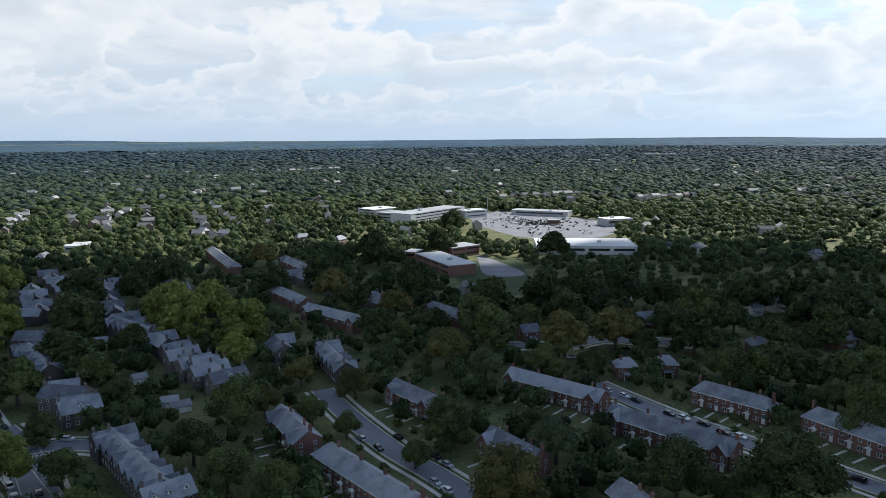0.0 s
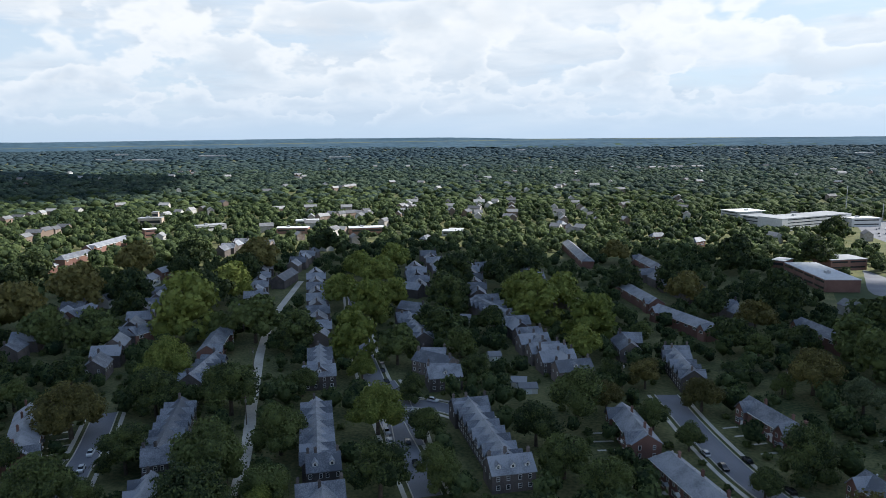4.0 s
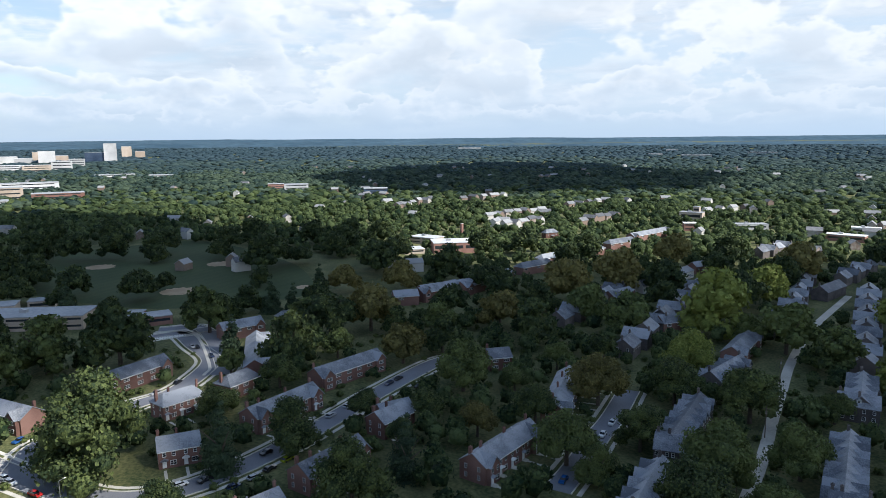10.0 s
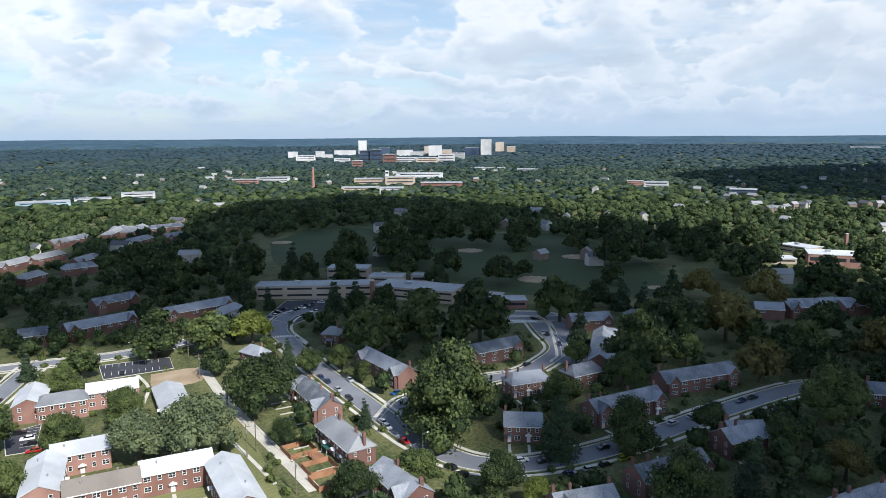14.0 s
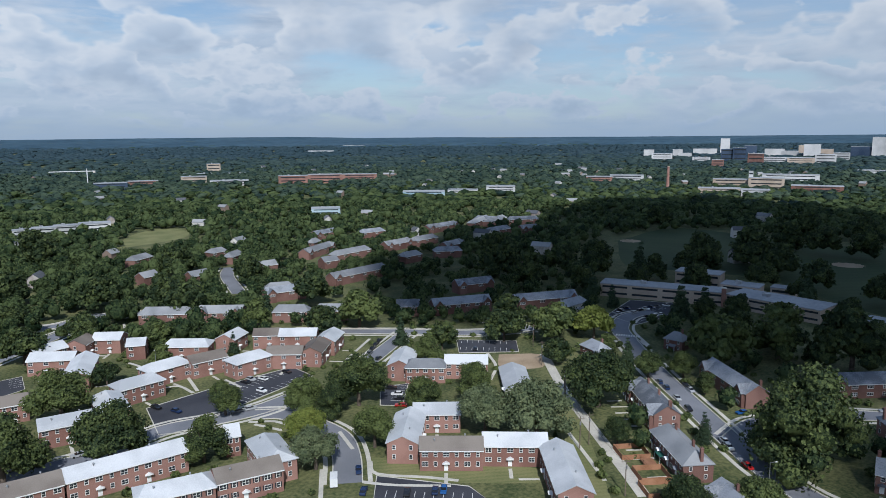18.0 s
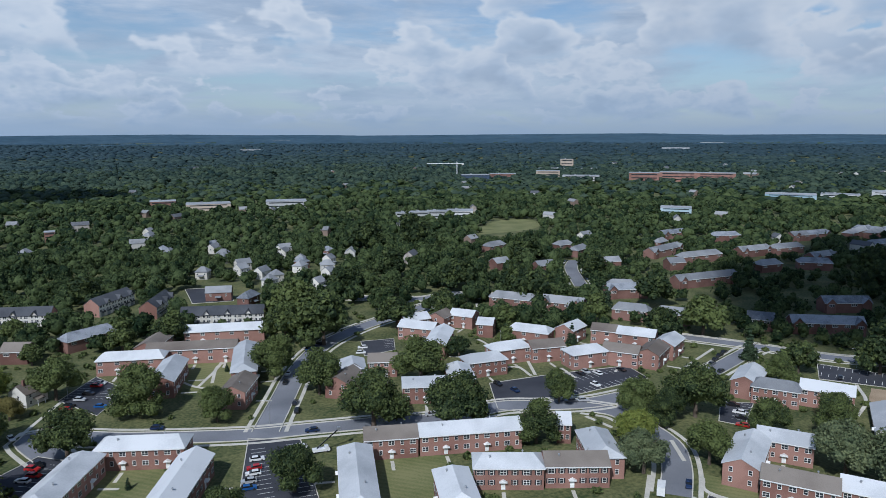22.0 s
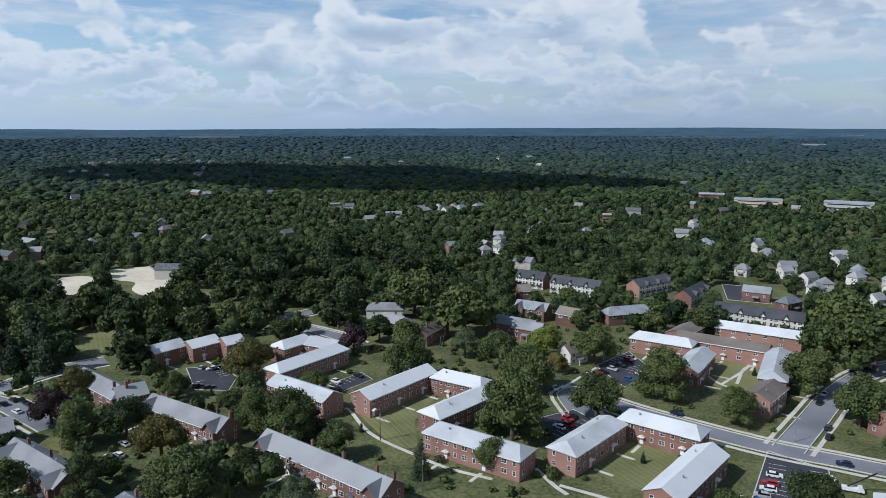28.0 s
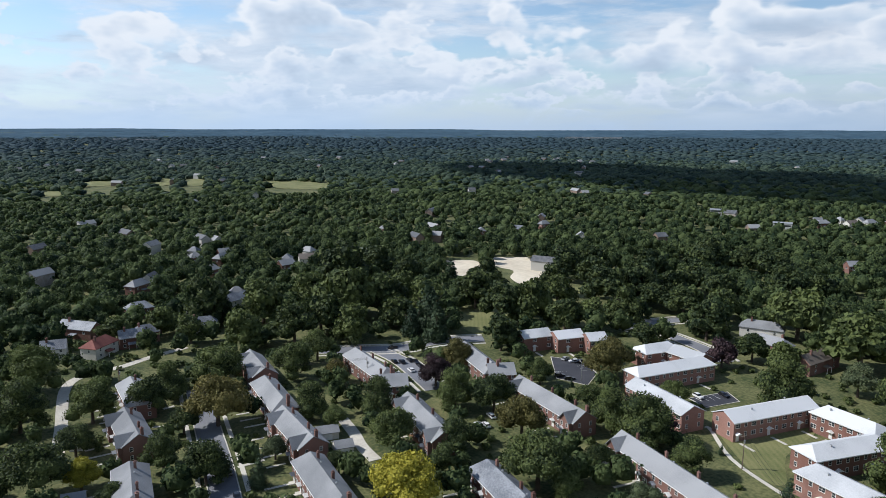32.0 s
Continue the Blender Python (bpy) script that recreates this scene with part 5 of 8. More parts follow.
# ---- larger buildings further off ----
def flat_block(name, x, y, turn, L, W, h, wall, roof, rows, label, category):
    """A flat-roofed block with a parapet, a roof deck, window bands and roof plant."""
    z = lift_at(x, y)
    ob = thing(name, x, y, turn, z)
    reserve(x, y, turn, L, W)
    tagged(ob, label, category, "flat-roofed blocks")
    part("wall", Solid().box(-L / 2, L / 2, -W / 2, W / 2, -3.0, h), wall, ob)
    part("roof", Solid().box(-L / 2 - 0.25, L / 2 + 0.25, -W / 2 - 0.25, W / 2 + 0.25, h - 0.1, h + 0.35), roof, ob)
    fy, fx, dist = faces(x, y, turn)
    if dist > 2400:
        return
    rows = rows if dist < 1000 else min(rows, 3)
    per = h / rows
    for k in range(rows):
        lo = k * per + per * 0.45
        n = 1 if dist > 700 else max(1, min(4, int(L // 12)))
        for i in range(n):
            u0, u1 = -L / 2 + L * (i + 0.08) / n, -L / 2 + L * (i + 0.92) / n
            key = ("band", round(u1 - u0, 1), round(per * 0.30, 1))
            w, q = key[1], key[2]
            place("window", shared(key, lambda: Solid().box(-w / 2, w / 2, -0.1, 0.06, 0, q).mesh("window", "window_glass")), ob, pose((u0 + u1) / 2, fy * W / 2, lo, 0, 0, 0 if fy > 0 else 180))
    if L > 18:
        part("roof_plant", Solid().box(-L * 0.18, -L * 0.18 + 3.5, -1.5, 1.5, h + 0.3, h + 1.9).box(-L * 0.18 + 0.3, -L * 0.18 + 1.3, -0.6, 0.6, h + 1.9, h + 2.4), "steel", ob)


def stack(x, y, h):
    ob = thing("boiler_chimney", x, y, 20, 0)
    tagged(ob, "square red brick school boiler chimney", "chimney")
    part("shaft", Solid().box(-1.2, 1.2, -1.2, 1.2, -0.3, h), "brick", ob)
    part("cap", Solid().box(-1.4, 1.4, -1.4, 1.4, h, h + 0.4), "concrete", ob)


def smokestack(x, y, h):
    ob = thing("smokestack", x, y, 0, lift_at(x, y))
    tagged(ob, "tall tapered red brick smokestack above the trees", "smokestack")
    part("shaft", Solid().tube(0, 0, -1, h, 3.0, 1.9, 16), "brick", ob)
    part("rim", Solid().tube(0, 0, h, h + 1.2, 2.3, 2.3, 16), "tan_brick", ob)


def mast(x, y, h):
    ob = thing("mast", x, y, 0, lift_at(x, y))
    tagged(ob, "tall slender pale steel mast", "mast")
    part("pole", Solid().tube(0, 0, -1, h, 0.7, 0.35, 8), "steel", ob)
    part("head", Solid().tube(0, 0, h, h + 1.5, 0.8, 0.5, 8), "steel", ob)


def crane(x, y):
    turn = math.degrees(math.atan2(y, x)) + 90
    ob = thing("tower_crane", x, y, turn, lift_at(x, y))
    tagged(ob, "pale tower crane over a building site in the woods", "crane")
    part("tower", Solid().box(-0.9, 0.9, -0.9, 0.9, -1, 30), "flat_white", ob)
    part("jib", Solid().box(-14, 62, -0.6, 0.6, 30, 31.4), "flat_white", ob)
    part("counterweight", Solid().box(-14, -10, -1.2, 1.2, 27.5, 30), "concrete", ob)
    part("apex", Solid().prism([(-1.0, 31.4), (1.0, 31.4), (0.0, 37.0)], 1, -0.5, 0.5), "flat_white", ob)


flat_block("school_building", -419.2, -146.1, 102, 71.9, 16, 8, "tan_brick", "flat_grey", 2, "long low tan brick school with a flat grey roof", "school")
flat_block("school_building", -424.0, -80.6, 77, 52.5, 22, 7.5, "tan_brick", "flat_grey", 2, "long low tan brick school with a flat grey roof", "school")
flat_block("school_building", -472.4, -139.5, 94, 28.3, 16, 9, "tan_brick", "flat_grey", 2, "long low tan brick school with a flat grey roof", "school")
flat_block("school_building", -451.1, -107.4, 90, 22.3, 14, 8, "tan_brick", "flat_grey", 2, "long low tan brick school with a flat grey roof", "school")
flat_block("school_building", -471.1, -87.3, 90, 14.2, 10, 5, "tan_brick", "flat_grey", 1, "long low tan brick school with a flat grey roof", "school")
flat_block("school_building", -417.1, -37.3, 75, 16.8, 14, 4.6, "brick", "flat_grey", 1, "low red brick school wing with a flat grey roof", "school")
flat_block("school_building", -408.0, -22.4, 100, 16.6, 13, 4.8, "brick", "flat_grey", 1, "low red brick school wing with a flat grey roof", "school")
flat_block("school_hall", -576.6, 216.3, 78, 40.0, 26, 9, "brick", "flat_white", 1, "red brick school hall with a flat pale roof", "school")
flat_block("school_hall", -631.9, 209.0, 35, 28.8, 18, 6, "tan_brick", "flat_white", 2, "red brick school hall with a flat pale roof", "school")
flat_block("school_hall", -581.3, 178.7, 90, 18.2, 16, 4, "tan_brick", "flat_white", 1, "red brick school hall with a flat pale roof", "school")
flat_block("brick_school", 0.6, 533.6, 115, 61.7, 22, 8, "dark_brick", "flat_white", 2, "dark red brick school with a white flat roof", "school")
flat_block("brick_school", 12.7, 598.4, 37, 29.4, 20, 8, "dark_brick", "flat_grey", 2, "dark red brick school with a white flat roof", "school")
flat_block("brick_school", -25.5, 583.7, 161, 10.0, 16, 6, "dark_brick", "flat_white", 1, "dark red brick school with a white flat roof", "school")
flat_block("hospital", -83.5, 904.4, 135, 31.6, 40, 10, "pale_panel", "flat_white", 3, "broad white and grey hospital block", "hospital")
flat_block("hospital", -50.8, 838.0, 143, 54.6, 30, 11, "pale_panel", "flat_grey", 3, "broad white and grey hospital block", "hospital")
flat_block("hospital", -17.4, 849.7, 54, 108.0, 30, 13, "pale_panel", "flat_grey", 4, "broad white and grey hospital block", "hospital")
flat_block("hospital", 35.4, 886.2, 34, 33.4, 20, 9, "pale_panel", "flat_white", 2, "broad white and grey hospital block", "hospital")
flat_block("shop_block", 125.6, 901.7, 155, 74.1, 22, 6, "pale_panel", "flat_grey", 1, "long low shop block with a pale roof", "shops")
flat_block("shop_block", 126.6, 808.0, 177, 14.1, 12, 5, "brick", "flat_grey", 1, "small red brick shop block", "shops")
flat_block("shop_block", 193.5, 794.2, 17, 32.0, 22, 8, "pale_panel", "flat_white", 1, "plain white flat-roofed box store", "shops")
flat_block("superstore", 123.4, 618.1, 176, 84.4, 48, 7, "pale_panel", "flat_white", 1, "huge white flat-roofed superstore", "shops")
flat_block("shop_block", -421.1, 609.7, 39, 36.6, 16, 6.5, "brick", "flat_white", 1, "brick shop block with a white roof edge", "shops")
flat_block("shop_block", -492.6, 577.1, 30, 33.7, 14, 6, "brick", "flat_white", 1, "brick shop block with a white roof edge", "shops")
flat_block("shop_block", -333.1, 644.7, 23, 14.7, 12, 5, "pale_panel", "flat_white", 1, "small white flat-roofed shop", "shops")
flat_block("shop_block", -609.3, 492.8, 62, 13.1, 12, 8, "brick", "flat_white", 2, "square red brick shop block", "shops")
flat_block("church", -680.1, 552.5, 38, 25.8, 14, 10, "tan_brick", "flat_grey", 1, "grey stone church hall", "church")
flat_block("church", -680.4, 559.5, 38, 7.0, 7, 16, "tan_brick", "flat_grey", 2, "square grey church tower", "church")
flat_block("shop_block", -591.7, 556.4, 69, 32.7, 14, 6, "pale_panel", "flat_grey", 1, "long pale low building", "shops")
flat_block("shop_block", -522.2, 638.0, 39, 26.2, 14, 6, "pale_panel", "flat_white", 1, "long pale low building", "shops")
flat_block("shop_block", -332.5, 633.1, 20, 17.7, 14, 5, "pale_panel", "flat_white", 1, "small white flat-roofed shop", "shops")
flat_block("office_building", -2315.4, -871.3, 111, 33.2, 23, 23.8, "pale_panel", "flat_white", 6, "pale far office building in the town centre", "building")
flat_block("office_building", -2134.0, -762.2, 110, 59.8, 30, 20.2, "pale_panel", "flat_white", 5, "pale far office building in the town centre", "building")
flat_block("office_building", -2388.1, -800.0, 109, 31.0, 22, 22.6, "pale_panel", "flat_white", 6, "pale far office building in the town centre", "building")
flat_block("office_building", -2545.2, -756.8, 107, 78.1, 30, 20.0, "pale_panel", "flat_white", 5, "pale far office building in the town centre", "building")
flat_block("office_building", -2081.4, -628.4, 107, 47.9, 30, 14.8, "pale_panel", "flat_white", 4, "pale far office building in the town centre", "building")
flat_block("office_building", -2624.4, -711.5, 105, 30.4, 21, 53.6, "pale_panel", "flat_white", 9, "pale far office building in the town centre", "building")
flat_block("office_building", -2197.8, -586.2, 105, 39.1, 27, 34.6, "blue_glass", "flat_grey", 9, "pale far office building in the town centre", "building")
flat_block("office_building", -2197.7, -553.4, 104, 37.5, 26, 38.0, "blue_glass", "flat_grey", 9, "pale far office building in the town centre", "building")
flat_block("office_building", -2629.3, -627.3, 103, 40.8, 29, 28.9, "blue_glass", "flat_grey", 7, "pale far office building in the town centre", "building")
flat_block("office_building", -1830.3, -511.9, 106, 28.3, 20, 21.7, "dark_brick", "flat_white", 5, "pale far office building in the town centre", "building")
flat_block("office_building", -2548.5, -532.6, 102, 59.6, 30, 22.0, "pale_panel", "flat_white", 5, "pale far office building in the town centre", "building")
flat_block("office_building", -2663.4, -473.3, 100, 16.7, 12, 31.4, "tan_brick", "flat_white", 8, "pale far office building in the town centre", "building")
flat_block("office_building", -2470.0, -407.7, 99, 46.5, 30, 40.6, "pale_panel", "flat_white", 9, "pale far office building in the town centre", "building")
flat_block("office_building", -2626.0, -389.2, 98, 37.1, 26, 20.6, "tan_brick", "flat_white", 5, "pale far office building in the town centre", "building")
flat_block("office_building", -2543.0, -282.7, 96, 58.0, 30, 31.8, "blue_glass", "flat_grey", 8, "pale far office building in the town centre", "building")
flat_block("office_building", -2539.2, -235.8, 95, 38.0, 27, 61.4, "pale_panel", "flat_white", 9, "pale far office building in the town centre", "building")
flat_block("office_building", -2889.7, -213.0, 94, 34.2, 24, 40.6, "tan_brick", "flat_white", 9, "pale far office building in the town centre", "building")
flat_block("office_building", -2789.9, -161.4, 93, 33.0, 23, 26.1, "tan_brick", "flat_white", 7, "pale far office building in the town centre", "building")
flat_block("office_building", -2055.0, -475.7, 103, 40.0, 28, 29.1, "dark_brick", "flat_white", 7, "pale far office building in the town centre", "building")
flat_block("office_building", -2111.3, -442.0, 102, 65.9, 30, 16.6, "pale_panel", "flat_white", 4, "pale far office building in the town centre", "building")
flat_block("office_building", -2110.8, -374.2, 100, 66.1, 30, 16.6, "tan_brick", "flat_white", 4, "pale far office building in the town centre", "building")
flat_block("office_building", -2167.9, -323.6, 98, 51.1, 30, 23.8, "pale_panel", "flat_white", 6, "pale far office building in the town centre", "building")
flat_block("office_building", -2359.6, -311.4, 98, 42.7, 30, 20.3, "pale_panel", "flat_white", 5, "pale far office building in the town centre", "building")
flat_block("office_building", -2323.3, -754.1, 108, 40.8, 29, 14.6, "pale_panel", "flat_white", 4, "pale far office building in the town centre", "building")
flat_block("office_building", -2509.1, -478.3, 101, 51.0, 30, 17.7, "pale_panel", "flat_white", 4, "pale far office building in the town centre", "building")
flat_block("hospital_wing", -1314.4, -344.1, 105, 58.0, 30, 14.6, "tan_brick", "flat_grey", 4, "tan brick hospital complex above the trees", "hospital")
flat_block("hospital_wing", -1302.6, -282.1, 102, 55.9, 30, 19.6, "tan_brick", "flat_grey", 5, "tan brick hospital complex above the trees", "hospital")
flat_block("hospital_wing", -1445.0, -271.9, 101, 96.1, 30, 17.1, "pale_panel", "flat_grey", 4, "tan brick hospital complex above the trees", "hospital")
flat_block("hospital_wing", -1173.8, -323.6, 105, 63.4, 30, 10.2, "tan_brick", "flat_grey", 3, "tan brick hospital complex above the trees", "hospital")
flat_block("hospital_wing", -1173.4, -268.8, 103, 41.1, 29, 10.2, "pale_panel", "flat_grey", 3, "tan brick hospital complex above the trees", "hospital")
flat_block("hospital_wing", -1256.5, -196.4, 99, 74.0, 30, 12.9, "brick", "flat_grey", 3, "tan brick hospital complex above the trees", "hospital")
flat_block("hospital_wing", -1317.9, -310.9, 103, 7.2, 12, 29.3, "pale_panel", "flat_grey", 7, "tan brick hospital complex above the trees", "hospital")
flat_block("office_building", -1346.7, 151.1, 84, 29.4, 21, 10.6, "brick", "flat_grey", 3, "broad low block among trees", "building")
flat_block("office_building", -1289.1, 180.3, 82, 41.9, 29, 13.1, "pale_panel", "flat_grey", 3, "broad low block among trees", "building")
flat_block("office_building", -1165.6, 295.1, 76, 39.5, 28, 11.8, "blue_glass", "flat_grey", 3, "broad low block among trees", "building")
flat_block("office_building", -1743.7, -59.0, 92, 55.0, 30, 8.2, "pale_panel", "flat_grey", 2, "broad low block among trees", "building")
flat_block("office_building", -1788.6, -160.3, 95, 84.5, 30, 8.4, "pale_panel", "flat_grey", 2, "broad low block among trees", "building")
flat_block("office_building", -913.3, -1036.9, 139, 54.0, 30, 19.4, "brick", "flat_grey", 5, "large block among the wooded suburbs", "building")
flat_block("office_building", -1000.3, -1040.4, 136, 68.1, 30, 17.0, "brick", "flat_grey", 4, "large block among the wooded suburbs", "building")
flat_block("office_building", -1066.2, -1007.9, 133, 69.3, 30, 15.0, "brick", "flat_grey", 4, "large block among the wooded suburbs", "building")
flat_block("office_building", -829.0, -1230.5, 146, 48.0, 30, 14.8, "tan_brick", "flat_grey", 4, "large block among the wooded suburbs", "building")
flat_block("office_building", -1033.4, -1452.0, 145, 31.2, 22, 23.3, "tan_brick", "flat_grey", 6, "large block among the wooded suburbs", "building")
flat_block("office_building", -850.0, -1146.5, 143, 71.0, 30, 9.9, "pale_panel", "flat_grey", 2, "large block among the wooded suburbs", "building")
flat_block("office_building", -661.8, -1235.3, 152, 54.9, 30, 12.5, "blue_glass", "flat_grey", 3, "large block among the wooded suburbs", "building")
flat_block("office_building", -740.9, -1263.6, 150, 53.4, 30, 10.0, "brick", "flat_grey", 2, "large block among the wooded suburbs", "building")
flat_block("office_building", -875.3, -690.4, 128, 65.3, 30, 10.5, "blue_panel", "flat_grey", 3, "large block among the wooded suburbs", "building")
flat_block("office_building", -1301.0, -587.7, 114, 50.1, 30, 11.6, "brick", "flat_grey", 3, "large block among the wooded suburbs", "building")
flat_block("office_building", -1333.8, -544.5, 112, 63.9, 30, 13.7, "pale_panel", "flat_grey", 3, "large block among the wooded suburbs", "building")
flat_block("office_building", -1009.3, -632.0, 122, 47.7, 30, 11.9, "pale_panel", "flat_grey", 3, "large block among the wooded suburbs", "building")
flat_block("office_building", -952.7, -669.8, 125, 49.4, 30, 8.2, "pale_panel", "flat_grey", 2, "large block among the wooded suburbs", "building")
flat_block("office_building", -314.4, -763.2, 158, 19.3, 13, 7.2, "pale_panel", "flat_grey", 2, "large block among the wooded suburbs", "building")
flat_block("office_building", -332.3, -758.4, 156, 22.5, 16, 7.9, "pale_panel", "flat_grey", 2, "large block among the wooded suburbs", "building")
flat_block("office_building", -353.5, -756.2, 155, 23.1, 16, 8.1, "pale_panel", "flat_grey", 2, "large block among the wooded suburbs", "building")
flat_block("office_building", -383.7, -755.6, 153, 31.1, 22, 7.6, "pale_panel", "flat_grey", 2, "large block among the wooded suburbs", "building")
flat_block("office_building", -637.4, -663.6, 136, 36.3, 25, 7.3, "blue_panel", "flat_grey", 2, "large block among the wooded suburbs", "building")
flat_block("office_building", -70.1, -1018.0, 176, 32.3, 23, 9.7, "brick", "flat_grey", 2, "pale block among the trees", "building")
flat_block("office_building", -122.7, -972.8, 173, 55.5, 30, 8.5, "tan_brick", "flat_grey", 2, "pale block among the trees", "building")
flat_block("office_building", -221.7, -956.0, 167, 53.0, 30, 9.2, "pale_panel", "flat_grey", 2, "pale block among the trees", "building")
flat_block("office_building", 48.7, -746.4, 4, 8.8, 12, 10.1, "brick", "flat_grey", 3, "pale block among the trees", "building")
flat_block("office_building", 373.8, -783.6, 26, 12.9, 12, 7.2, "pale_panel", "flat_grey", 2, "pale block among the trees", "building")
flat_block("office_building", 279.4, -733.1, 21, 17.8, 12, 5.7, "pale_panel", "flat_grey", 1, "pale block among the trees", "building")
flat_block("far_building", -319.0, 3006.6, 6, 47.1, 30, 9.4, "far_wall", "flat_grey", 2, "tiny pale far-off building", "building")
flat_block("far_building", 103.8, 2715.9, 178, 53.4, 30, 8.5, "far_wall", "flat_grey", 2, "tiny pale far-off building", "building")
flat_block("far_building", 781.7, 2578.1, 163, 106.8, 30, 8.1, "far_wall", "flat_grey", 2, "tiny pale far-off building", "building")
flat_block("far_building", 887.4, 1528.0, 150, 31.3, 22, 4.8, "far_wall", "flat_grey", 1, "tiny pale far-off building", "building")
flat_block("far_building", 688.1, 1278.7, 152, 71.0, 30, 4.0, "far_wall", "flat_grey", 1, "tiny pale far-off building", "building")
flat_block("far_building", -1146.3, 2817.6, 22, 41.1, 29, 8.8, "far_wall", "flat_grey", 2, "tiny pale far-off building", "building")
flat_block("far_building", 470.0, 2232.3, 168, 34.4, 24, 7.0, "far_wall", "flat_grey", 2, "tiny pale far-off building", "building")
flat_block("far_building", -2383.8, 1824.8, 53, 45.7, 30, 9.2, "far_wall", "flat_grey", 2, "tiny pale far-off building", "building")
flat_block("far_building", -2134.3, 1563.1, 54, 50.0, 30, 8.1, "far_wall", "flat_grey", 2, "tiny pale far-off building", "building")
flat_block("far_building", -1991.9, 1623.7, 51, 98.9, 30, 7.9, "far_wall", "flat_grey", 2, "tiny pale far-off building", "building")
flat_block("far_building", -2007.5, 1923.9, 46, 98.0, 30, 8.7, "far_wall", "flat_grey", 2, "tiny pale far-off building", "building")
flat_block("far_building", -1517.4, 2042.5, 37, 79.3, 30, 7.9, "far_wall", "flat_grey", 2, "tiny pale far-off building", "building")
flat_block("far_building", -3056.7, 1222.7, 68, 104.8, 30, 9.2, "far_wall", "flat_grey", 2, "tiny pale far-off building", "building")
flat_block("far_building", -522.4, -2815.6, 169, 77.2, 30, 8.8, "far_wall", "flat_grey", 2, "tiny pale far-off building", "building")
flat_block("far_building", -839.1, -3673.7, 167, 87.9, 30, 11.6, "far_wall", "flat_grey", 3, "tiny pale far-off building", "building")
flat_block("far_building", -999.7, -1401.7, 145, 136.5, 30, 5.2, "far_wall", "flat_grey", 1, "tiny pale far-off building", "building")
flat_block("far_building", -2002.6, -2101.9, 136, 103.2, 30, 8.2, "far_wall", "flat_grey", 2, "tiny pale far-off building", "building")
flat_block("far_building", -2496.2, -2377.1, 134, 127.3, 30, 9.5, "far_wall", "flat_grey", 2, "tiny pale far-off building", "building")
flat_block("far_building", 3056.2, -1054.6, 71, 52.7, 30, 9.1, "far_wall", "flat_grey", 2, "tiny pale far-off building", "building")
flat_block("far_building", 2961.0, -1127.5, 69, 85.0, 30, 9.1, "far_wall", "flat_grey", 2, "tiny pale far-off building", "building")
flat_block("far_building", 1936.7, -1042.3, 62, 16.2, 12, 6.6, "far_wall", "flat_grey", 2, "tiny pale far-off building", "building")
flat_block("far_building", 1540.7, -997.0, 57, 35.0, 24, 5.6, "far_wall", "flat_grey", 1, "tiny pale far-off building", "building")
flat_block("far_building", 1999.6, -2871.2, 35, 263.0, 30, 10.7, "far_wall", "flat_grey", 3, "tiny pale far-off building", "building")
smokestack(-1198.9, -416.0, 40)
mast(23.7, 1010.6, 32)
mast(59.1, 943.5, 18)
crane(-658.7, -1309.6)
stack(-418.2, -109.4, 11)
stack(-650.6, 251.7, 14)


def house_line(x0, y0, x1, y1, n):
    """Spots of houses along a far street."""
    return [(x0 + (x1 - x0) * (i + 0.5) / n, y0 + (y1 - y0) * (i + 0.5) / n, math.atan2(y1 - y0, x1 - x0) + (1.57 if i % 3 == 1 else 0)) for i in range(n)]


def scattered(n, r0, r1, seed):
    rng = np.random.default_rng(seed)
    out = []
    for i in range(n):
        r, a = math.sqrt(rng.random() * (r1 ** 2 - r0 ** 2) + r0 ** 2), radians(-45 + 315 * rng.random())
        turn = rng.random() * 3.1416
        if not (radians(128) < a < radians(215) and rng.random() > 0.3):
            out.append((-r * math.sin(a), r * math.cos(a), turn))
    return out


def distant_houses(spots, seed):
    """Small roofs and pale walls that show between the far crowns."""
    rng = np.random.default_rng(seed)
    walls, roofs = Solid(), Solid()
    for x, y, t in spots:
        r = math.hypot(x, y)
        if any(abs(x - b[0]) + abs(y - b[1]) < b[3] + b[4] + 10 for b in BLOCKED) or any(math.hypot(x - c[0], y - c[1]) < min(c[2 + 1], c[4]) for c in CLEAR):
            continue
        z = lift_at(x, y)
        L, W, h = 9 + 9 * rng.random(), 8.0, 5.5 + 2.5 * rng.random()
        w, g = gable_wall(L, W, h, h + 3.0), gable_roof(L, W, h, h + 3.0, 0.4)
        c, s = math.cos(t), math.sin(t)
        for src, dst in ((w, walls), (g, roofs)):
            m = len(dst.v)
            dst.v += [(x + p * c - q * s, y + p * s + q * c, z + k) for p, q, k in src.v]
            dst.f += [tuple(m + i for i in f) for f in src.f]
        CLEAR.append((x - x / r * 15, y - y / r * 15, math.atan2(y, x), 19.0, 8.0))
    ob = place("distant_houses", walls.mesh("distant_houses", "house_paint"))
    tagged(ob, "many small pale house walls among far trees", "houses", kind="stuff")
    ob = place("distant_roofs", roofs.mesh("distant_roofs", "house_roofs"))
    tagged(ob, "many small grey and pale roofs among far trees", "roofs", kind="stuff")


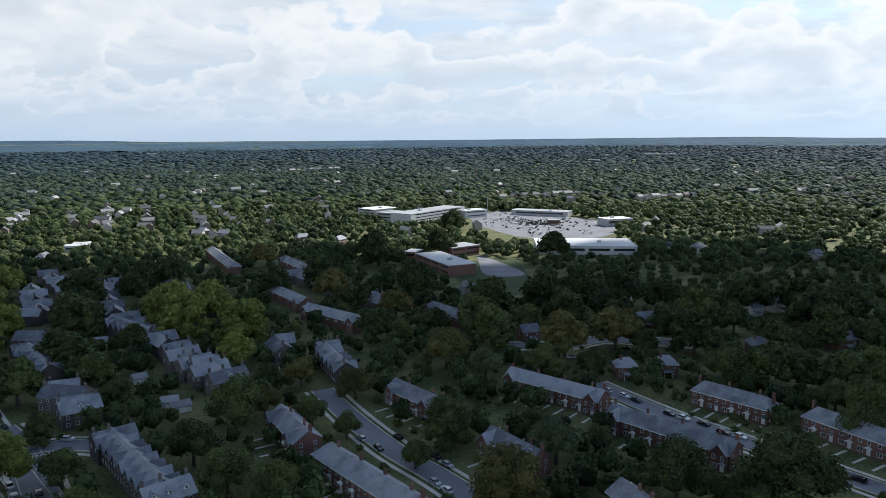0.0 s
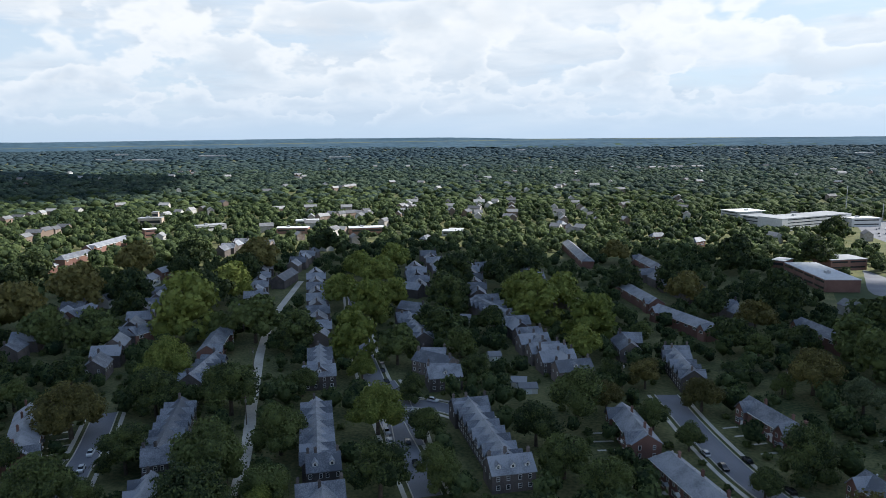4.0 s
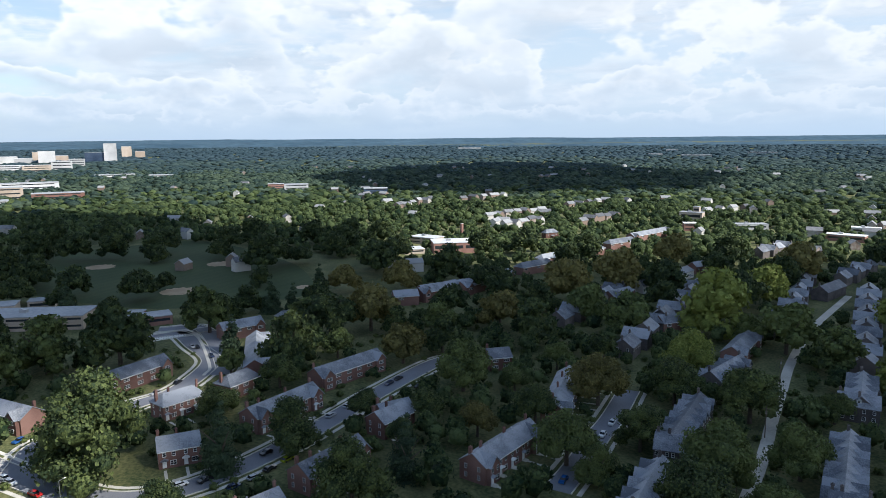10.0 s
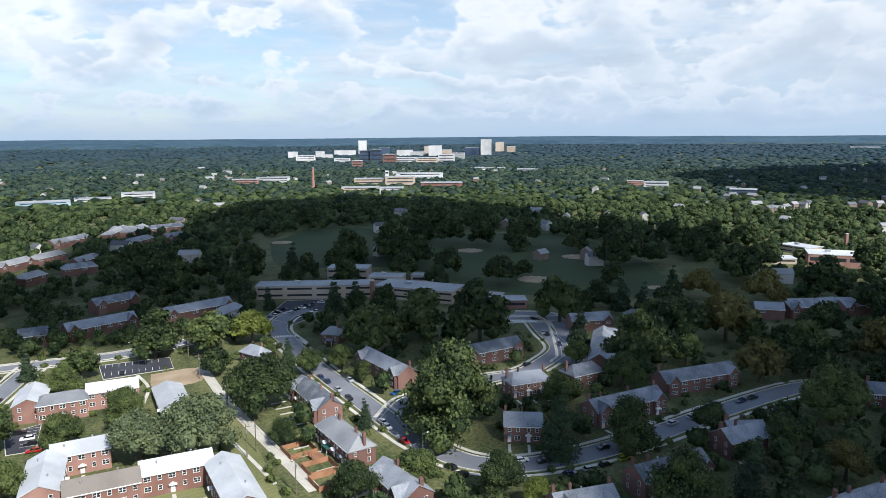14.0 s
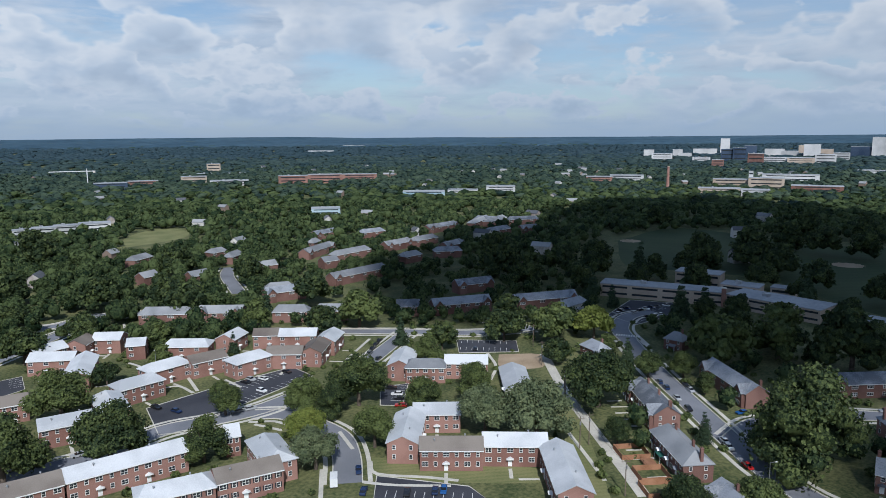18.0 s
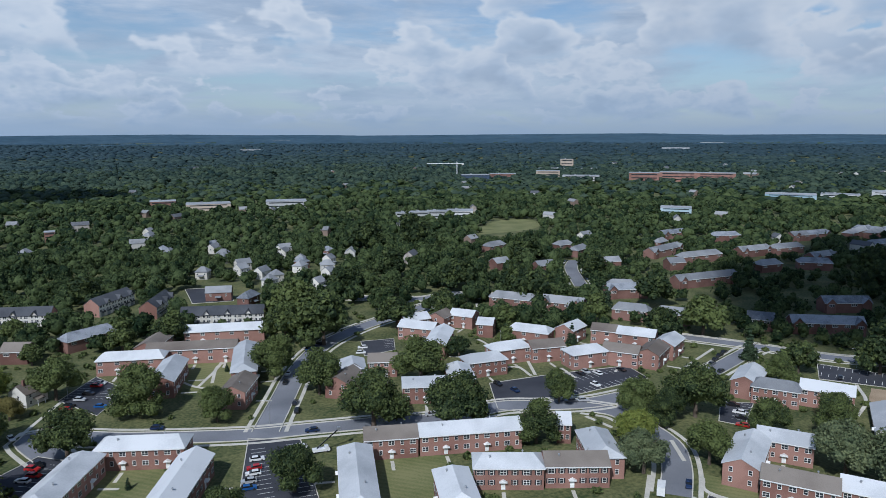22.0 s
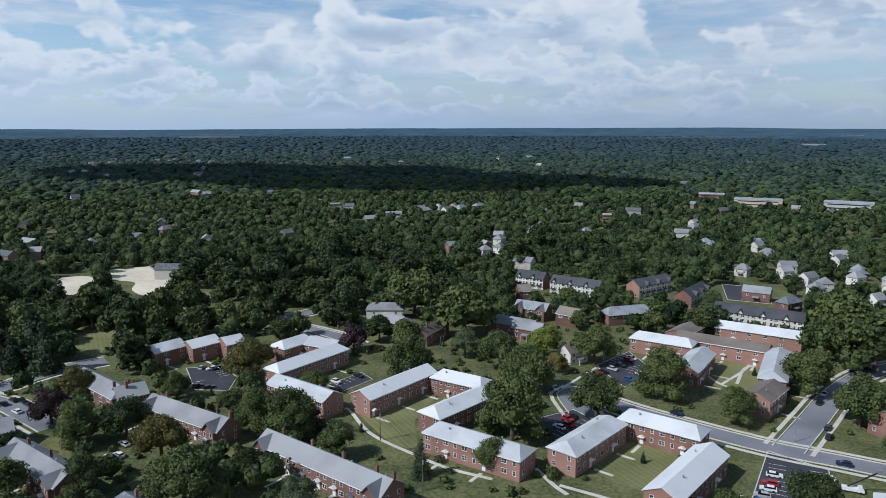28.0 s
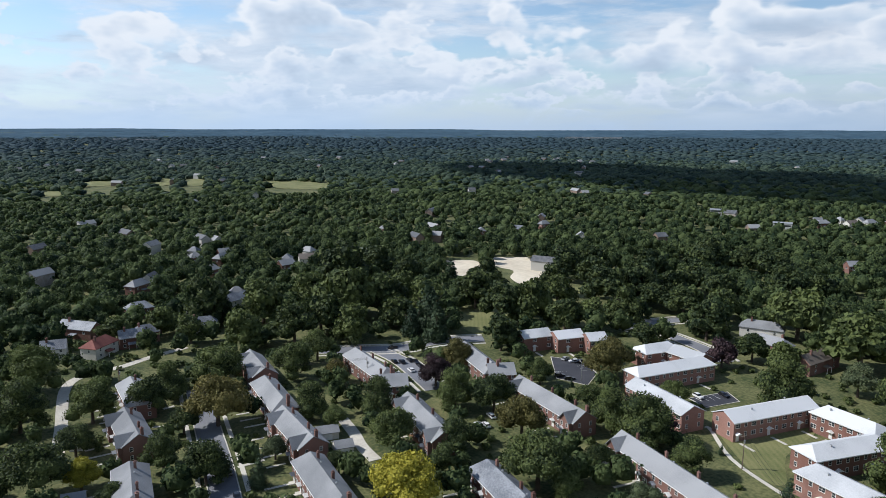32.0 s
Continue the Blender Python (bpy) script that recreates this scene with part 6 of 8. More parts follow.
material("house_paint", (0.20, 0.15, 0.12), (0.46, 0.45, 0.42), 0.8, 0.02, 0.5, 0.0, island=1.0)
material("house_roofs", (0.09, 0.095, 0.105), (0.27, 0.275, 0.28), 0.75, 0.02, 0.5, 0.0, island=1.0)
FAR_STREETS = [
    (-353, 738, -481, 1012, 7),
    (-310, 741, -430, 1016, 6),
    (-222, 683, -322, 909, 7),
    (-454, 721, -550, 933, 6),
    (-492, 694, -504, 743, 3),
    (-780, 1025, -771, 1084, 4),
    (-418, 1172, -425, 1265, 3),
    (-216, 758, -338, 1024, 6),
    (-406, 777, -484, 909, 3),
    (-423, 1791, -279, 1917, 10),
    (-134, 830, -203, 1145, 4),
    (-447, 553, -668, 824, 6),
    (-438, 570, -447, 622, 4),
    (175, 621, 223, 590, 6),
    (84, 1109, 229, 1160, 8),
    (291, 1071, 399, 1115, 8),
    (-532, 671, -513, 752, 6),
    (-394, 780, -414, 934, 5),
    (-688, 405, -724, 480, 5),
    (-694, 315, -722, 378, 5),
    (-928, 262, -1032, 351, 6),
    (-780, 333, -810, 428, 7),
    (-1123, 261, -1172, 332, 4),
    (-715, 593, -741, 696, 4),
    (-999, 380, -1027, 477, 5),
    (-843, 475, -905, 586, 5),
]
distant_houses([s for line in FAR_STREETS for s in house_line(*line)] + scattered(130, 430, 900, 21) + scattered(330, 900, 2000, 22), 23)

# ---- trees ----
def leaf_cloud(rng, centres, radii, per, size, squash=0.85):
    """Small tilted leaf clumps over the skins of several lobes."""
    pts, nor = [], []
    for c, r, k in zip(centres, radii, per):
        d = rng.normal(size=(k, 3))
        d /= np.linalg.norm(d, axis=1, keepdims=True)
        d[:, 2] = np.where(d[:, 2] < -0.35, -d[:, 2], d[:, 2])
        pts.append(c + d * r * (0.80 + 0.42 * rng.random((k, 1))) * np.array([1, 1, squash]))
        nor.append(d)
    p, n = np.concatenate(pts), np.concatenate(nor)
    n = n + rng.normal(scale=0.55, size=n.shape)
    n /= np.linalg.norm(n, axis=1, keepdims=True)
    a = np.cross(n, rng.normal(size=n.shape))
    a /= np.linalg.norm(a, axis=1, keepdims=True)
    b = np.cross(n, a)
    s = size * (0.6 + 0.8 * rng.random((len(p), 1)))
    bend = n * s * 0.35
    v = np.stack([p - a * s - b * s * 0.7 - bend, p + a * s * 0.8 - b * s, p + a * s + b * s * 0.8 - bend, p - a * s * 0.7 + b * s], 1).reshape(-1, 3)
    f = np.arange(len(v)).reshape(-1, 4)
    return v, f


def ball(subdiv):
    bm = bmesh.new()
    bmesh.ops.create_icosphere(bm, subdivisions=subdiv, radius=1.0)
    v = np.array([q.co[:] for q in bm.verts])
    f = np.array([[q.index for q in p.verts] for p in bm.faces])
    bm.free()
    return v, f


BALL1, BALL2 = ball(1), ball(2)


def crown_parts(rng, shape):
    """Lobe centres and radii of a crown one unit in radius whose middle is the origin."""
    if shape == "conifer":
        z = np.linspace(-1.5, 1.6, 9)
        c = np.stack([rng.normal(scale=0.08, size=9), rng.normal(scale=0.08, size=9), z], -1)
        return c, np.linspace(0.85, 0.16, 9)
    n = rng.integers(20, 28)
    d = rng.normal(size=(n, 3))
    d /= np.linalg.norm(d, axis=1, keepdims=True)
    d[:, 2] = np.abs(d[:, 2]) * 1.45 - 0.74
    tall = 1.15 if shape == "tall" else 0.85
    c = d * np.array([0.68, 0.68, 0.76 * tall]) * (0.72 + 0.42 * rng.random((n, 1)))
    return np.vstack([c, [[0, 0, -0.05]]]), np.append(0.22 + 0.16 * rng.random(n), 0.62)


CROWN_SHAPES = {}


def crown_mesh(name, seed, kind, leaves, size):
    rng = np.random.default_rng(seed)
    shape = "conifer" if kind == "conifer" else ("tall" if kind in ("light", "green") and seed % 2 else "round")
    c, r = crown_parts(rng, shape)
    per = np.maximum(8, (leaves * r ** 2 / (r ** 2).sum())).astype(int)
    v, f = leaf_cloud(rng, c, r, per, size, 0.6 if shape == "conifer" else 0.85)
    vs, fs, n = [v], [np.concatenate([f[:, [0, 1, 2]], f[:, [0, 2, 3]]])], len(v)
    bv, bf = BALL1
    for q, s in zip(c, r):
        w = bv * s * 0.8 * (0.85 + 0.3 * rng.random((len(bv), 1))) * np.array([1, 1, 0.55 if shape == "conifer" else 0.85])
        vs.append(w + q)
        fs.append(bf + n)
        n += len(w)
    CROWN_SHAPES.setdefault((kind, leaves), []).append((np.concatenate(vs), np.concatenate(fs)))
    return mesh_np(name, np.concatenate(vs), np.concatenate(fs), "leaf_" + kind)


def trunk_mesh(seed):
    rng = random.Random(seed)
    s = Solid().tube(0, 0, -0.3, 4.5, 0.42, 0.26, 9)
    bm = bmesh.new()
    for v in s.v:
        bm.verts.new(v)
    bm.verts.ensure_lookup_table()
    for f in s.f:
        bm.faces.new([bm.verts[i] for i in f])
    for i in range(5):
        a, t = i * 1.26 + rng.random(), 0.5 + 0.35 * rng.random()
        m = pose(0, 0, 3.2 + 0.3 * i, math.degrees(t), 0, math.degrees(a))
        bmesh.ops.create_cone(bm, cap_ends=True, segments=6, radius1=0.16, radius2=0.05, depth=5.0, matrix=m @ Matrix.Translation((0, 0, 2.4)))
    me = bpy.data.meshes.new("trunk")
    bm.to_mesh(me)
    bm.free()
    me.materials.append(MATS["bark"])
    return me


TRUNKS = [trunk_mesh(i) for i in range(3)]
CROWNS = {(k, far): [crown_mesh("crown", 31 * i + 7 + len(k), k, 1500 if far else (6000 if k != "conifer" else 3000), (0.054 if far else 0.025) * (1.0 if k != "conifer" else 1.3))
                     for i in range(7 if k == "green" else 3)] for k in LEAF for far in (False, True)}
TREE_LABEL = dict(green="full dark green broadleaf tree", light="tall yellow-green broadleaf tree", olive="olive green tree with browning leaves", yellow="golden yellow-green rounded tree",
                  purple="dark purple-leaved tree", willow="grey-green feathery willow-like tree", conifer="dark green pointed conifer")
PLANTED = []
TREE_RNG = random.Random(3)


FAR_TREES = {}


def tree(x, y, r, kind):
    PLANTED.append((x, y, r))
    if math.hypot(x, y) > 397:
        FAR_TREES.setdefault(kind, []).append((x, y, r))
        return
    ob = thing("tree", x, y, TREE_RNG.uniform(0, 360), lift_at(x, y))
    tagged(ob, TREE_LABEL[kind] + " among the houses", "tree", "street and garden trees")
    mid = 1.5 * r if kind == "conifer" else 0.9 * r + 0.9
    k = mid / 5.5
    t = place("trunk", TREE_RNG.choice(TRUNKS), ob)
    t.scale = (k, k, k)
    c = place("crown", TREE_RNG.choice(CROWNS[kind, math.hypot(x, y) > 300]), ob)
    c.location, c.scale = (0, 0, mid), (r * 1.08, r * 1.08, r * TREE_RNG.uniform(0.98, 1.15))


tree(131.6, -111.1, 9.5, "yellow")
tree(85.8, -152.5, 5.9, "willow")
tree(-123.9, 126.4, 5.3, "light")
tree(16.9, 176.5, 10.5, "olive")
tree(-21.8, -176.1, 6.1, "green")
tree(-135.4, 115.7, 11.3, "green")
tree(105.3, -145.3, 4.6, "green")
tree(-179.9, -2.0, 4.6, "light")
tree(-176.8, 36.2, 10.5, "green")
tree(-183.5, -12.2, 7.0, "green")
tree(-176.6, -52.1, 6.8, "green")
tree(115.2, -145.4, 10.3, "green")
tree(-46.8, 179.8, 7.8, "green")
tree(-128.4, 134.4, 7.9, "green")
tree(-104.1, 154.4, 9.4, "green")
tree(-91.4, 164.7, 7.0, "green")
tree(-186.1, -37.0, 7.2, "green")
tree(138.2, -130.4, 4.8, "green")
tree(-42.2, -186.0, 8.0, "green")
tree(61.5, -180.6, 3.4, "conifer")
tree(76.7, 175.3, 6.0, "green")
tree(169.6, -89.5, 3.0, "conifer")
tree(184.2, -55.4, 4.4, "green")
tree(63.7, 181.7, 10.0, "green")
tree(160.2, -109.8, 4.0, "green")
tree(89.9, 172.6, 13.9, "green")
tree(42.9, -190.7, 5.6, "green")
tree(-165.2, 105.5, 6.4, "green")
tree(-188.2, 55.0, 5.9, "conifer")
tree(180.3, -78.7, 6.8, "green")
tree(-62.0, 188.4, 8.4, "green")
tree(-149.7, 133.8, 11.4, "green")
tree(110.7, -168.5, 4.3, "green")
tree(-9.0, 202.6, 5.1, "green")
tree(145.5, -143.4, 6.9, "green")
tree(-137.9, -151.4, 7.8, "willow")
tree(89.6, -184.3, 6.0, "green")
tree(-179.4, 103.5, 10.0, "green")
tree(181.1, -101.2, 4.1, "willow")
tree(201.0, -52.2, 5.4, "yellow")
tree(34.2, 205.1, 8.7, "willow")
tree(205.1, -41.2, 9.8, "green")
tree(162.5, -132.2, 7.8, "green")
tree(197.7, -73.7, 6.2, "green")
tree(-212.2, 4.0, 6.7, "conifer")
tree(40.9, -211.8, 11.4, "green")
tree(-159.8, -147.2, 7.7, "green")
tree(139.5, -167.0, 8.3, "olive")
tree(-209.5, 59.5, 5.5, "green")
tree(-120.6, -182.7, 7.8, "green")
tree(-147.1, 162.3, 9.2, "green")
tree(0.5, 219.4, 8.3, "green")
tree(-77.4, 205.4, 8.3, "green")
tree(29.0, 218.4, 6.4, "green")
tree(-219.3, 26.1, 9.2, "green")
tree(49.5, 215.3, 4.5, "green")
tree(109.9, -191.8, 9.2, "green")
tree(-110.9, 191.6, 6.8, "green")
tree(-179.8, 130.3, 8.2, "green")
tree(-148.6, -167.4, 7.1, "light")
tree(-221.7, -31.2, 16.3, "green")
tree(-196.3, -108.2, 11.8, "willow")
tree(-208.5, -85.1, 4.9, "green")
tree(186.5, -126.5, 4.6, "green")
tree(-208.4, 86.1, 6.9, "olive")
tree(-32.8, 224.3, 5.1, "green")
tree(-190.1, -124.4, 9.9, "willow")
tree(122.2, -192.4, 7.6, "green")
tree(108.9, -201.1, 4.9, "purple")
tree(-128.2, 189.5, 10.0, "light")
tree(-102.9, -204.9, 11.7, "green")
tree(224.1, -57.5, 6.0, "green")
tree(-77.9, -218.9, 11.9, "green")
tree(-225.2, -62.5, 3.3, "conifer")
tree(217.2, -88.4, 5.2, "green")
tree(186.5, -144.8, 6.8, "green")
tree(16.3, -235.9, 9.3, "green")
tree(-224.8, 74.1, 7.0, "green")
tree(-210.7, 108.8, 8.4, "green")
tree(201.1, -126.8, 6.6, "green")
tree(215.9, -99.7, 10.8, "olive")
tree(160.4, -176.5, 8.0, "green")
tree(171.2, -167.6, 8.0, "green")
tree(-46.4, 235.7, 5.9, "green")
tree(-234.7, 54.1, 6.8, "green")
tree(-71.8, 230.9, 11.1, "green")
tree(137.4, -201.1, 6.1, "green")
tree(-169.8, -176.0, 6.1, "green")
tree(-193.0, -153.6, 7.1, "green")
tree(-29.8, -246.4, 7.1, "green")
tree(-166.9, -188.1, 7.9, "green")
tree(-183.0, -176.2, 11.0, "green")
tree(-65.4, 245.6, 6.3, "olive")
tree(-255.0, 4.7, 7.4, "green")
tree(-147.7, -208.8, 6.9, "green")
tree(-234.1, -103.4, 12.9, "green")
tree(246.4, -69.4, 8.6, "green")
tree(241.2, -86.2, 7.9, "green")
tree(-212.9, -143.8, 7.2, "green")
tree(-185.3, 179.2, 11.8, "green")
tree(119.9, -228.7, 5.5, "green")
tree(-133.4, 221.4, 5.3, "green")
tree(-218.4, 138.9, 11.4, "olive")
tree(44.4, -255.5, 10.5, "green")
tree(254.9, -49.6, 9.2, "green")
tree(138.5, 219.8, 10.1, "green")
tree(-34.4, 260.5, 7.4, "olive")
tree(193.4, -178.9, 7.1, "purple")
tree(-6.0, -265.4, 9.9, "green")
tree(-69.5, -256.7, 9.6, "green")
tree(-208.7, 165.5, 9.8, "green")
tree(-221.6, -150.5, 6.6, "green")
tree(166.7, -210.1, 5.6, "green")
tree(-242.0, 115.7, 6.2, "green")
tree(-250.6, 97.2, 12.0, "green")
tree(251.1, -97.8, 6.9, "green")
tree(-174.4, 206.1, 6.7, "green")
tree(91.6, -254.1, 10.3, "green")
tree(223.7, -152.7, 4.9, "olive")
tree(-109.2, -249.4, 11.4, "green")
tree(145.4, 230.4, 6.8, "olive")
tree(131.9, 241.3, 5.0, "green")
tree(236.9, -141.8, 8.7, "green")
tree(250.5, -116.8, 10.4, "green")
tree(-120.1, 249.4, 6.6, "green")
tree(101.3, 259.6, 5.4, "green")
tree(45.6, 276.4, 5.7, "green")
tree(58.4, -274.2, 10.0, "green")
tree(-57.9, 274.6, 6.9, "olive")
tree(140.7, 243.0, 7.1, "green")
tree(-270.7, -75.5, 4.5, "green")
tree(152.3, -236.7, 9.3, "olive")
tree(-280.4, 29.5, 8.1, "green")
tree(-71.5, 272.7, 5.8, "green")
tree(36.1, -279.7, 4.6, "olive")
tree(17.2, 282.7, 7.6, "willow")
tree(201.5, -199.3, 7.0, "olive")
tree(-164.2, 232.1, 5.9, "light")
tree(40.9, 284.3, 8.2, "green")
tree(-58.1, -284.0, 10.1, "green")
tree(61.9, 283.4, 7.0, "green")
tree(-9.5, 291.5, 4.6, "green")
tree(-276.0, -100.2, 6.4, "green")
tree(22.2, -294.6, 9.7, "green")
tree(114.3, 273.7, 10.2, "green")
tree(0.9, 297.0, 11.0, "olive")
tree(290.3, -63.3, 10.6, "green")
tree(-234.4, -182.8, 7.2, "green")
tree(-260.2, 144.5, 7.0, "green")
tree(77.1, -287.6, 7.0, "willow")
tree(-284.6, -88.7, 6.0, "green")
tree(43.8, -295.9, 8.4, "light")
tree(251.3, -162.6, 7.1, "green")
tree(-231.8, 190.4, 11.0, "light")
tree(-161.7, 255.7, 9.8, "green")
tree(130.0, 273.4, 10.2, "green")
tree(-292.4, 84.9, 10.8, "olive")
tree(141.7, 269.5, 8.9, "green")
tree(-270.6, -139.8, 6.8, "green")
tree(-305.1, 11.9, 6.3, "green")
tree(-304.1, 36.8, 12.5, "green")
tree(-138.9, -274.5, 5.6, "green")
tree(-286.8, -113.7, 3.6, "conifer")
tree(206.0, -230.7, 8.9, "green")
tree(157.7, 266.1, 8.8, "green")
tree(127.3, -282.0, 6.8, "purple")
tree(-260.8, 168.1, 7.4, "green")
tree(-141.7, 276.8, 7.4, "green")
tree(-90.5, 299.2, 9.0, "light")
tree(-183.0, 253.9, 11.5, "light")
tree(12.1, 314.3, 4.8, "green")
tree(-310.4, 59.1, 7.6, "green")
tree(107.4, -297.3, 7.1, "green")
tree(55.0, 312.0, 11.6, "olive")
tree(-300.2, 106.3, 9.3, "green")
tree(-254.9, -191.1, 7.7, "green")
tree(259.4, -187.2, 10.2, "green")
tree(285.5, -145.1, 9.7, "green")
tree(-294.7, -126.7, 4.9, "green")
tree(171.1, 271.8, 7.9, "green")
tree(-311.2, -81.9, 14.2, "green")
tree(-164.7, -276.7, 5.3, "green")
tree(121.7, -298.6, 7.1, "green")
tree(236.4, -219.4, 6.6, "conifer")
tree(277.7, -167.4, 11.3, "green")
tree(163.8, -280.9, 6.6, "green")
tree(-212.4, 251.0, 10.8, "green")
tree(85.5, -317.9, 15.3, "green")
tree(-252.1, -213.5, 4.0, "conifer")
tree(-89.1, -318.3, 13.7, "green")
tree(22.8, 329.8, 10.8, "green")
tree(250.5, -216.1, 5.4, "conifer")
tree(92.7, 317.6, 6.5, "green")
tree(113.6, 310.9, 11.5, "green")
tree(-195.7, -268.0, 3.0, "conifer")
tree(-330.2, -33.3, 16.3, "green")
tree(-158.3, 291.7, 10.6, "green")
tree(-21.5, 332.4, 6.5, "green")
tree(81.1, 324.6, 12.0, "olive")
tree(-284.8, -175.8, 9.6, "green")
tree(-296.9, -156.1, 11.2, "green")
tree(-299.2, 153.1, 11.7, "green")
tree(-336.9, 14.5, 5.5, "conifer")
tree(311.0, -132.6, 7.4, "green")
tree(282.8, -185.4, 11.9, "green")
tree(-73.4, -330.2, 11.2, "green")
tree(-333.3, -62.6, 13.8, "green")
tree(-95.6, 325.5, 13.2, "light")
tree(251.5, -228.0, 8.3, "conifer")
tree(-73.8, 335.2, 6.3, "green")
tree(-34.2, 343.6, 9.6, "green")
tree(-314.8, -142.6, 9.9, "light")
tree(111.2, 327.4, 10.7, "green")
tree(-171.2, 300.9, 8.3, "green")
tree(206.4, -278.3, 10.0, "green")
tree(34.0, -345.1, 5.6, "green")
tree(268.1, -220.5, 9.8, "green")
tree(149.8, -313.3, 9.9, "green")
tree(332.0, -105.6, 7.8, "green")
tree(-238.7, -254.1, 10.0, "green")
tree(-4.7, 348.7, 8.1, "green")
tree(15.5, 349.1, 11.4, "green")
tree(-242.2, 252.9, 14.3, "green")
tree(-22.7, -349.5, 8.7, "green")
tree(-344.7, 62.4, 14.0, "green")
tree(-2.3, -350.4, 8.0, "green")
tree(-299.3, -182.6, 10.0, "green")
tree(-145.0, 320.1, 8.2, "green")
tree(-180.0, -301.9, 7.1, "green")
tree(200.3, -289.3, 8.6, "green")
tree(-339.1, 95.0, 7.4, "green")
tree(152.7, 317.6, 9.2, "green")
tree(-333.9, 116.9, 9.0, "green")
tree(-130.8, -329.1, 10.4, "green")
tree(330.8, -126.6, 7.6, "green")
tree(-293.0, 201.4, 12.8, "green")
tree(41.7, 353.1, 8.7, "green")
tree(290.4, -207.1, 17.0, "green")
tree(226.7, -276.1, 11.7, "green")
tree(238.0, -266.7, 11.7, "green")
tree(-259.5, 247.6, 7.3, "green")
tree(-328.1, 148.2, 11.5, "olive")
tree(-350.1, 84.6, 14.2, "olive")
tree(-26.3, -361.8, 7.4, "green")
tree(318.2, -174.2, 12.4, "green")
tree(-262.8, -251.1, 11.7, "green")
tree(63.0, 359.5, 11.8, "green")
tree(193.2, -310.2, 10.4, "green")
tree(272.2, -244.9, 10.3, "green")
tree(-158.5, -330.2, 7.5, "green")
tree(-129.2, 343.9, 13.5, "light")
tree(121.2, -347.4, 15.2, "green")
tree(288.5, -229.4, 13.5, "green")
tree(113.6, 351.5, 8.7, "green")
tree(336.8, -152.6, 12.3, "green")
tree(-210.3, 304.2, 12.7, "light")
tree(-366.3, 52.8, 8.9, "green")
tree(-86.0, -360.4, 15.0, "green")
tree(-229.4, -293.1, 8.4, "green")
tree(-280.3, 246.9, 17.0, "light")
tree(183.6, 326.6, 10.7, "green")
tree(146.0, 346.3, 9.9, "green")
tree(-376.4, 5.3, 13.8, "green")
tree(-366.0, -88.3, 7.5, "green")
tree(199.0, 320.5, 7.9, "green")
tree(-162.6, -342.0, 8.3, "green")
tree(24.5, 378.5, 13.9, "green")
tree(-26.6, 379.5, 10.4, "olive")
tree(89.1, 370.2, 12.1, "green")
tree(-358.2, 131.1, 11.1, "green")
tree(-326.7, 199.9, 12.0, "green")
tree(266.0, -275.8, 11.2, "green")
tree(132.1, 363.5, 11.9, "green")
tree(326.4, -207.8, 12.0, "green")
tree(178.3, -344.4, 9.3, "green")
tree(44.2, -386.6, 7.0, "green")
tree(-143.7, 362.2, 13.3, "light")
tree(-389.9, 18.2, 7.0, "green")
tree(-346.8, 181.6, 10.5, "green")
tree(301.8, -250.8, 11.0, "green")
tree(162.8, -357.2, 9.5, "green")
tree(238.4, -313.7, 10.6, "green")
tree(-186.3, 347.2, 12.8, "green")
tree(114.9, -379.9, 7.6, "green")
tree(218.8, -331.9, 13.5, "green")
tree(196.7, -345.5, 9.6, "green")
tree(-382.3, -109.5, 6.9, "green")
tree(77.8, 390.9, 13.5, "green")
tree(-249.7, -311.0, 5.7, "conifer")
tree(183.2, -354.5, 8.3, "green")
tree(188.5, 351.9, 13.0, "green")
tree(56.1, 395.3, 12.9, "green")
tree(-380.4, -121.6, 7.1, "conifer")
tree(-391.0, -95.8, 8.0, "green")
tree(-399.6, 51.1, 6.5, "conifer")
tree(-217.7, 340.3, 9.8, "light")
tree(-129.8, 383.0, 13.2, "light")
tree(-51.5, 402.2, 9.6, "green")
tree(-219.6, -341.4, 12.1, "green")
tree(-391.4, -112.0, 6.4, "conifer")
tree(211.0, -351.0, 11.6, "green")
tree(-408.1, 40.6, 7.5, "conifer")
tree(-153.8, 380.9, 11.7, "light")
tree(278.3, -303.8, 9.0, "green")
tree(-408.2, 66.4, 9.3, "green")
tree(-412.7, 27.6, 8.4, "green")
tree(-381.1, -161.8, 4.7, "conifer")
tree(-360.6, 204.9, 16.1, "olive")
tree(208.9, 358.3, 13.5, "green")
tree(-248.9, 333.3, 11.8, "light")
tree(-281.1, -306.8, 11.9, "green")
tree(-331.5, 252.2, 10.0, "green")
tree(103.9, 406.4, 13.5, "green")
tree(255.6, -332.7, 10.3, "green")
tree(-15.5, 419.8, 11.9, "green")
tree(128.7, 400.1, 11.4, "green")
tree(-383.1, 174.1, 11.1, "green")
tree(-194.9, 374.2, 10.0, "green")
tree(-384.4, -175.9, 6.4, "conifer")
tree(-152.8, -394.8, 8.2, "green")
tree(172.0, 388.2, 13.5, "green")
tree(213.6, -367.7, 10.3, "conifer")
tree(178.7, -387.0, 10.6, "green")
tree(-313.6, 290.4, 13.5, "green")
tree(292.2, -312.0, 10.4, "green")
tree(-222.4, -365.1, 10.3, "green")
tree(-428.3, -46.4, 7.0, "green")
tree(352.5, -248.3, 17.0, "green")
tree(204.2, -380.3, 10.5, "green")
tree(-68.4, 427.0, 12.0, "olive")
tree(-429.1, 72.0, 6.9, "green")
tree(-130.8, -415.6, 11.5, "green")
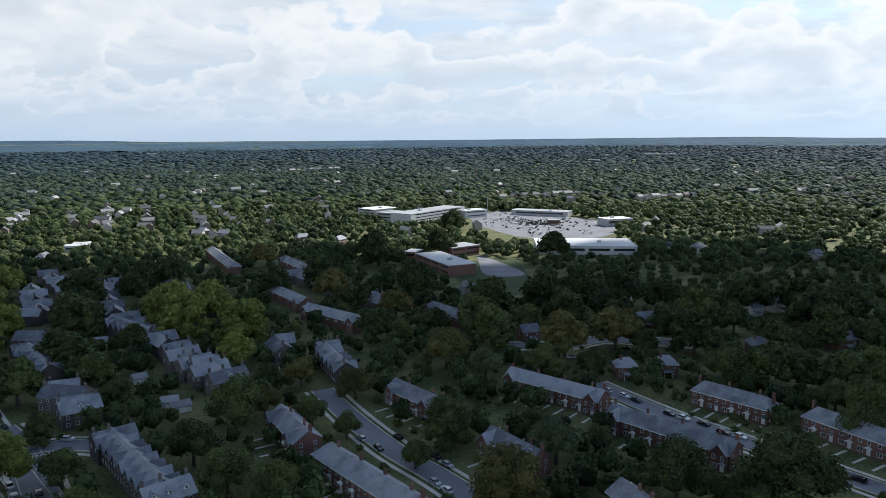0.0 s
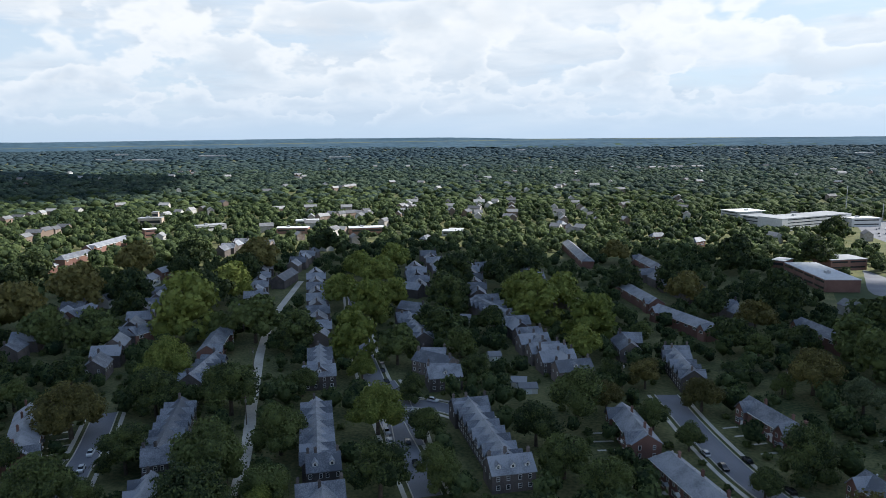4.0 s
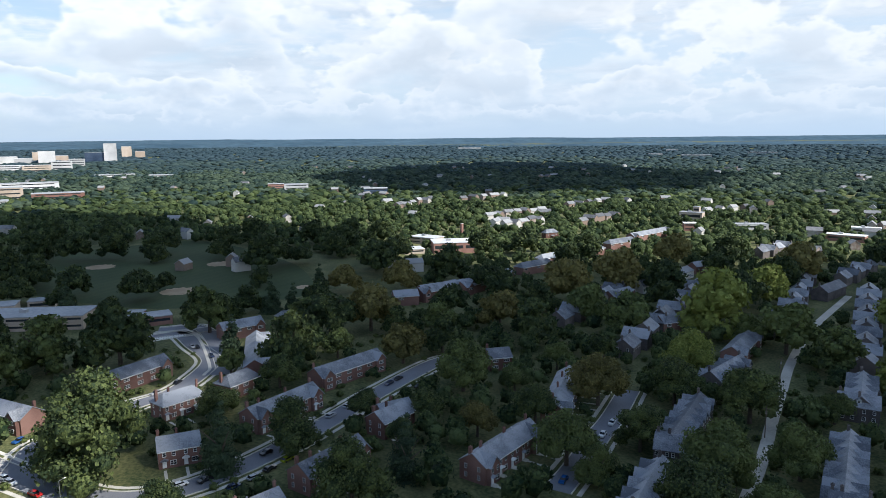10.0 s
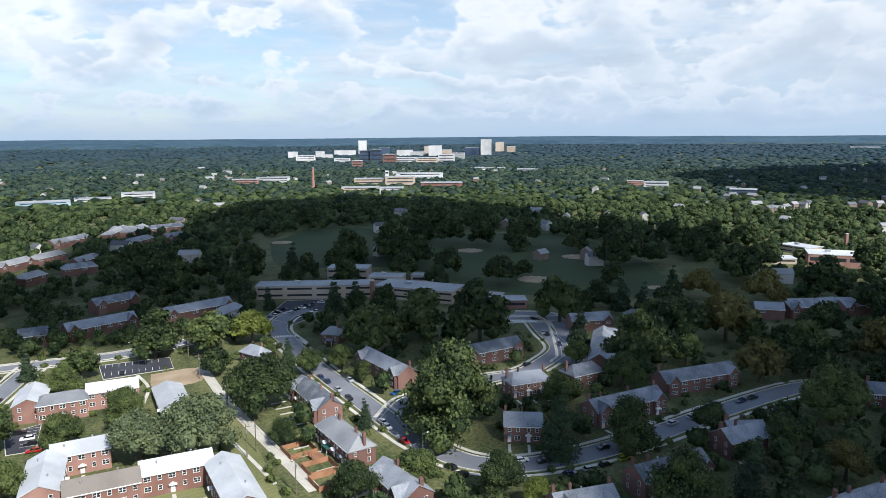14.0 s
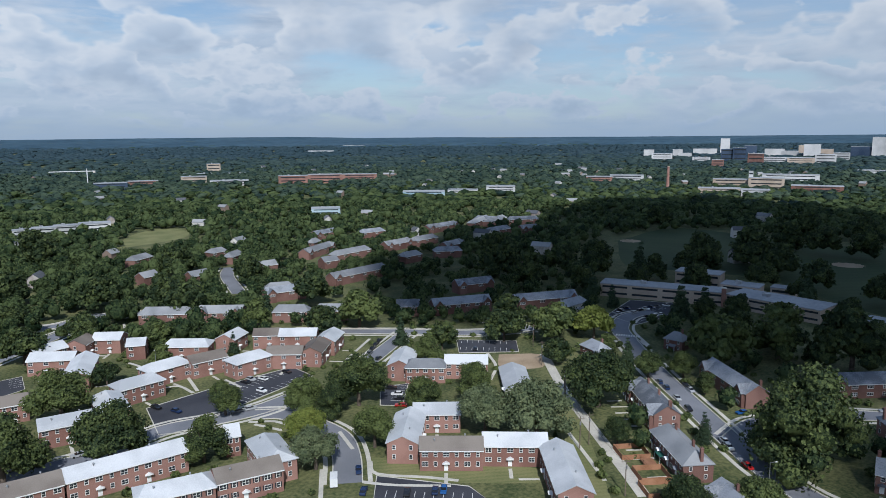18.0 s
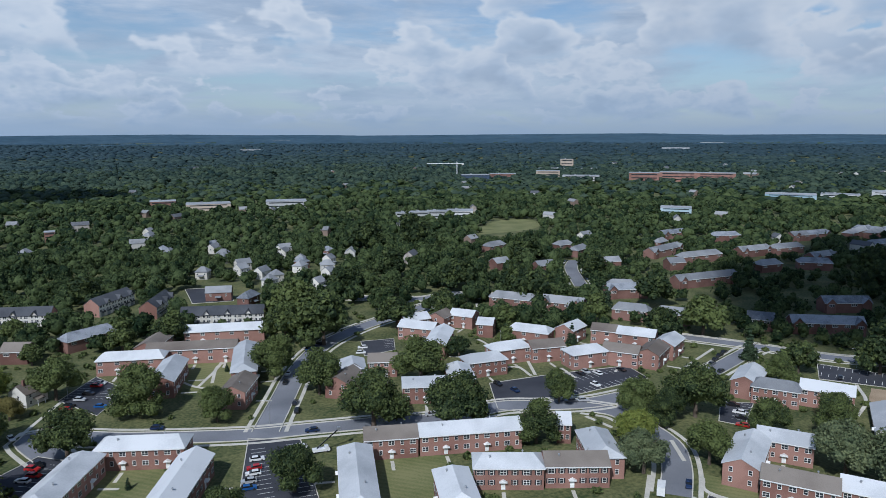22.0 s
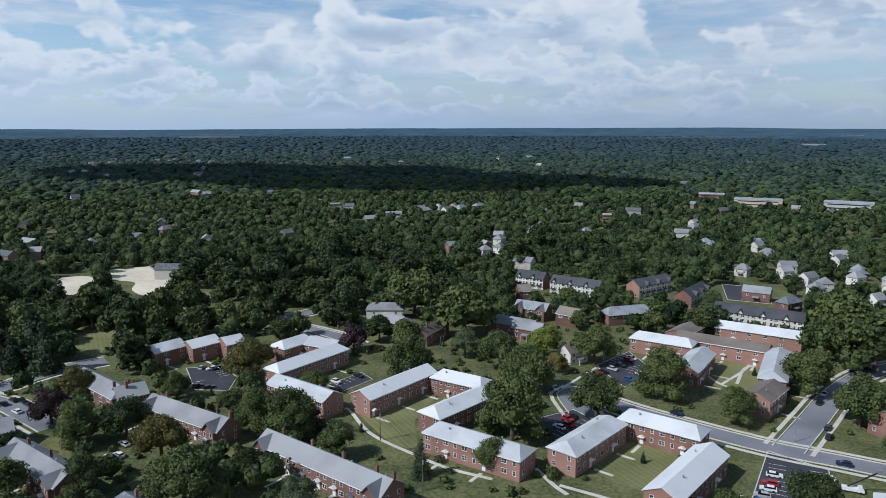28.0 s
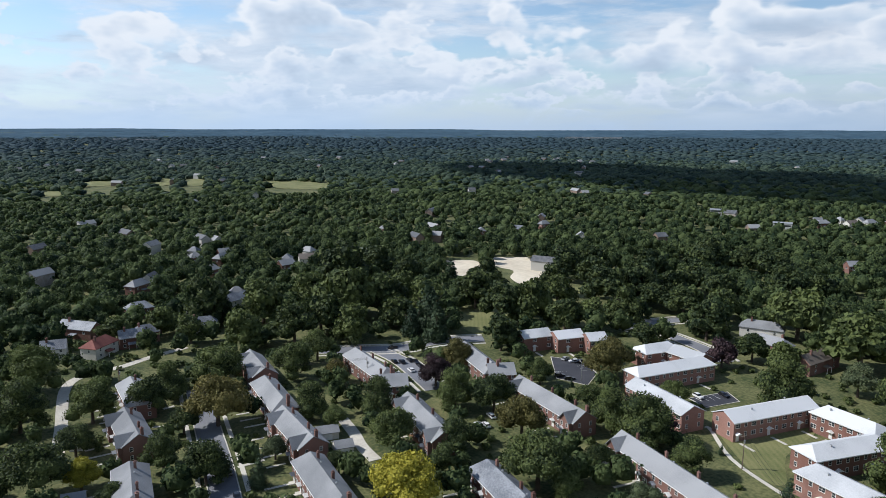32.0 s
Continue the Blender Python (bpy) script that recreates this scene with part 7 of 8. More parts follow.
tree(200.0, 387.3, 13.5, "green")
tree(246.5, -361.5, 12.4, "green")
tree(-16.8, 438.5, 13.5, "green")
tree(335.5, -286.1, 10.6, "green")
tree(197.1, -395.3, 12.3, "green")
tree(-204.3, 392.1, 13.9, "green")
tree(-200.1, -395.3, 12.5, "green")
tree(153.9, -416.4, 11.5, "green")
tree(321.7, -310.3, 6.8, "conifer")
tree(-442.9, -69.7, 7.2, "conifer")
tree(-411.7, 177.8, 11.6, "green")
tree(-319.3, 315.5, 14.6, "light")
tree(14.6, -448.7, 10.9, "green")
tree(312.0, -322.8, 6.2, "green")
tree(-431.8, 125.1, 12.5, "olive")
tree(-443.9, 74.4, 7.2, "conifer")
tree(138.6, -428.4, 10.2, "green")
tree(-106.2, 437.9, 10.9, "green")
tree(-408.8, -196.6, 10.1, "green")
tree(-444.8, 90.6, 10.8, "olive")
tree(-254.4, 380.4, 12.9, "light")
tree(-364.9, 278.3, 12.8, "green")
tree(-381.8, 255.4, 17.0, "olive")
tree(-152.1, -433.6, 8.8, "green")
tree(-399.0, -229.0, 13.2, "green")
tree(-457.2, -75.6, 8.2, "green")
tree(-189.3, 423.3, 10.7, "green")
tree(275.4, -373.4, 12.9, "green")
tree(-433.6, -168.5, 8.9, "green")
tree(-466.2, -33.2, 12.3, "green")
tree(370.1, -285.7, 13.4, "green")
tree(-450.5, -135.6, 9.2, "green")
tree(-84.9, 464.5, 11.3, "green")
tree(-449.4, 163.3, 13.8, "green")
tree(391.2, -275.8, 13.5, "green")
tree(272.2, -394.5, 13.4, "green")
tree(-174.3, -448.4, 11.1, "green")
tree(-480.9, 41.7, 7.8, "green")
tree(243.3, -420.4, 11.7, "green")
tree(-297.2, -385.7, 10.9, "green")
tree(-341.5, 348.7, 13.5, "green")
tree(-195.7, 450.1, 11.0, "green")
tree(-480.6, -102.8, 11.0, "green")
tree(-491.8, -19.6, 7.4, "green")
tree(-285.2, 401.5, 11.9, "light")
tree(-451.3, -205.3, 11.2, "green")
tree(-468.2, -169.8, 9.6, "green")
tree(-421.3, -266.1, 15.7, "green")
tree(-184.0, 463.4, 13.2, "green")
tree(-493.8, -73.4, 11.1, "green")
tree(93.6, -491.8, 11.7, "green")
tree(223.7, -451.4, 12.2, "green")
tree(184.7, -473.3, 13.0, "green")
tree(-452.2, -232.0, 13.0, "green")
tree(-492.6, 125.5, 15.8, "green")
tree(-354.4, 373.9, 16.7, "olive")
tree(-487.4, -186.7, 8.0, "conifer")
tree(-500.8, -156.4, 11.4, "green")
tree(206.6, -483.1, 11.3, "green")
tree(-283.0, 445.1, 12.6, "light")
tree(-398.6, 346.3, 10.6, "green")
tree(-459.5, 262.5, 11.0, "green")
tree(-521.3, -100.7, 12.7, "green")
tree(232.7, -477.6, 13.0, "green")
tree(-517.9, 127.5, 12.5, "green")
tree(-517.3, -148.6, 12.6, "green")
tree(-535.9, 50.6, 17.0, "green")
tree(-289.5, -457.4, 13.0, "green")
tree(-462.8, 280.9, 13.5, "green")
tree(-53.6, 539.5, 12.7, "green")
tree(-495.4, -224.3, 12.2, "green")
tree(-432.9, 336.2, 15.3, "olive")
tree(-538.2, -123.5, 13.5, "green")
tree(-551.6, -105.2, 11.0, "green")
tree(-142.0, 546.0, 11.3, "olive")
tree(88.1, -557.4, 13.3, "green")
tree(-560.1, 81.0, 9.0, "green")
tree(-545.4, 156.0, 13.1, "green")
tree(-544.9, -161.0, 13.3, "green")
tree(-567.7, 62.6, 13.5, "green")
tree(-559.1, -128.3, 15.9, "green")
tree(89.8, 571.7, 13.5, "green")
tree(-58.3, 578.1, 13.5, "green")
tree(-537.9, 225.8, 12.8, "green")
tree(-194.8, -556.3, 15.6, "green")
tree(-531.0, 262.7, 13.4, "green")
tree(-440.7, 395.9, 14.3, "green")
tree(-2.4, 592.7, 13.5, "green")
tree(-583.2, 110.8, 11.7, "green")
tree(-236.5, -555.2, 16.3, "green")
tree(-371.2, 476.3, 13.5, "green")
tree(-605.8, 20.9, 10.3, "green")
tree(-613.0, -30.9, 12.3, "green")
tree(-605.4, 124.7, 13.5, "green")
tree(-640.1, 29.5, 13.5, "green")
tree(-641.2, -63.3, 13.5, "green")
tree(-640.0, -92.1, 13.5, "green")
tree(-647.8, -23.5, 13.5, "green")
tree(-638.9, 136.3, 13.5, "green")
tree(-638.5, 166.6, 13.5, "green")
tree(-652.7, -122.8, 13.5, "green")
tree(-656.9, 103.6, 13.5, "green")
tree(-677.7, 54.4, 13.5, "green")
tree(-734.6, -72.4, 13.5, "green")
tree(-735.5, -120.0, 13.5, "green")
tree(9.1, 745.4, 13.5, "green")
tree(-738.0, -264.6, 13.5, "green")


# ---- woods and garden trees that nobody could count ----
def free_spots(n, r0, r1, gap, seed, a0=-45.0, a1=270.0):
    """Random spots between two radii, clear of houses, streets, lots, fields and planted trees."""
    rng = np.random.default_rng(seed)
    rad = np.sqrt(rng.random(n) * (r1 ** 2 - r0 ** 2) + r0 ** 2)
    yaw = np.radians(a0 + (a1 - a0) * rng.random(n))
    x, y = -rad * np.sin(yaw), rad * np.cos(yaw)
    ok = np.ones(n, bool)
    size = gap * (0.75 + 0.5 * rng.random(n))
    if r0 < 700 and gap > 3:
        turn = np.degrees(yaw)
        ok &= ~((turn > 112) & (turn < 207) & (rad < 350))
    if r0 < 700:
        for bx, by, a, hl, hw in BLOCKED:
            dx, dy = x - bx, y - by
            u, w = dx * math.cos(a) + dy * math.sin(a), -dx * math.sin(a) + dy * math.cos(a)
            ok &= ~((np.abs(u) < hl + size * 0.75) & (np.abs(w) < hw + size * 0.75))
            for away in (7.0, 15.0, 23.0, 31.0) if gap > 3 else ():
                # keep the fronts of the houses open, the more so the further off they stand
                away = np.where(rad > 380, away, 7.0)
                dx, dy = x * (1 + away / rad) - bx, y * (1 + away / rad) - by
                u, w = dx * math.cos(a) + dy * math.sin(a), -dx * math.sin(a) + dy * math.cos(a)
                ok &= ~((np.abs(u) < hl + 0.5) & (np.abs(w) < hw + 0.5))
        for x0, y0, x1, y1, hw in ROAD_SEGMENTS:
            dx, dy = x1 - x0, y1 - y0
            t = np.clip(((x - x0) * dx + (y - y0) * dy) / (dx * dx + dy * dy + 1e-9), 0, 1)
            ok &= np.hypot(x - x0 - t * dx, y - y0 - t * dy) > hw + size * 0.7
            if gap > 3:
                # streets stay in sight between the gardens
                k = 1 + size * 1.4 / HEIGHT
                t = np.clip(((x * k - x0) * dx + (y * k - y0) * dy) / (dx * dx + dy * dy + 1e-9), 0, 1)
                ok &= np.hypot(x * k - x0 - t * dx, y * k - y0 - t * dy) > hw + size * 0.5
        for px, py, pr in PLANTED:
            ok &= np.hypot(x - px, y - py) > pr * 0.85 + size * 0.35
    # lawns, fields and yards lie open, and no tall crown stands close before them
    tall = np.minimum(0.5, size * 1.7 / (HEIGHT - rise(rad)))
    for spots, steps in ((CLEAR, (0.0,)), (OPEN, (0.0, 0.5, 1.0))):
        for cx, cy, a, hl, hw in spots:
            for step in steps:
                k = 1 / (1 - tall * step)
                dx, dy = x * k - cx, y * k - cy
                u, w = dx * math.cos(a) + dy * math.sin(a), -dx * math.sin(a) + dy * math.cos(a)
                ok &= ~((u / hl) ** 2 + (w / hw) ** 2 < 1)
    x, y, size = x[ok], y[ok], size[ok]
    # thin out crowded spots
    cell, keep, grid = gap * 1.05, [], {}
    for i in range(len(x)):
        k = (int(x[i] // cell), int(y[i] // cell))
        if all(math.hypot(x[i] - x[j], y[i] - y[j]) > cell for dx in (-1, 0, 1) for dy in (-1, 0, 1) for j in grid.get((k[0] + dx, k[1] + dy), ())):
            grid.setdefault(k, []).append(i)
            keep.append(i)
    return x[keep], y[keep], size[keep]


def clump_variants(n, leaves, lobes, seed, size=0.17):
    out = []
    for i in range(n):
        rng = np.random.default_rng(seed + i)
        c, r = crown_parts(rng, "round")
        c, r = c[-lobes:], r[-lobes:] * 1.25
        vs, fs, m = [], [], 0
        if leaves:
            v, f = leaf_cloud(rng, c, r, [leaves // lobes] * lobes, size)
            vs.append(v)
            fs.append(np.concatenate([f[:, [0, 1, 2]], f[:, [0, 2, 3]]]))
            m = len(v)
        bv, bf = BALL1
        for q, s in zip(c, r):
            w = bv * s * (0.62 + 0.42 * rng.random((len(bv), 1))) * (1.0 if leaves > 10 else 1.35)
            vs.append(w + q)
            fs.append(bf + m)
            m += len(w)
        out.append((np.concatenate(vs), np.concatenate(fs)))
    return out


def woods(name, spots, variants, mat, label, stretch=1.0, seed=5, lump=0.75):
    x, y, s = spots
    rng = np.random.default_rng(seed)
    vs, fs, n = [], [], 0
    z0 = rise(np.hypot(x, y))
    pick = rng.integers(0, len(variants), len(x))
    turn = rng.random(len(x)) * 6.283
    for i in range(len(x)):
        v, f = variants[pick[i]]
        c, d = math.cos(turn[i]), math.sin(turn[i])
        w = np.empty_like(v)
        k = s[i]
        w[:, 0] = (v[:, 0] * c - v[:, 1] * d) * k + x[i]
        w[:, 1] = (v[:, 0] * d + v[:, 1] * c) * k + y[i]
        w[:, 2] = v[:, 2] * k * stretch + z0[i] + k * lump
        vs.append(w)
        fs.append(f + n)
        n += len(v)
    if not vs:
        return
    ob = place(name, mesh_np(name, np.concatenate(vs), np.concatenate(fs), mat))
    tagged(ob, label, "trees", kind="stuff")


for kind, spots in FAR_TREES.items():
    x, y, r = np.array(spots).T
    woods("tall_trees", (x, y, r * 1.08), CROWN_SHAPES[kind, 1500], "leaf_" + kind, TREE_LABEL[kind] + "s standing above the roofs", 1.0, 41, 0.9)
woods("shrubs", free_spots(4200, 150, 420, 1.6, 11), clump_variants(5, 44, 1, 100, 0.22), "leaf_green", "low green garden shrubs and hedges", 0.9, 5, 0.5)
woods("garden_trees", free_spots(11000, 165, 640, 4.6, 12), clump_variants(6, 150, 5, 200, 0.09), "wood_canopy", "green garden trees between the houses", 1.05, 6, 1.0)
woods("park_trees", free_spots(2000, 330, 650, 6.4, 15, 140.0), clump_variants(6, 190, 7, 500, 0.075), "wood_canopy", "tall green trees of a wooded belt", 1.1, 9, 1.0)


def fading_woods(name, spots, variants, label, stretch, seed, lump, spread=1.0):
    """One wood in four ever hazier colours that pass into one another with distance."""
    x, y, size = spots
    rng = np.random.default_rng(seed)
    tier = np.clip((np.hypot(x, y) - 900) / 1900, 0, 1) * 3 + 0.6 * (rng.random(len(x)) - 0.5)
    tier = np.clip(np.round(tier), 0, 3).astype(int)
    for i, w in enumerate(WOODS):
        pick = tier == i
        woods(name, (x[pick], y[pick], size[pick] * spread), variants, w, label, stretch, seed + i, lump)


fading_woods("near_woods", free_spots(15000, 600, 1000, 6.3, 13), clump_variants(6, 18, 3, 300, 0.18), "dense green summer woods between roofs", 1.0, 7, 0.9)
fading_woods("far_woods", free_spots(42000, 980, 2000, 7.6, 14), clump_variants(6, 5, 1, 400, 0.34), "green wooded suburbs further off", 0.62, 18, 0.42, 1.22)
fading_woods("farthest_woods", free_spots(60000, 1960, 3700, 10.5, 16), clump_variants(6, 0, 1, 600, 0.3), "woods towards the horizon, turned blue-green by painted haze", 0.34, 28, 0.2, 1.35)
RINGS = np.geomspace(3350, 4900, 70)
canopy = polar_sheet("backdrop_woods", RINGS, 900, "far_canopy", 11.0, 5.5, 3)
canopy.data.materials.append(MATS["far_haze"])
# the hazier colour takes over face by face with distance
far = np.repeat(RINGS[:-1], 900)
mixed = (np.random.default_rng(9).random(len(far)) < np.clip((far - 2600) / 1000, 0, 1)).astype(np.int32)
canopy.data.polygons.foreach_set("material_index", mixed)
tagged(canopy, "distant wooded land that fades into painted blue haze on hills at the horizon", "hills", kind="structure")

# ---- cumulus clouds over the place, added out of sight above to shade the ground ----
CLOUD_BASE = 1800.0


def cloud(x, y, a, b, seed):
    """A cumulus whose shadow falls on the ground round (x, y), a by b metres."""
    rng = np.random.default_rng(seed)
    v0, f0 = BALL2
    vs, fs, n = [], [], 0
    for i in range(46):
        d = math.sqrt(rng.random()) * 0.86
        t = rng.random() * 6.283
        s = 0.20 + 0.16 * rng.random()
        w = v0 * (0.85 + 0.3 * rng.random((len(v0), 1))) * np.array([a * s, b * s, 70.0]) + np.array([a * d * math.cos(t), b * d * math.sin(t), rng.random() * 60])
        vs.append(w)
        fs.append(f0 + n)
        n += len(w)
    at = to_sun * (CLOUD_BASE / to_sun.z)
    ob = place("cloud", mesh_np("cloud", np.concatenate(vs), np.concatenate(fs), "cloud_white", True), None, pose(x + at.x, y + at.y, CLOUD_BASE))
    tagged(ob, "white fair-weather cumulus cloud added out of sight to shade the suburb", "cloud", kind="structure")


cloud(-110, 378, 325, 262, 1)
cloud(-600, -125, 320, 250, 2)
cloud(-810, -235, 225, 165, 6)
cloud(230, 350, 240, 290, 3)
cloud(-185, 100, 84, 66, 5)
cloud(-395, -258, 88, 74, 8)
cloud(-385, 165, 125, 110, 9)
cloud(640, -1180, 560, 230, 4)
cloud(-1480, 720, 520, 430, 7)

# ---- cars ----
def car_body():
    """A saloon: sills, bonnet and boot as one lofted shell."""
    s = Solid()
    s.prism([(-2.25, 0.32), (2.2, 0.32), (2.3, 0.55), (2.2, 0.86), (1.15, 0.98), (-1.5, 1.0), (-2.2, 0.95), (-2.32, 0.6)], 1, -0.88, 0.88)
    s.v = [(x, y * (0.93 if abs(x) > 2.1 else 1.0), z) for x, y, z in s.v]
    return s.mesh("body", "paint_white")


def car_parts(colour):
    body = car_body()
    body.materials.clear()
    body.materials.append(MATS["paint_" + colour])
    roof = Solid().prism([(-1.55, 1.44), (0.35, 1.44), (0.2, 1.52), (-1.3, 1.52)], 1, -0.66, 0.66).mesh("roof", "paint_" + colour)
    return body, roof


CAR_GLASS = Solid().prism([(-2.0, 0.98), (1.1, 0.97), (0.35, 1.45), (-1.55, 1.45)], 1, -0.74, 0.74).mesh("cabin_glass", "car_glass")
WHEEL = Solid().prism([(0.33 * math.cos(0.5236 * i), 0.33 + 0.33 * math.sin(0.5236 * i)) for i in range(12)], 1, -0.11, 0.11).mesh("wheel", "rubber")
CAR_SHELLS = {}
CAR_RNG = random.Random(5)


def car(x, y, turn, colour):
    if colour not in CAR_SHELLS:
        CAR_SHELLS[colour] = car_parts(colour)
    ob = thing("car", x, y, turn + CAR_RNG.choice((0, 180)), 0.06)
    k = CAR_RNG.choice((1.0, 1.0, 1.12))
    tagged(ob, f"{colour} parked {'saloon car' if k == 1.0 else 'sport utility car'} on the asphalt", "car", "parked cars")
    ob.scale = (1.0, 1.03, k)
    place("body", CAR_SHELLS[colour][0], ob)
    place("roof", CAR_SHELLS[colour][1], ob)
    place("cabin_glass", CAR_GLASS, ob)
    for u in (-1.4, 1.4) if math.hypot(x, y) < 240 else ():
        for w in (-0.8, 0.8):
            place("wheel", WHEEL, ob, pose(u, w, 0))


car(-271.8, -94.1, 40, "navy")
car(-267.2, -89.7, 40, "navy")
car(-258.4, -82.3, 40, "silver")
car(-250.1, -75.4, 40, "black")
car(-273.8, -84.0, 40, "black")
car(-269.8, -80.8, 40, "silver")
car(-258.0, -58.7, 140, "blue")
car(-229.8, -57.5, 40, "white")
car(-225.5, -54.7, 43, "white")
car(-215.4, -46.5, 43, "red")
car(-220.8, -39.1, 43, "navy")
car(-199.3, -28.7, 54, "black")
car(-195.1, -24.9, 87, "black")
car(-207.0, -7.8, 114, "white")
car(-207.4, -0.9, 114, "black")
car(-200.1, 6.9, 114, "navy")
car(-204.0, 12.9, 114, "silver")
car(-208.1, 17.8, 127, "black")
car(-212.8, 23.7, 127, "green")
car(-219.9, 17.9, 127, "black")
car(-243.0, 43.1, 132, "silver")
car(-249.9, 50.8, 132, "silver")
car(-237.8, 51.4, 132, "black")
car(-267.9, 71.7, 129, "navy")
car(-272.1, 77.0, 129, "black")
car(-257.9, 75.8, 129, "navy")
car(-289.7, -17.5, 123, "silver")
car(-300.0, -9.5, 149, "black")
car(-351.6, -3.5, 195, "silver")
car(-349.3, -1.2, 195, "black")
car(-332.7, 4.7, 195, "navy")
car(-175.6, 252.3, 310, "black")
car(-165.9, 239.4, 312, "silver")
car(-169.4, 254.4, 310, "black")
car(-162.6, 245.1, 312, "black")
car(-153.7, 234.3, 316, "black")
car(-126.1, 191.7, 313, "silver")
car(-121.1, 185.9, 313, "silver")
car(-115.5, 188.0, 308, "black")
car(-105.1, 175.5, 313, "black")
car(-201.3, 133.9, 311, "white")
car(-193.9, 125.5, 311, "white")
car(-170.6, 97.6, 311, "blue")
car(-214.5, 164.1, 315, "black")
car(-260.5, 82.0, 129, "black")
car(-126.3, 224.3, 179, "white")
car(-27.8, 223.9, 303, "silver")
car(-21.4, 216.0, 303, "black")
car(-3.1, 209.6, 310, "black")
car(0.8, 204.1, 310, "silver")
car(-2.9, 193.0, 307, "silver")
car(0.4, 188.3, 307, "white")
car(-15.6, 224.6, 303, "black")
car(64.4, 267.8, 300, "silver")
car(69.5, 261.5, 302, "white")
car(72.6, 256.7, 302, "black")
car(81.2, 243.3, 306, "black")
car(84.9, 239.1, 306, "white")
car(90.1, 234.0, 306, "black")
car(94.2, 226.8, 309, "black")
car(98.5, 223.5, 309, "white")
car(120.6, 193.2, 308, "black")
car(30.4, 309.8, 359, "white")
car(33.7, 304.0, 359, "black")
car(57.4, 310.1, 359, "white")
car(86.3, 322.5, 353, "black")
car(-136.2, -234.7, 94, "black")
car(-138.8, -225.7, 94, "navy")
car(-173.2, -230.3, 94, "black")
car(-176.6, -231.0, 94, "silver")
car(-170.7, -216.9, 94, "white")
car(-180.2, -227.8, 94, "white")
car(-191.6, -226.4, 94, "black")
car(-151.7, -207.4, 162, "grey")
car(-156.5, -205.7, 162, "silver")
car(-144.2, -139.7, 225, "navy")
car(-135.8, -129.8, 33, "navy")
car(-203.0, -177.4, 124, "black")
car(-199.4, -171.5, 124, "white")
car(-196.4, -167.6, 124, "black")
car(-191.4, -162.8, 124, "red")
car(-148.0, -113.7, 33, "navy")
car(-149.8, -112.0, 33, "blue")
car(-142.5, -119.4, 33, "black")
car(-265.1, -179.4, 212, "black")
car(-99.5, -218.4, 164, "silver")
car(-36.5, -210.1, 173, "white")
car(-34.6, -204.6, 173, "red")
car(-33.6, -201.1, 173, "white")
car(-31.5, -196.6, 173, "silver")
car(-30.8, -192.8, 173, "blue")
car(-50.6, -212.2, 173, "white")
car(-48.6, -207.7, 173, "silver")
car(-44.1, -204.0, 173, "blue")
car(-57.5, -223.8, 167, "navy")
car(-57.3, -243.0, 246, "black")
car(-58.6, -250.9, 246, "black")
car(-63.9, -284.2, 246, "white")
car(-60.4, -274.4, 246, "black")
car(8.5, -303.2, 332, "red")
car(7.0, -306.3, 332, "white")
car(14.1, -289.6, 332, "silver")
car(11.2, -295.1, 332, "black")
car(17.6, -284.6, 332, "black")
car(18.8, -280.7, 332, "red")
car(7.0, -278.9, 332, "blue")
car(2.9, -286.9, 332, "white")
car(25.6, -232.9, 146, "red")
car(24.9, -228.1, 146, "red")
car(27.6, -225.7, 146, "white")
car(24.2, -235.3, 289, "black")
car(-10.4, -248.6, 157, "navy")
car(33.8, -260.8, 289, "white")
car(43.6, -264.9, 289, "black")
car(-82.7, -225.0, 164, "silver")
car(-87.9, -221.7, 164, "black")
car(-100.5, -297.8, 160, "white")
car(-103.8, -304.9, 160, "white")
car(-222.1, -210.4, 200, "white")
car(-231.9, -215.5, 200, "grey")
car(-238.1, -219.3, 200, "black")
car(-244.1, -222.6, 200, "black")
car(-249.7, -225.3, 200, "black")
car(-228.4, -207.1, 200, "black")
car(-80.5, -314.7, 238, "blue")
car(-87.1, -318.8, 222, "navy")
car(178.5, -241.9, 278, "silver")
car(173.8, -241.8, 234, "white")
car(171.6, -242.5, 234, "black")
car(167.0, -222.8, 234, "black")
car(162.1, -223.0, 234, "black")
car(158.1, -172.6, 160, "white")
car(154.1, -165.6, 160, "white")
car(155.8, -163.9, 160, "white")
car(218.9, -190.9, 162, "black")
car(214.2, -189.0, 162, "black")
car(212.8, -182.9, 162, "white")
car(223.3, -186.8, 162, "black")
car(117.7, -242.9, 337, "white")
car(111.8, -251.4, 337, "black")
car(241.4, -196.5, 266, "black")
car(225.7, -184.5, 162, "black")
car(222.9, -190.8, 162, "black")
car(187.9, -88.5, 159, "white")
car(182.4, -86.7, 159, "black")
car(184.6, -84.3, 159, "black")
car(167.5, -81.6, 159, "black")
car(-391.2, -141.8, 74, "navy")
car(-386.0, -143.2, 74, "white")
car(-380.9, -144.6, 157, "black")
car(-373.6, -145.1, 157, "silver")
car(-395.2, -139.9, 74, "grey")
car(-378.6, -132.6, 74, "silver")
car(-373.7, -134.1, 74, "white")
car(-368.9, -135.6, 74, "black")
car(-380.9, -152.6, 74, "navy")
car(-373.5, -152.9, 74, "black")
car(-366.4, -152.6, 74, "silver")
car(-400.7, -136.7, 74, "white")


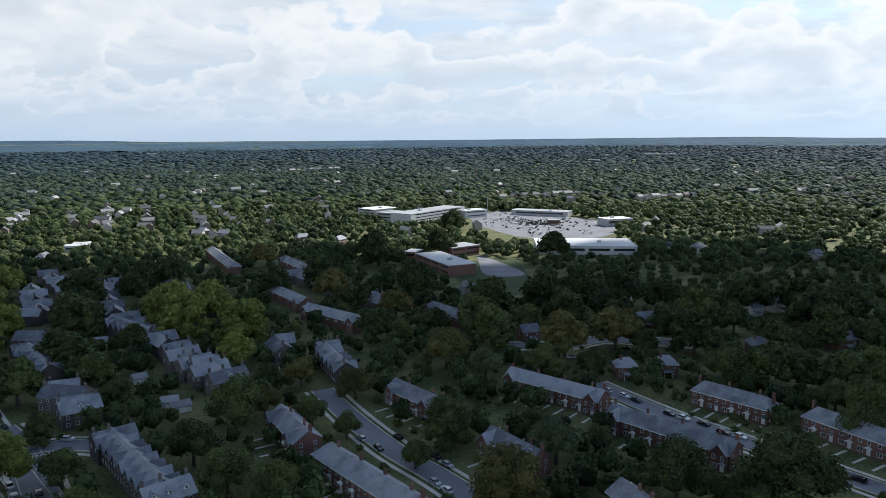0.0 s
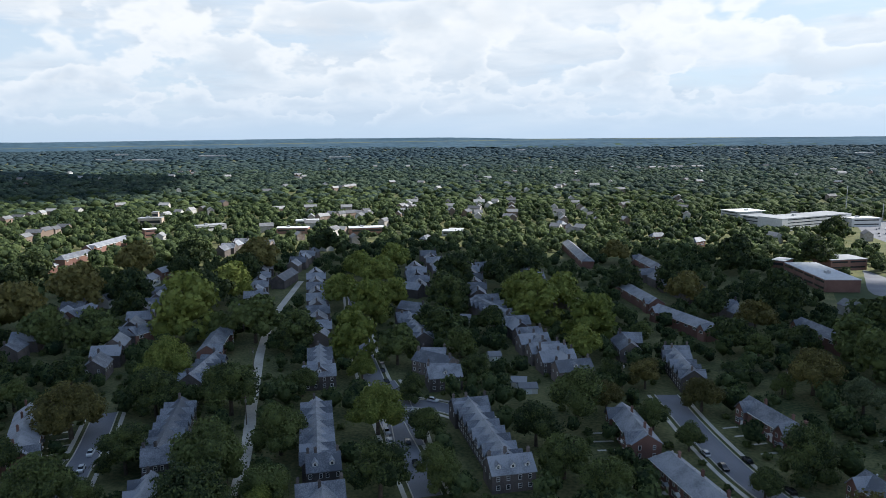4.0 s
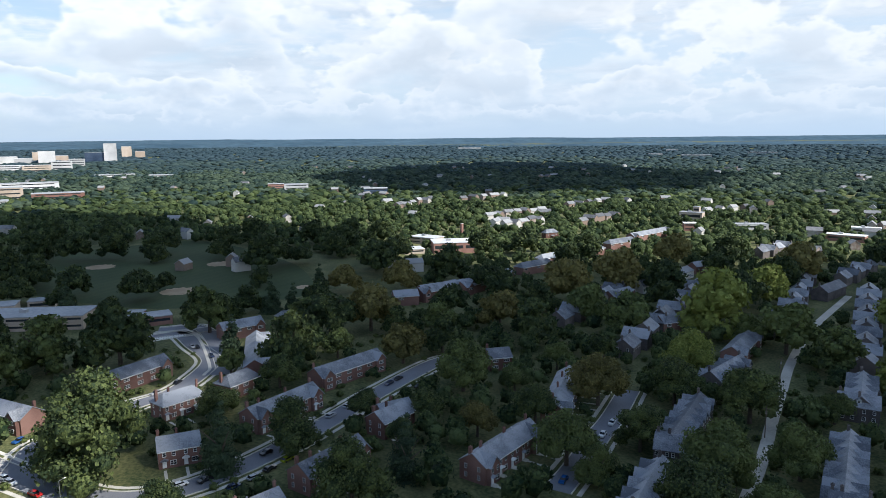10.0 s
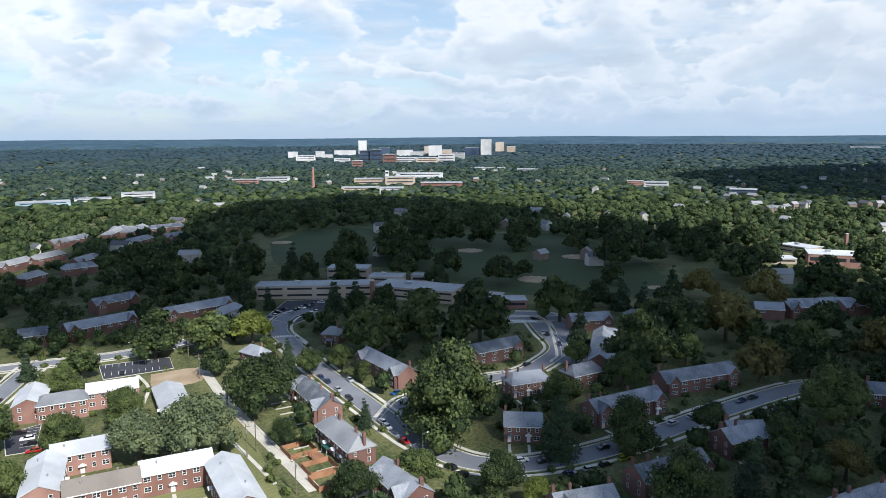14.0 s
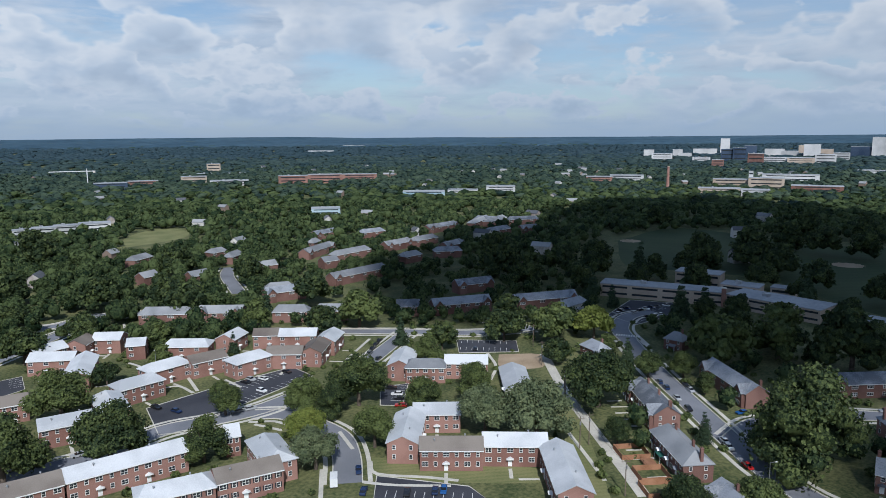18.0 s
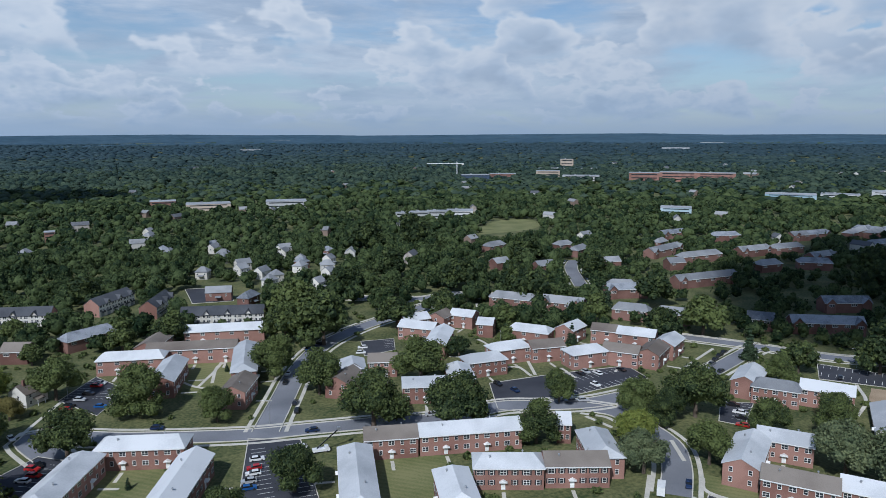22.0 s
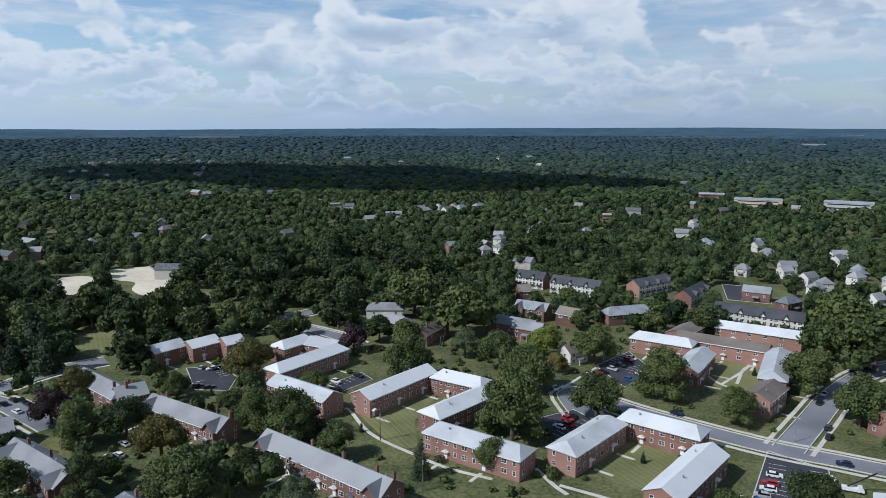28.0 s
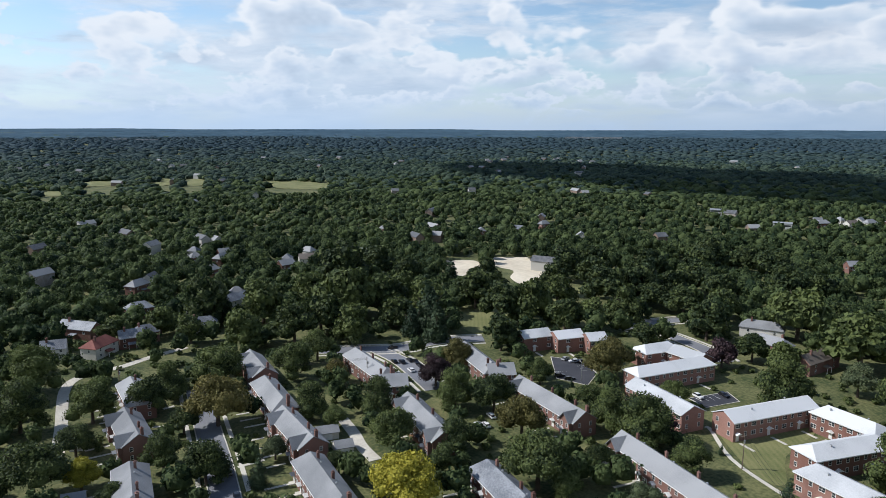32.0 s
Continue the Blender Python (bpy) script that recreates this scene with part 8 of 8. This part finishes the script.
# ---- poles, wires, lamps ----
def utility_pole(x, y, turn):
    ob = thing("utility_pole", x, y, turn)
    tagged(ob, "weathered wooden utility pole with a crossarm and transformer", "utility pole", "utility poles")
    part("pole", Solid().tube(0, 0, -0.3, 11.0, 0.19, 0.12, 8), "pole_wood", ob)
    part("crossarm", Solid().box(-0.07, 0.07, -1.3, 1.3, 10.1, 10.25), "pole_wood", ob)
    part("transformer", Solid().tube(0.35, 0, 8.2, 9.3, 0.26, 0.26, 10), "steel", ob)


def pole_line(points):
    for i, (x, y) in enumerate(points):
        a, b = points[max(i - 1, 0)], points[min(i + 1, len(points) - 1)]
        utility_pole(x, y, math.degrees(math.atan2(b[1] - a[1], b[0] - a[0])))
    for (x0, y0), (x1, y1) in zip(points, points[1:]):
        d = math.hypot(x1 - x0, y1 - y0)
        nx, ny = -(y1 - y0) / d, (x1 - x0) / d
        for v in (-1.1, 0.0, 1.1):
            cu = bpy.data.curves.new("wire", "CURVE")
            cu.dimensions, cu.bevel_depth = "3D", 0.03
            sp = cu.splines.new("POLY")
            sp.points.add(8)
            for k, q in enumerate(sp.points):
                t = k / 8
                q.co = (x0 + (x1 - x0) * t + nx * v, y0 + (y1 - y0) * t + ny * v, 10.5 - 4 * t * (1 - t) * min(1.6, d * 0.025), 1)
            cu.materials.append(MATS["rubber"])
            tagged(new("wire", cu), "thin black overhead wire between utility poles", "wire", "overhead wires")


def street_lamp(x, y, turn):
    ob = thing("street_lamp", x, y, turn + 90)
    tagged(ob, "grey steel street lamp with a curved arm beside the street", "street lamp", "street lamps")
    part("post", Solid().tube(0, 0, -0.3, 8.5, 0.11, 0.07, 8), "steel", ob)
    part("arm", Solid().box(-0.05, 2.0, -0.04, 0.04, 8.4, 8.5), "steel", ob)
    part("head", Solid().box(1.7, 2.4, -0.16, 0.16, 8.32, 8.48), "white_trim", ob)


# ---- yards ----
def deck(x, y, turn):
    ob = thing("timber_deck", x, y, turn)
    tagged(ob, "reddish timber garden deck with railings behind a terrace", "deck", "timber decks")
    for i in range(9):
        part("board", Solid().box(-2.5, 2.5, -2.0 + 0.45 * i, -1.6 + 0.45 * i, 0.85, 0.93), "wood_deck", ob)
    for u, v in ((-2.4, -1.9), (2.4, -1.9), (-2.4, 1.9), (2.4, 1.9), (0, -1.9)):
        part("post", Solid().box(u - 0.06, u + 0.06, v - 0.06, v + 0.06, -0.2, 1.85), "wood_deck", ob)
    part("rail", Solid().box(-2.5, 2.5, -1.96, -1.86, 1.75, 1.85), "wood_deck", ob)
    part("stair", Solid().box(2.5, 3.3, -0.6, 0.6, -0.2, 0.55), "wood_deck", ob)


def garden_fence(x, y, turn, a, b):
    ob = thing("garden_fence", x, y, turn)
    tagged(ob, "reddish brown timber fence round a small back garden", "fence", "garden fences")
    for u0, u1, v0, v1 in ((-a / 2, a / 2, -b / 2, -b / 2 + 0.08), (-a / 2, a / 2, b / 2 - 0.08, b / 2), (-a / 2, -a / 2 + 0.08, -b / 2 + 0.1, b / 2 - 0.1), (a / 2 - 0.08, a / 2, -b / 2 + 0.1, b / 2 - 0.1)):
        part("panel", Solid().box(u0, u1, v0, v1, -0.1, 1.7), "wood_deck", ob)
    for u in (-a / 2, 0, a / 2):
        for v in (-b / 2, b / 2):
            part("post", Solid().box(u - 0.08, u + 0.08, v - 0.08, v + 0.08, -0.1, 1.85), "wood_deck", ob)


def awning(x, y, turn):
    ob = thing("awning", x, y, turn)
    tagged(ob, "green canvas awning on thin posts beside a terrace", "awning", "awnings")
    part("canvas", Solid().prism([(-1.8, 2.3), (1.8, 2.8), (1.8, 2.88), (-1.8, 2.38)], 0, -2.2, 2.2), "green_canvas", ob)
    for u in (-2.0, 2.0):
        for v in (-1.7, 1.7):
            part("post", Solid().box(u - 0.04, u + 0.04, v - 0.04, v + 0.04, -0.1, 2.3 if v < 0 else 2.75), "white_trim", ob)


def delivery_van(x, y, turn):
    ob = thing("delivery_van", x, y, turn, 0.06)
    tagged(ob, "tall white box delivery van on the street", "van")
    part("box_body", Solid().box(-3.2, 1.6, -1.1, 1.1, 0.6, 3.1), "paint_white", ob)
    part("cab", Solid().prism([(1.6, 0.5), (3.3, 0.5), (3.3, 1.3), (2.7, 2.2), (1.6, 2.3)], 1, -1.0, 1.0), "paint_white", ob)
    part("windscreen", Solid().prism([(2.75, 2.15), (3.32, 1.32), (3.34, 1.34), (2.78, 2.18)], 1, -0.9, 0.9), "car_glass", ob)
    for u in (-2.2, 2.3):
        for v in (-1.0, 1.0):
            place("wheel", WHEEL, ob, Matrix.Translation((u, v, 0)) @ Matrix.Scale(1.3, 4))


def boom_lift(x, y, turn):
    ob = thing("boom_lift_truck", x, y, turn, 0.06)
    tagged(ob, "white service truck with a raised dark boom lift", "truck")
    part("chassis", Solid().box(-2.6, 1.2, -1.0, 1.0, 0.55, 1.3), "paint_white", ob)
    part("cab", Solid().prism([(1.2, 0.5), (2.9, 0.5), (2.9, 1.2), (2.4, 2.0), (1.2, 2.1)], 1, -0.95, 0.95), "paint_white", ob)
    part("boom", Solid().box(0, 9.0, -0.16, 0.16, -0.16, 0.16), "paint_black", ob, m=pose(-1.2, 0, 1.4, 0, -38, 0))
    part("bucket", Solid().box(5.5, 6.5, -0.5, 0.5, 6.6, 7.6), "steel", ob)
    for u in (-1.9, 2.0):
        for v in (-0.9, 0.9):
            place("wheel", WHEEL, ob, pose(u, v, 0))


def crosswalk(x, y, turn, length):
    s = Solid()
    for i in range(int(length / 1.2)):
        u = -length / 2 + 1.2 * i
        s.box(u, u + 0.6, -1.4, 1.4, 0.0, 0.3)
    ob = part("crosswalk", s, "line_paint", None, m=pose(x, y, 0.0, 0, 0, turn))
    tagged(ob, "white painted crosswalk stripes over the street", "road marking", kind="structure")


def small_conifer(x, y):
    tree(x, y, 1.1, "conifer")


pole_line([(-238.5, -119.1), (-202.2, -92.2), (-177.7, -69.7)])
pole_line([(-286.1, -160.4), (-263.8, -143.5), (-235.5, -118.1), (-197.6, -93.2)])
pole_line([(81.6, -199.5), (58.3, -172.8)])
pole_line([(-147.2, 139.3), (-174, 175.1), (-212.6, 219.8)])
pole_line([(266.9, -85.4), (213.4, -160.7)])
pole_line([(-66.2, 271.9), (-8.4, 291.5)])
street_lamp(-220.9, -45.2, 43)
street_lamp(-204.2, -38.2, 54)
street_lamp(-283.9, -185.3, 212)
street_lamp(18.4, -295.4, -28)
street_lamp(-160.9, -274.8, 157)
street_lamp(156.8, -223.4, 234)
street_lamp(52.6, -303, -71)
street_lamp(-46.1, -237.1, -113)
deck(162.5, -142.6, 166)
deck(155.4, -135.8, 166)
deck(159.1, -141.0, 166)
deck(-307.1, -94.3, 37)
deck(-199.8, -71.1, 43)
deck(154.6, -144.3, 166)
garden_fence(-185.6, -63.0, 42, 8, 9)
garden_fence(-193.2, -67.9, 42, 8, 9)
garden_fence(-203.9, -78.4, 43, 8, 9)
awning(-204.7, -68.8, 43)
awning(-282.2, -338.6, -119)
awning(-205.5, 185.0, -50)
awning(-285.3, -338.5, -119)
delivery_van(-134.5, -140.3, -135)
boom_lift(-55.8, -207.2, 173)
crosswalk(-329.3, -130.0, 108, 13.0)
crosswalk(-375.0, -15.0, 100, 19.9)
crosswalk(-373.9, -13.1, 102, 12.5)
small_conifer(3.7, -225.4)
small_conifer(0.1, -208.2)
small_conifer(-41.5, -299.8)
small_conifer(-161.0, -121.3)
small_conifer(-162.9, -118.5)
small_conifer(-175.1, -106.3)
small_conifer(-177.6, -102.3)
small_conifer(156.9, -217.3)
small_conifer(90.0, -203.7)
small_conifer(-194.9, -97.5)
small_conifer(-201.2, -103.9)

def parked_far(points, n, seed):
    """Rows of tiny cars in a car park far off."""
    rng = random.Random(seed)
    s = Solid()
    c = np.mean(points, axis=0)
    for i in range(n):
        a, b = rng.choice(points), rng.choice(points)
        t, q = rng.random(), 0.9 * rng.random()
        x, y = a[0] + (b[0] - a[0]) * t, a[1] + (b[1] - a[1]) * t
        x, y = c[0] + (x - c[0]) * q, c[1] + (y - c[1]) * q
        x, y = round(x / 2.9) * 2.9, round(y / 9.0) * 9.0
        z = lift_at(x, y)
        s.box(x - 0.9, x + 0.9, y - 2.2, y + 2.2, z + 0.3, z + 1.0)
        s.box(x - 0.75, x + 0.75, y - 1.2, y + 0.9, z + 1.0, z + 1.5)
    tagged(place("far_parked_cars", s.mesh("far_parked_cars", "car_mix")), "many parked cars in a distant car park", "cars", kind="stuff")


material("car_mix", (0.03, 0.03, 0.035), (0.75, 0.75, 0.75), 0.4, 0.3, 2.0, 0.0, island=1.6)
parked_far([(32, 880), (72, 950), (158, 873), (193, 813), (165, 706), (87, 693), (42, 794)], 260, 4)
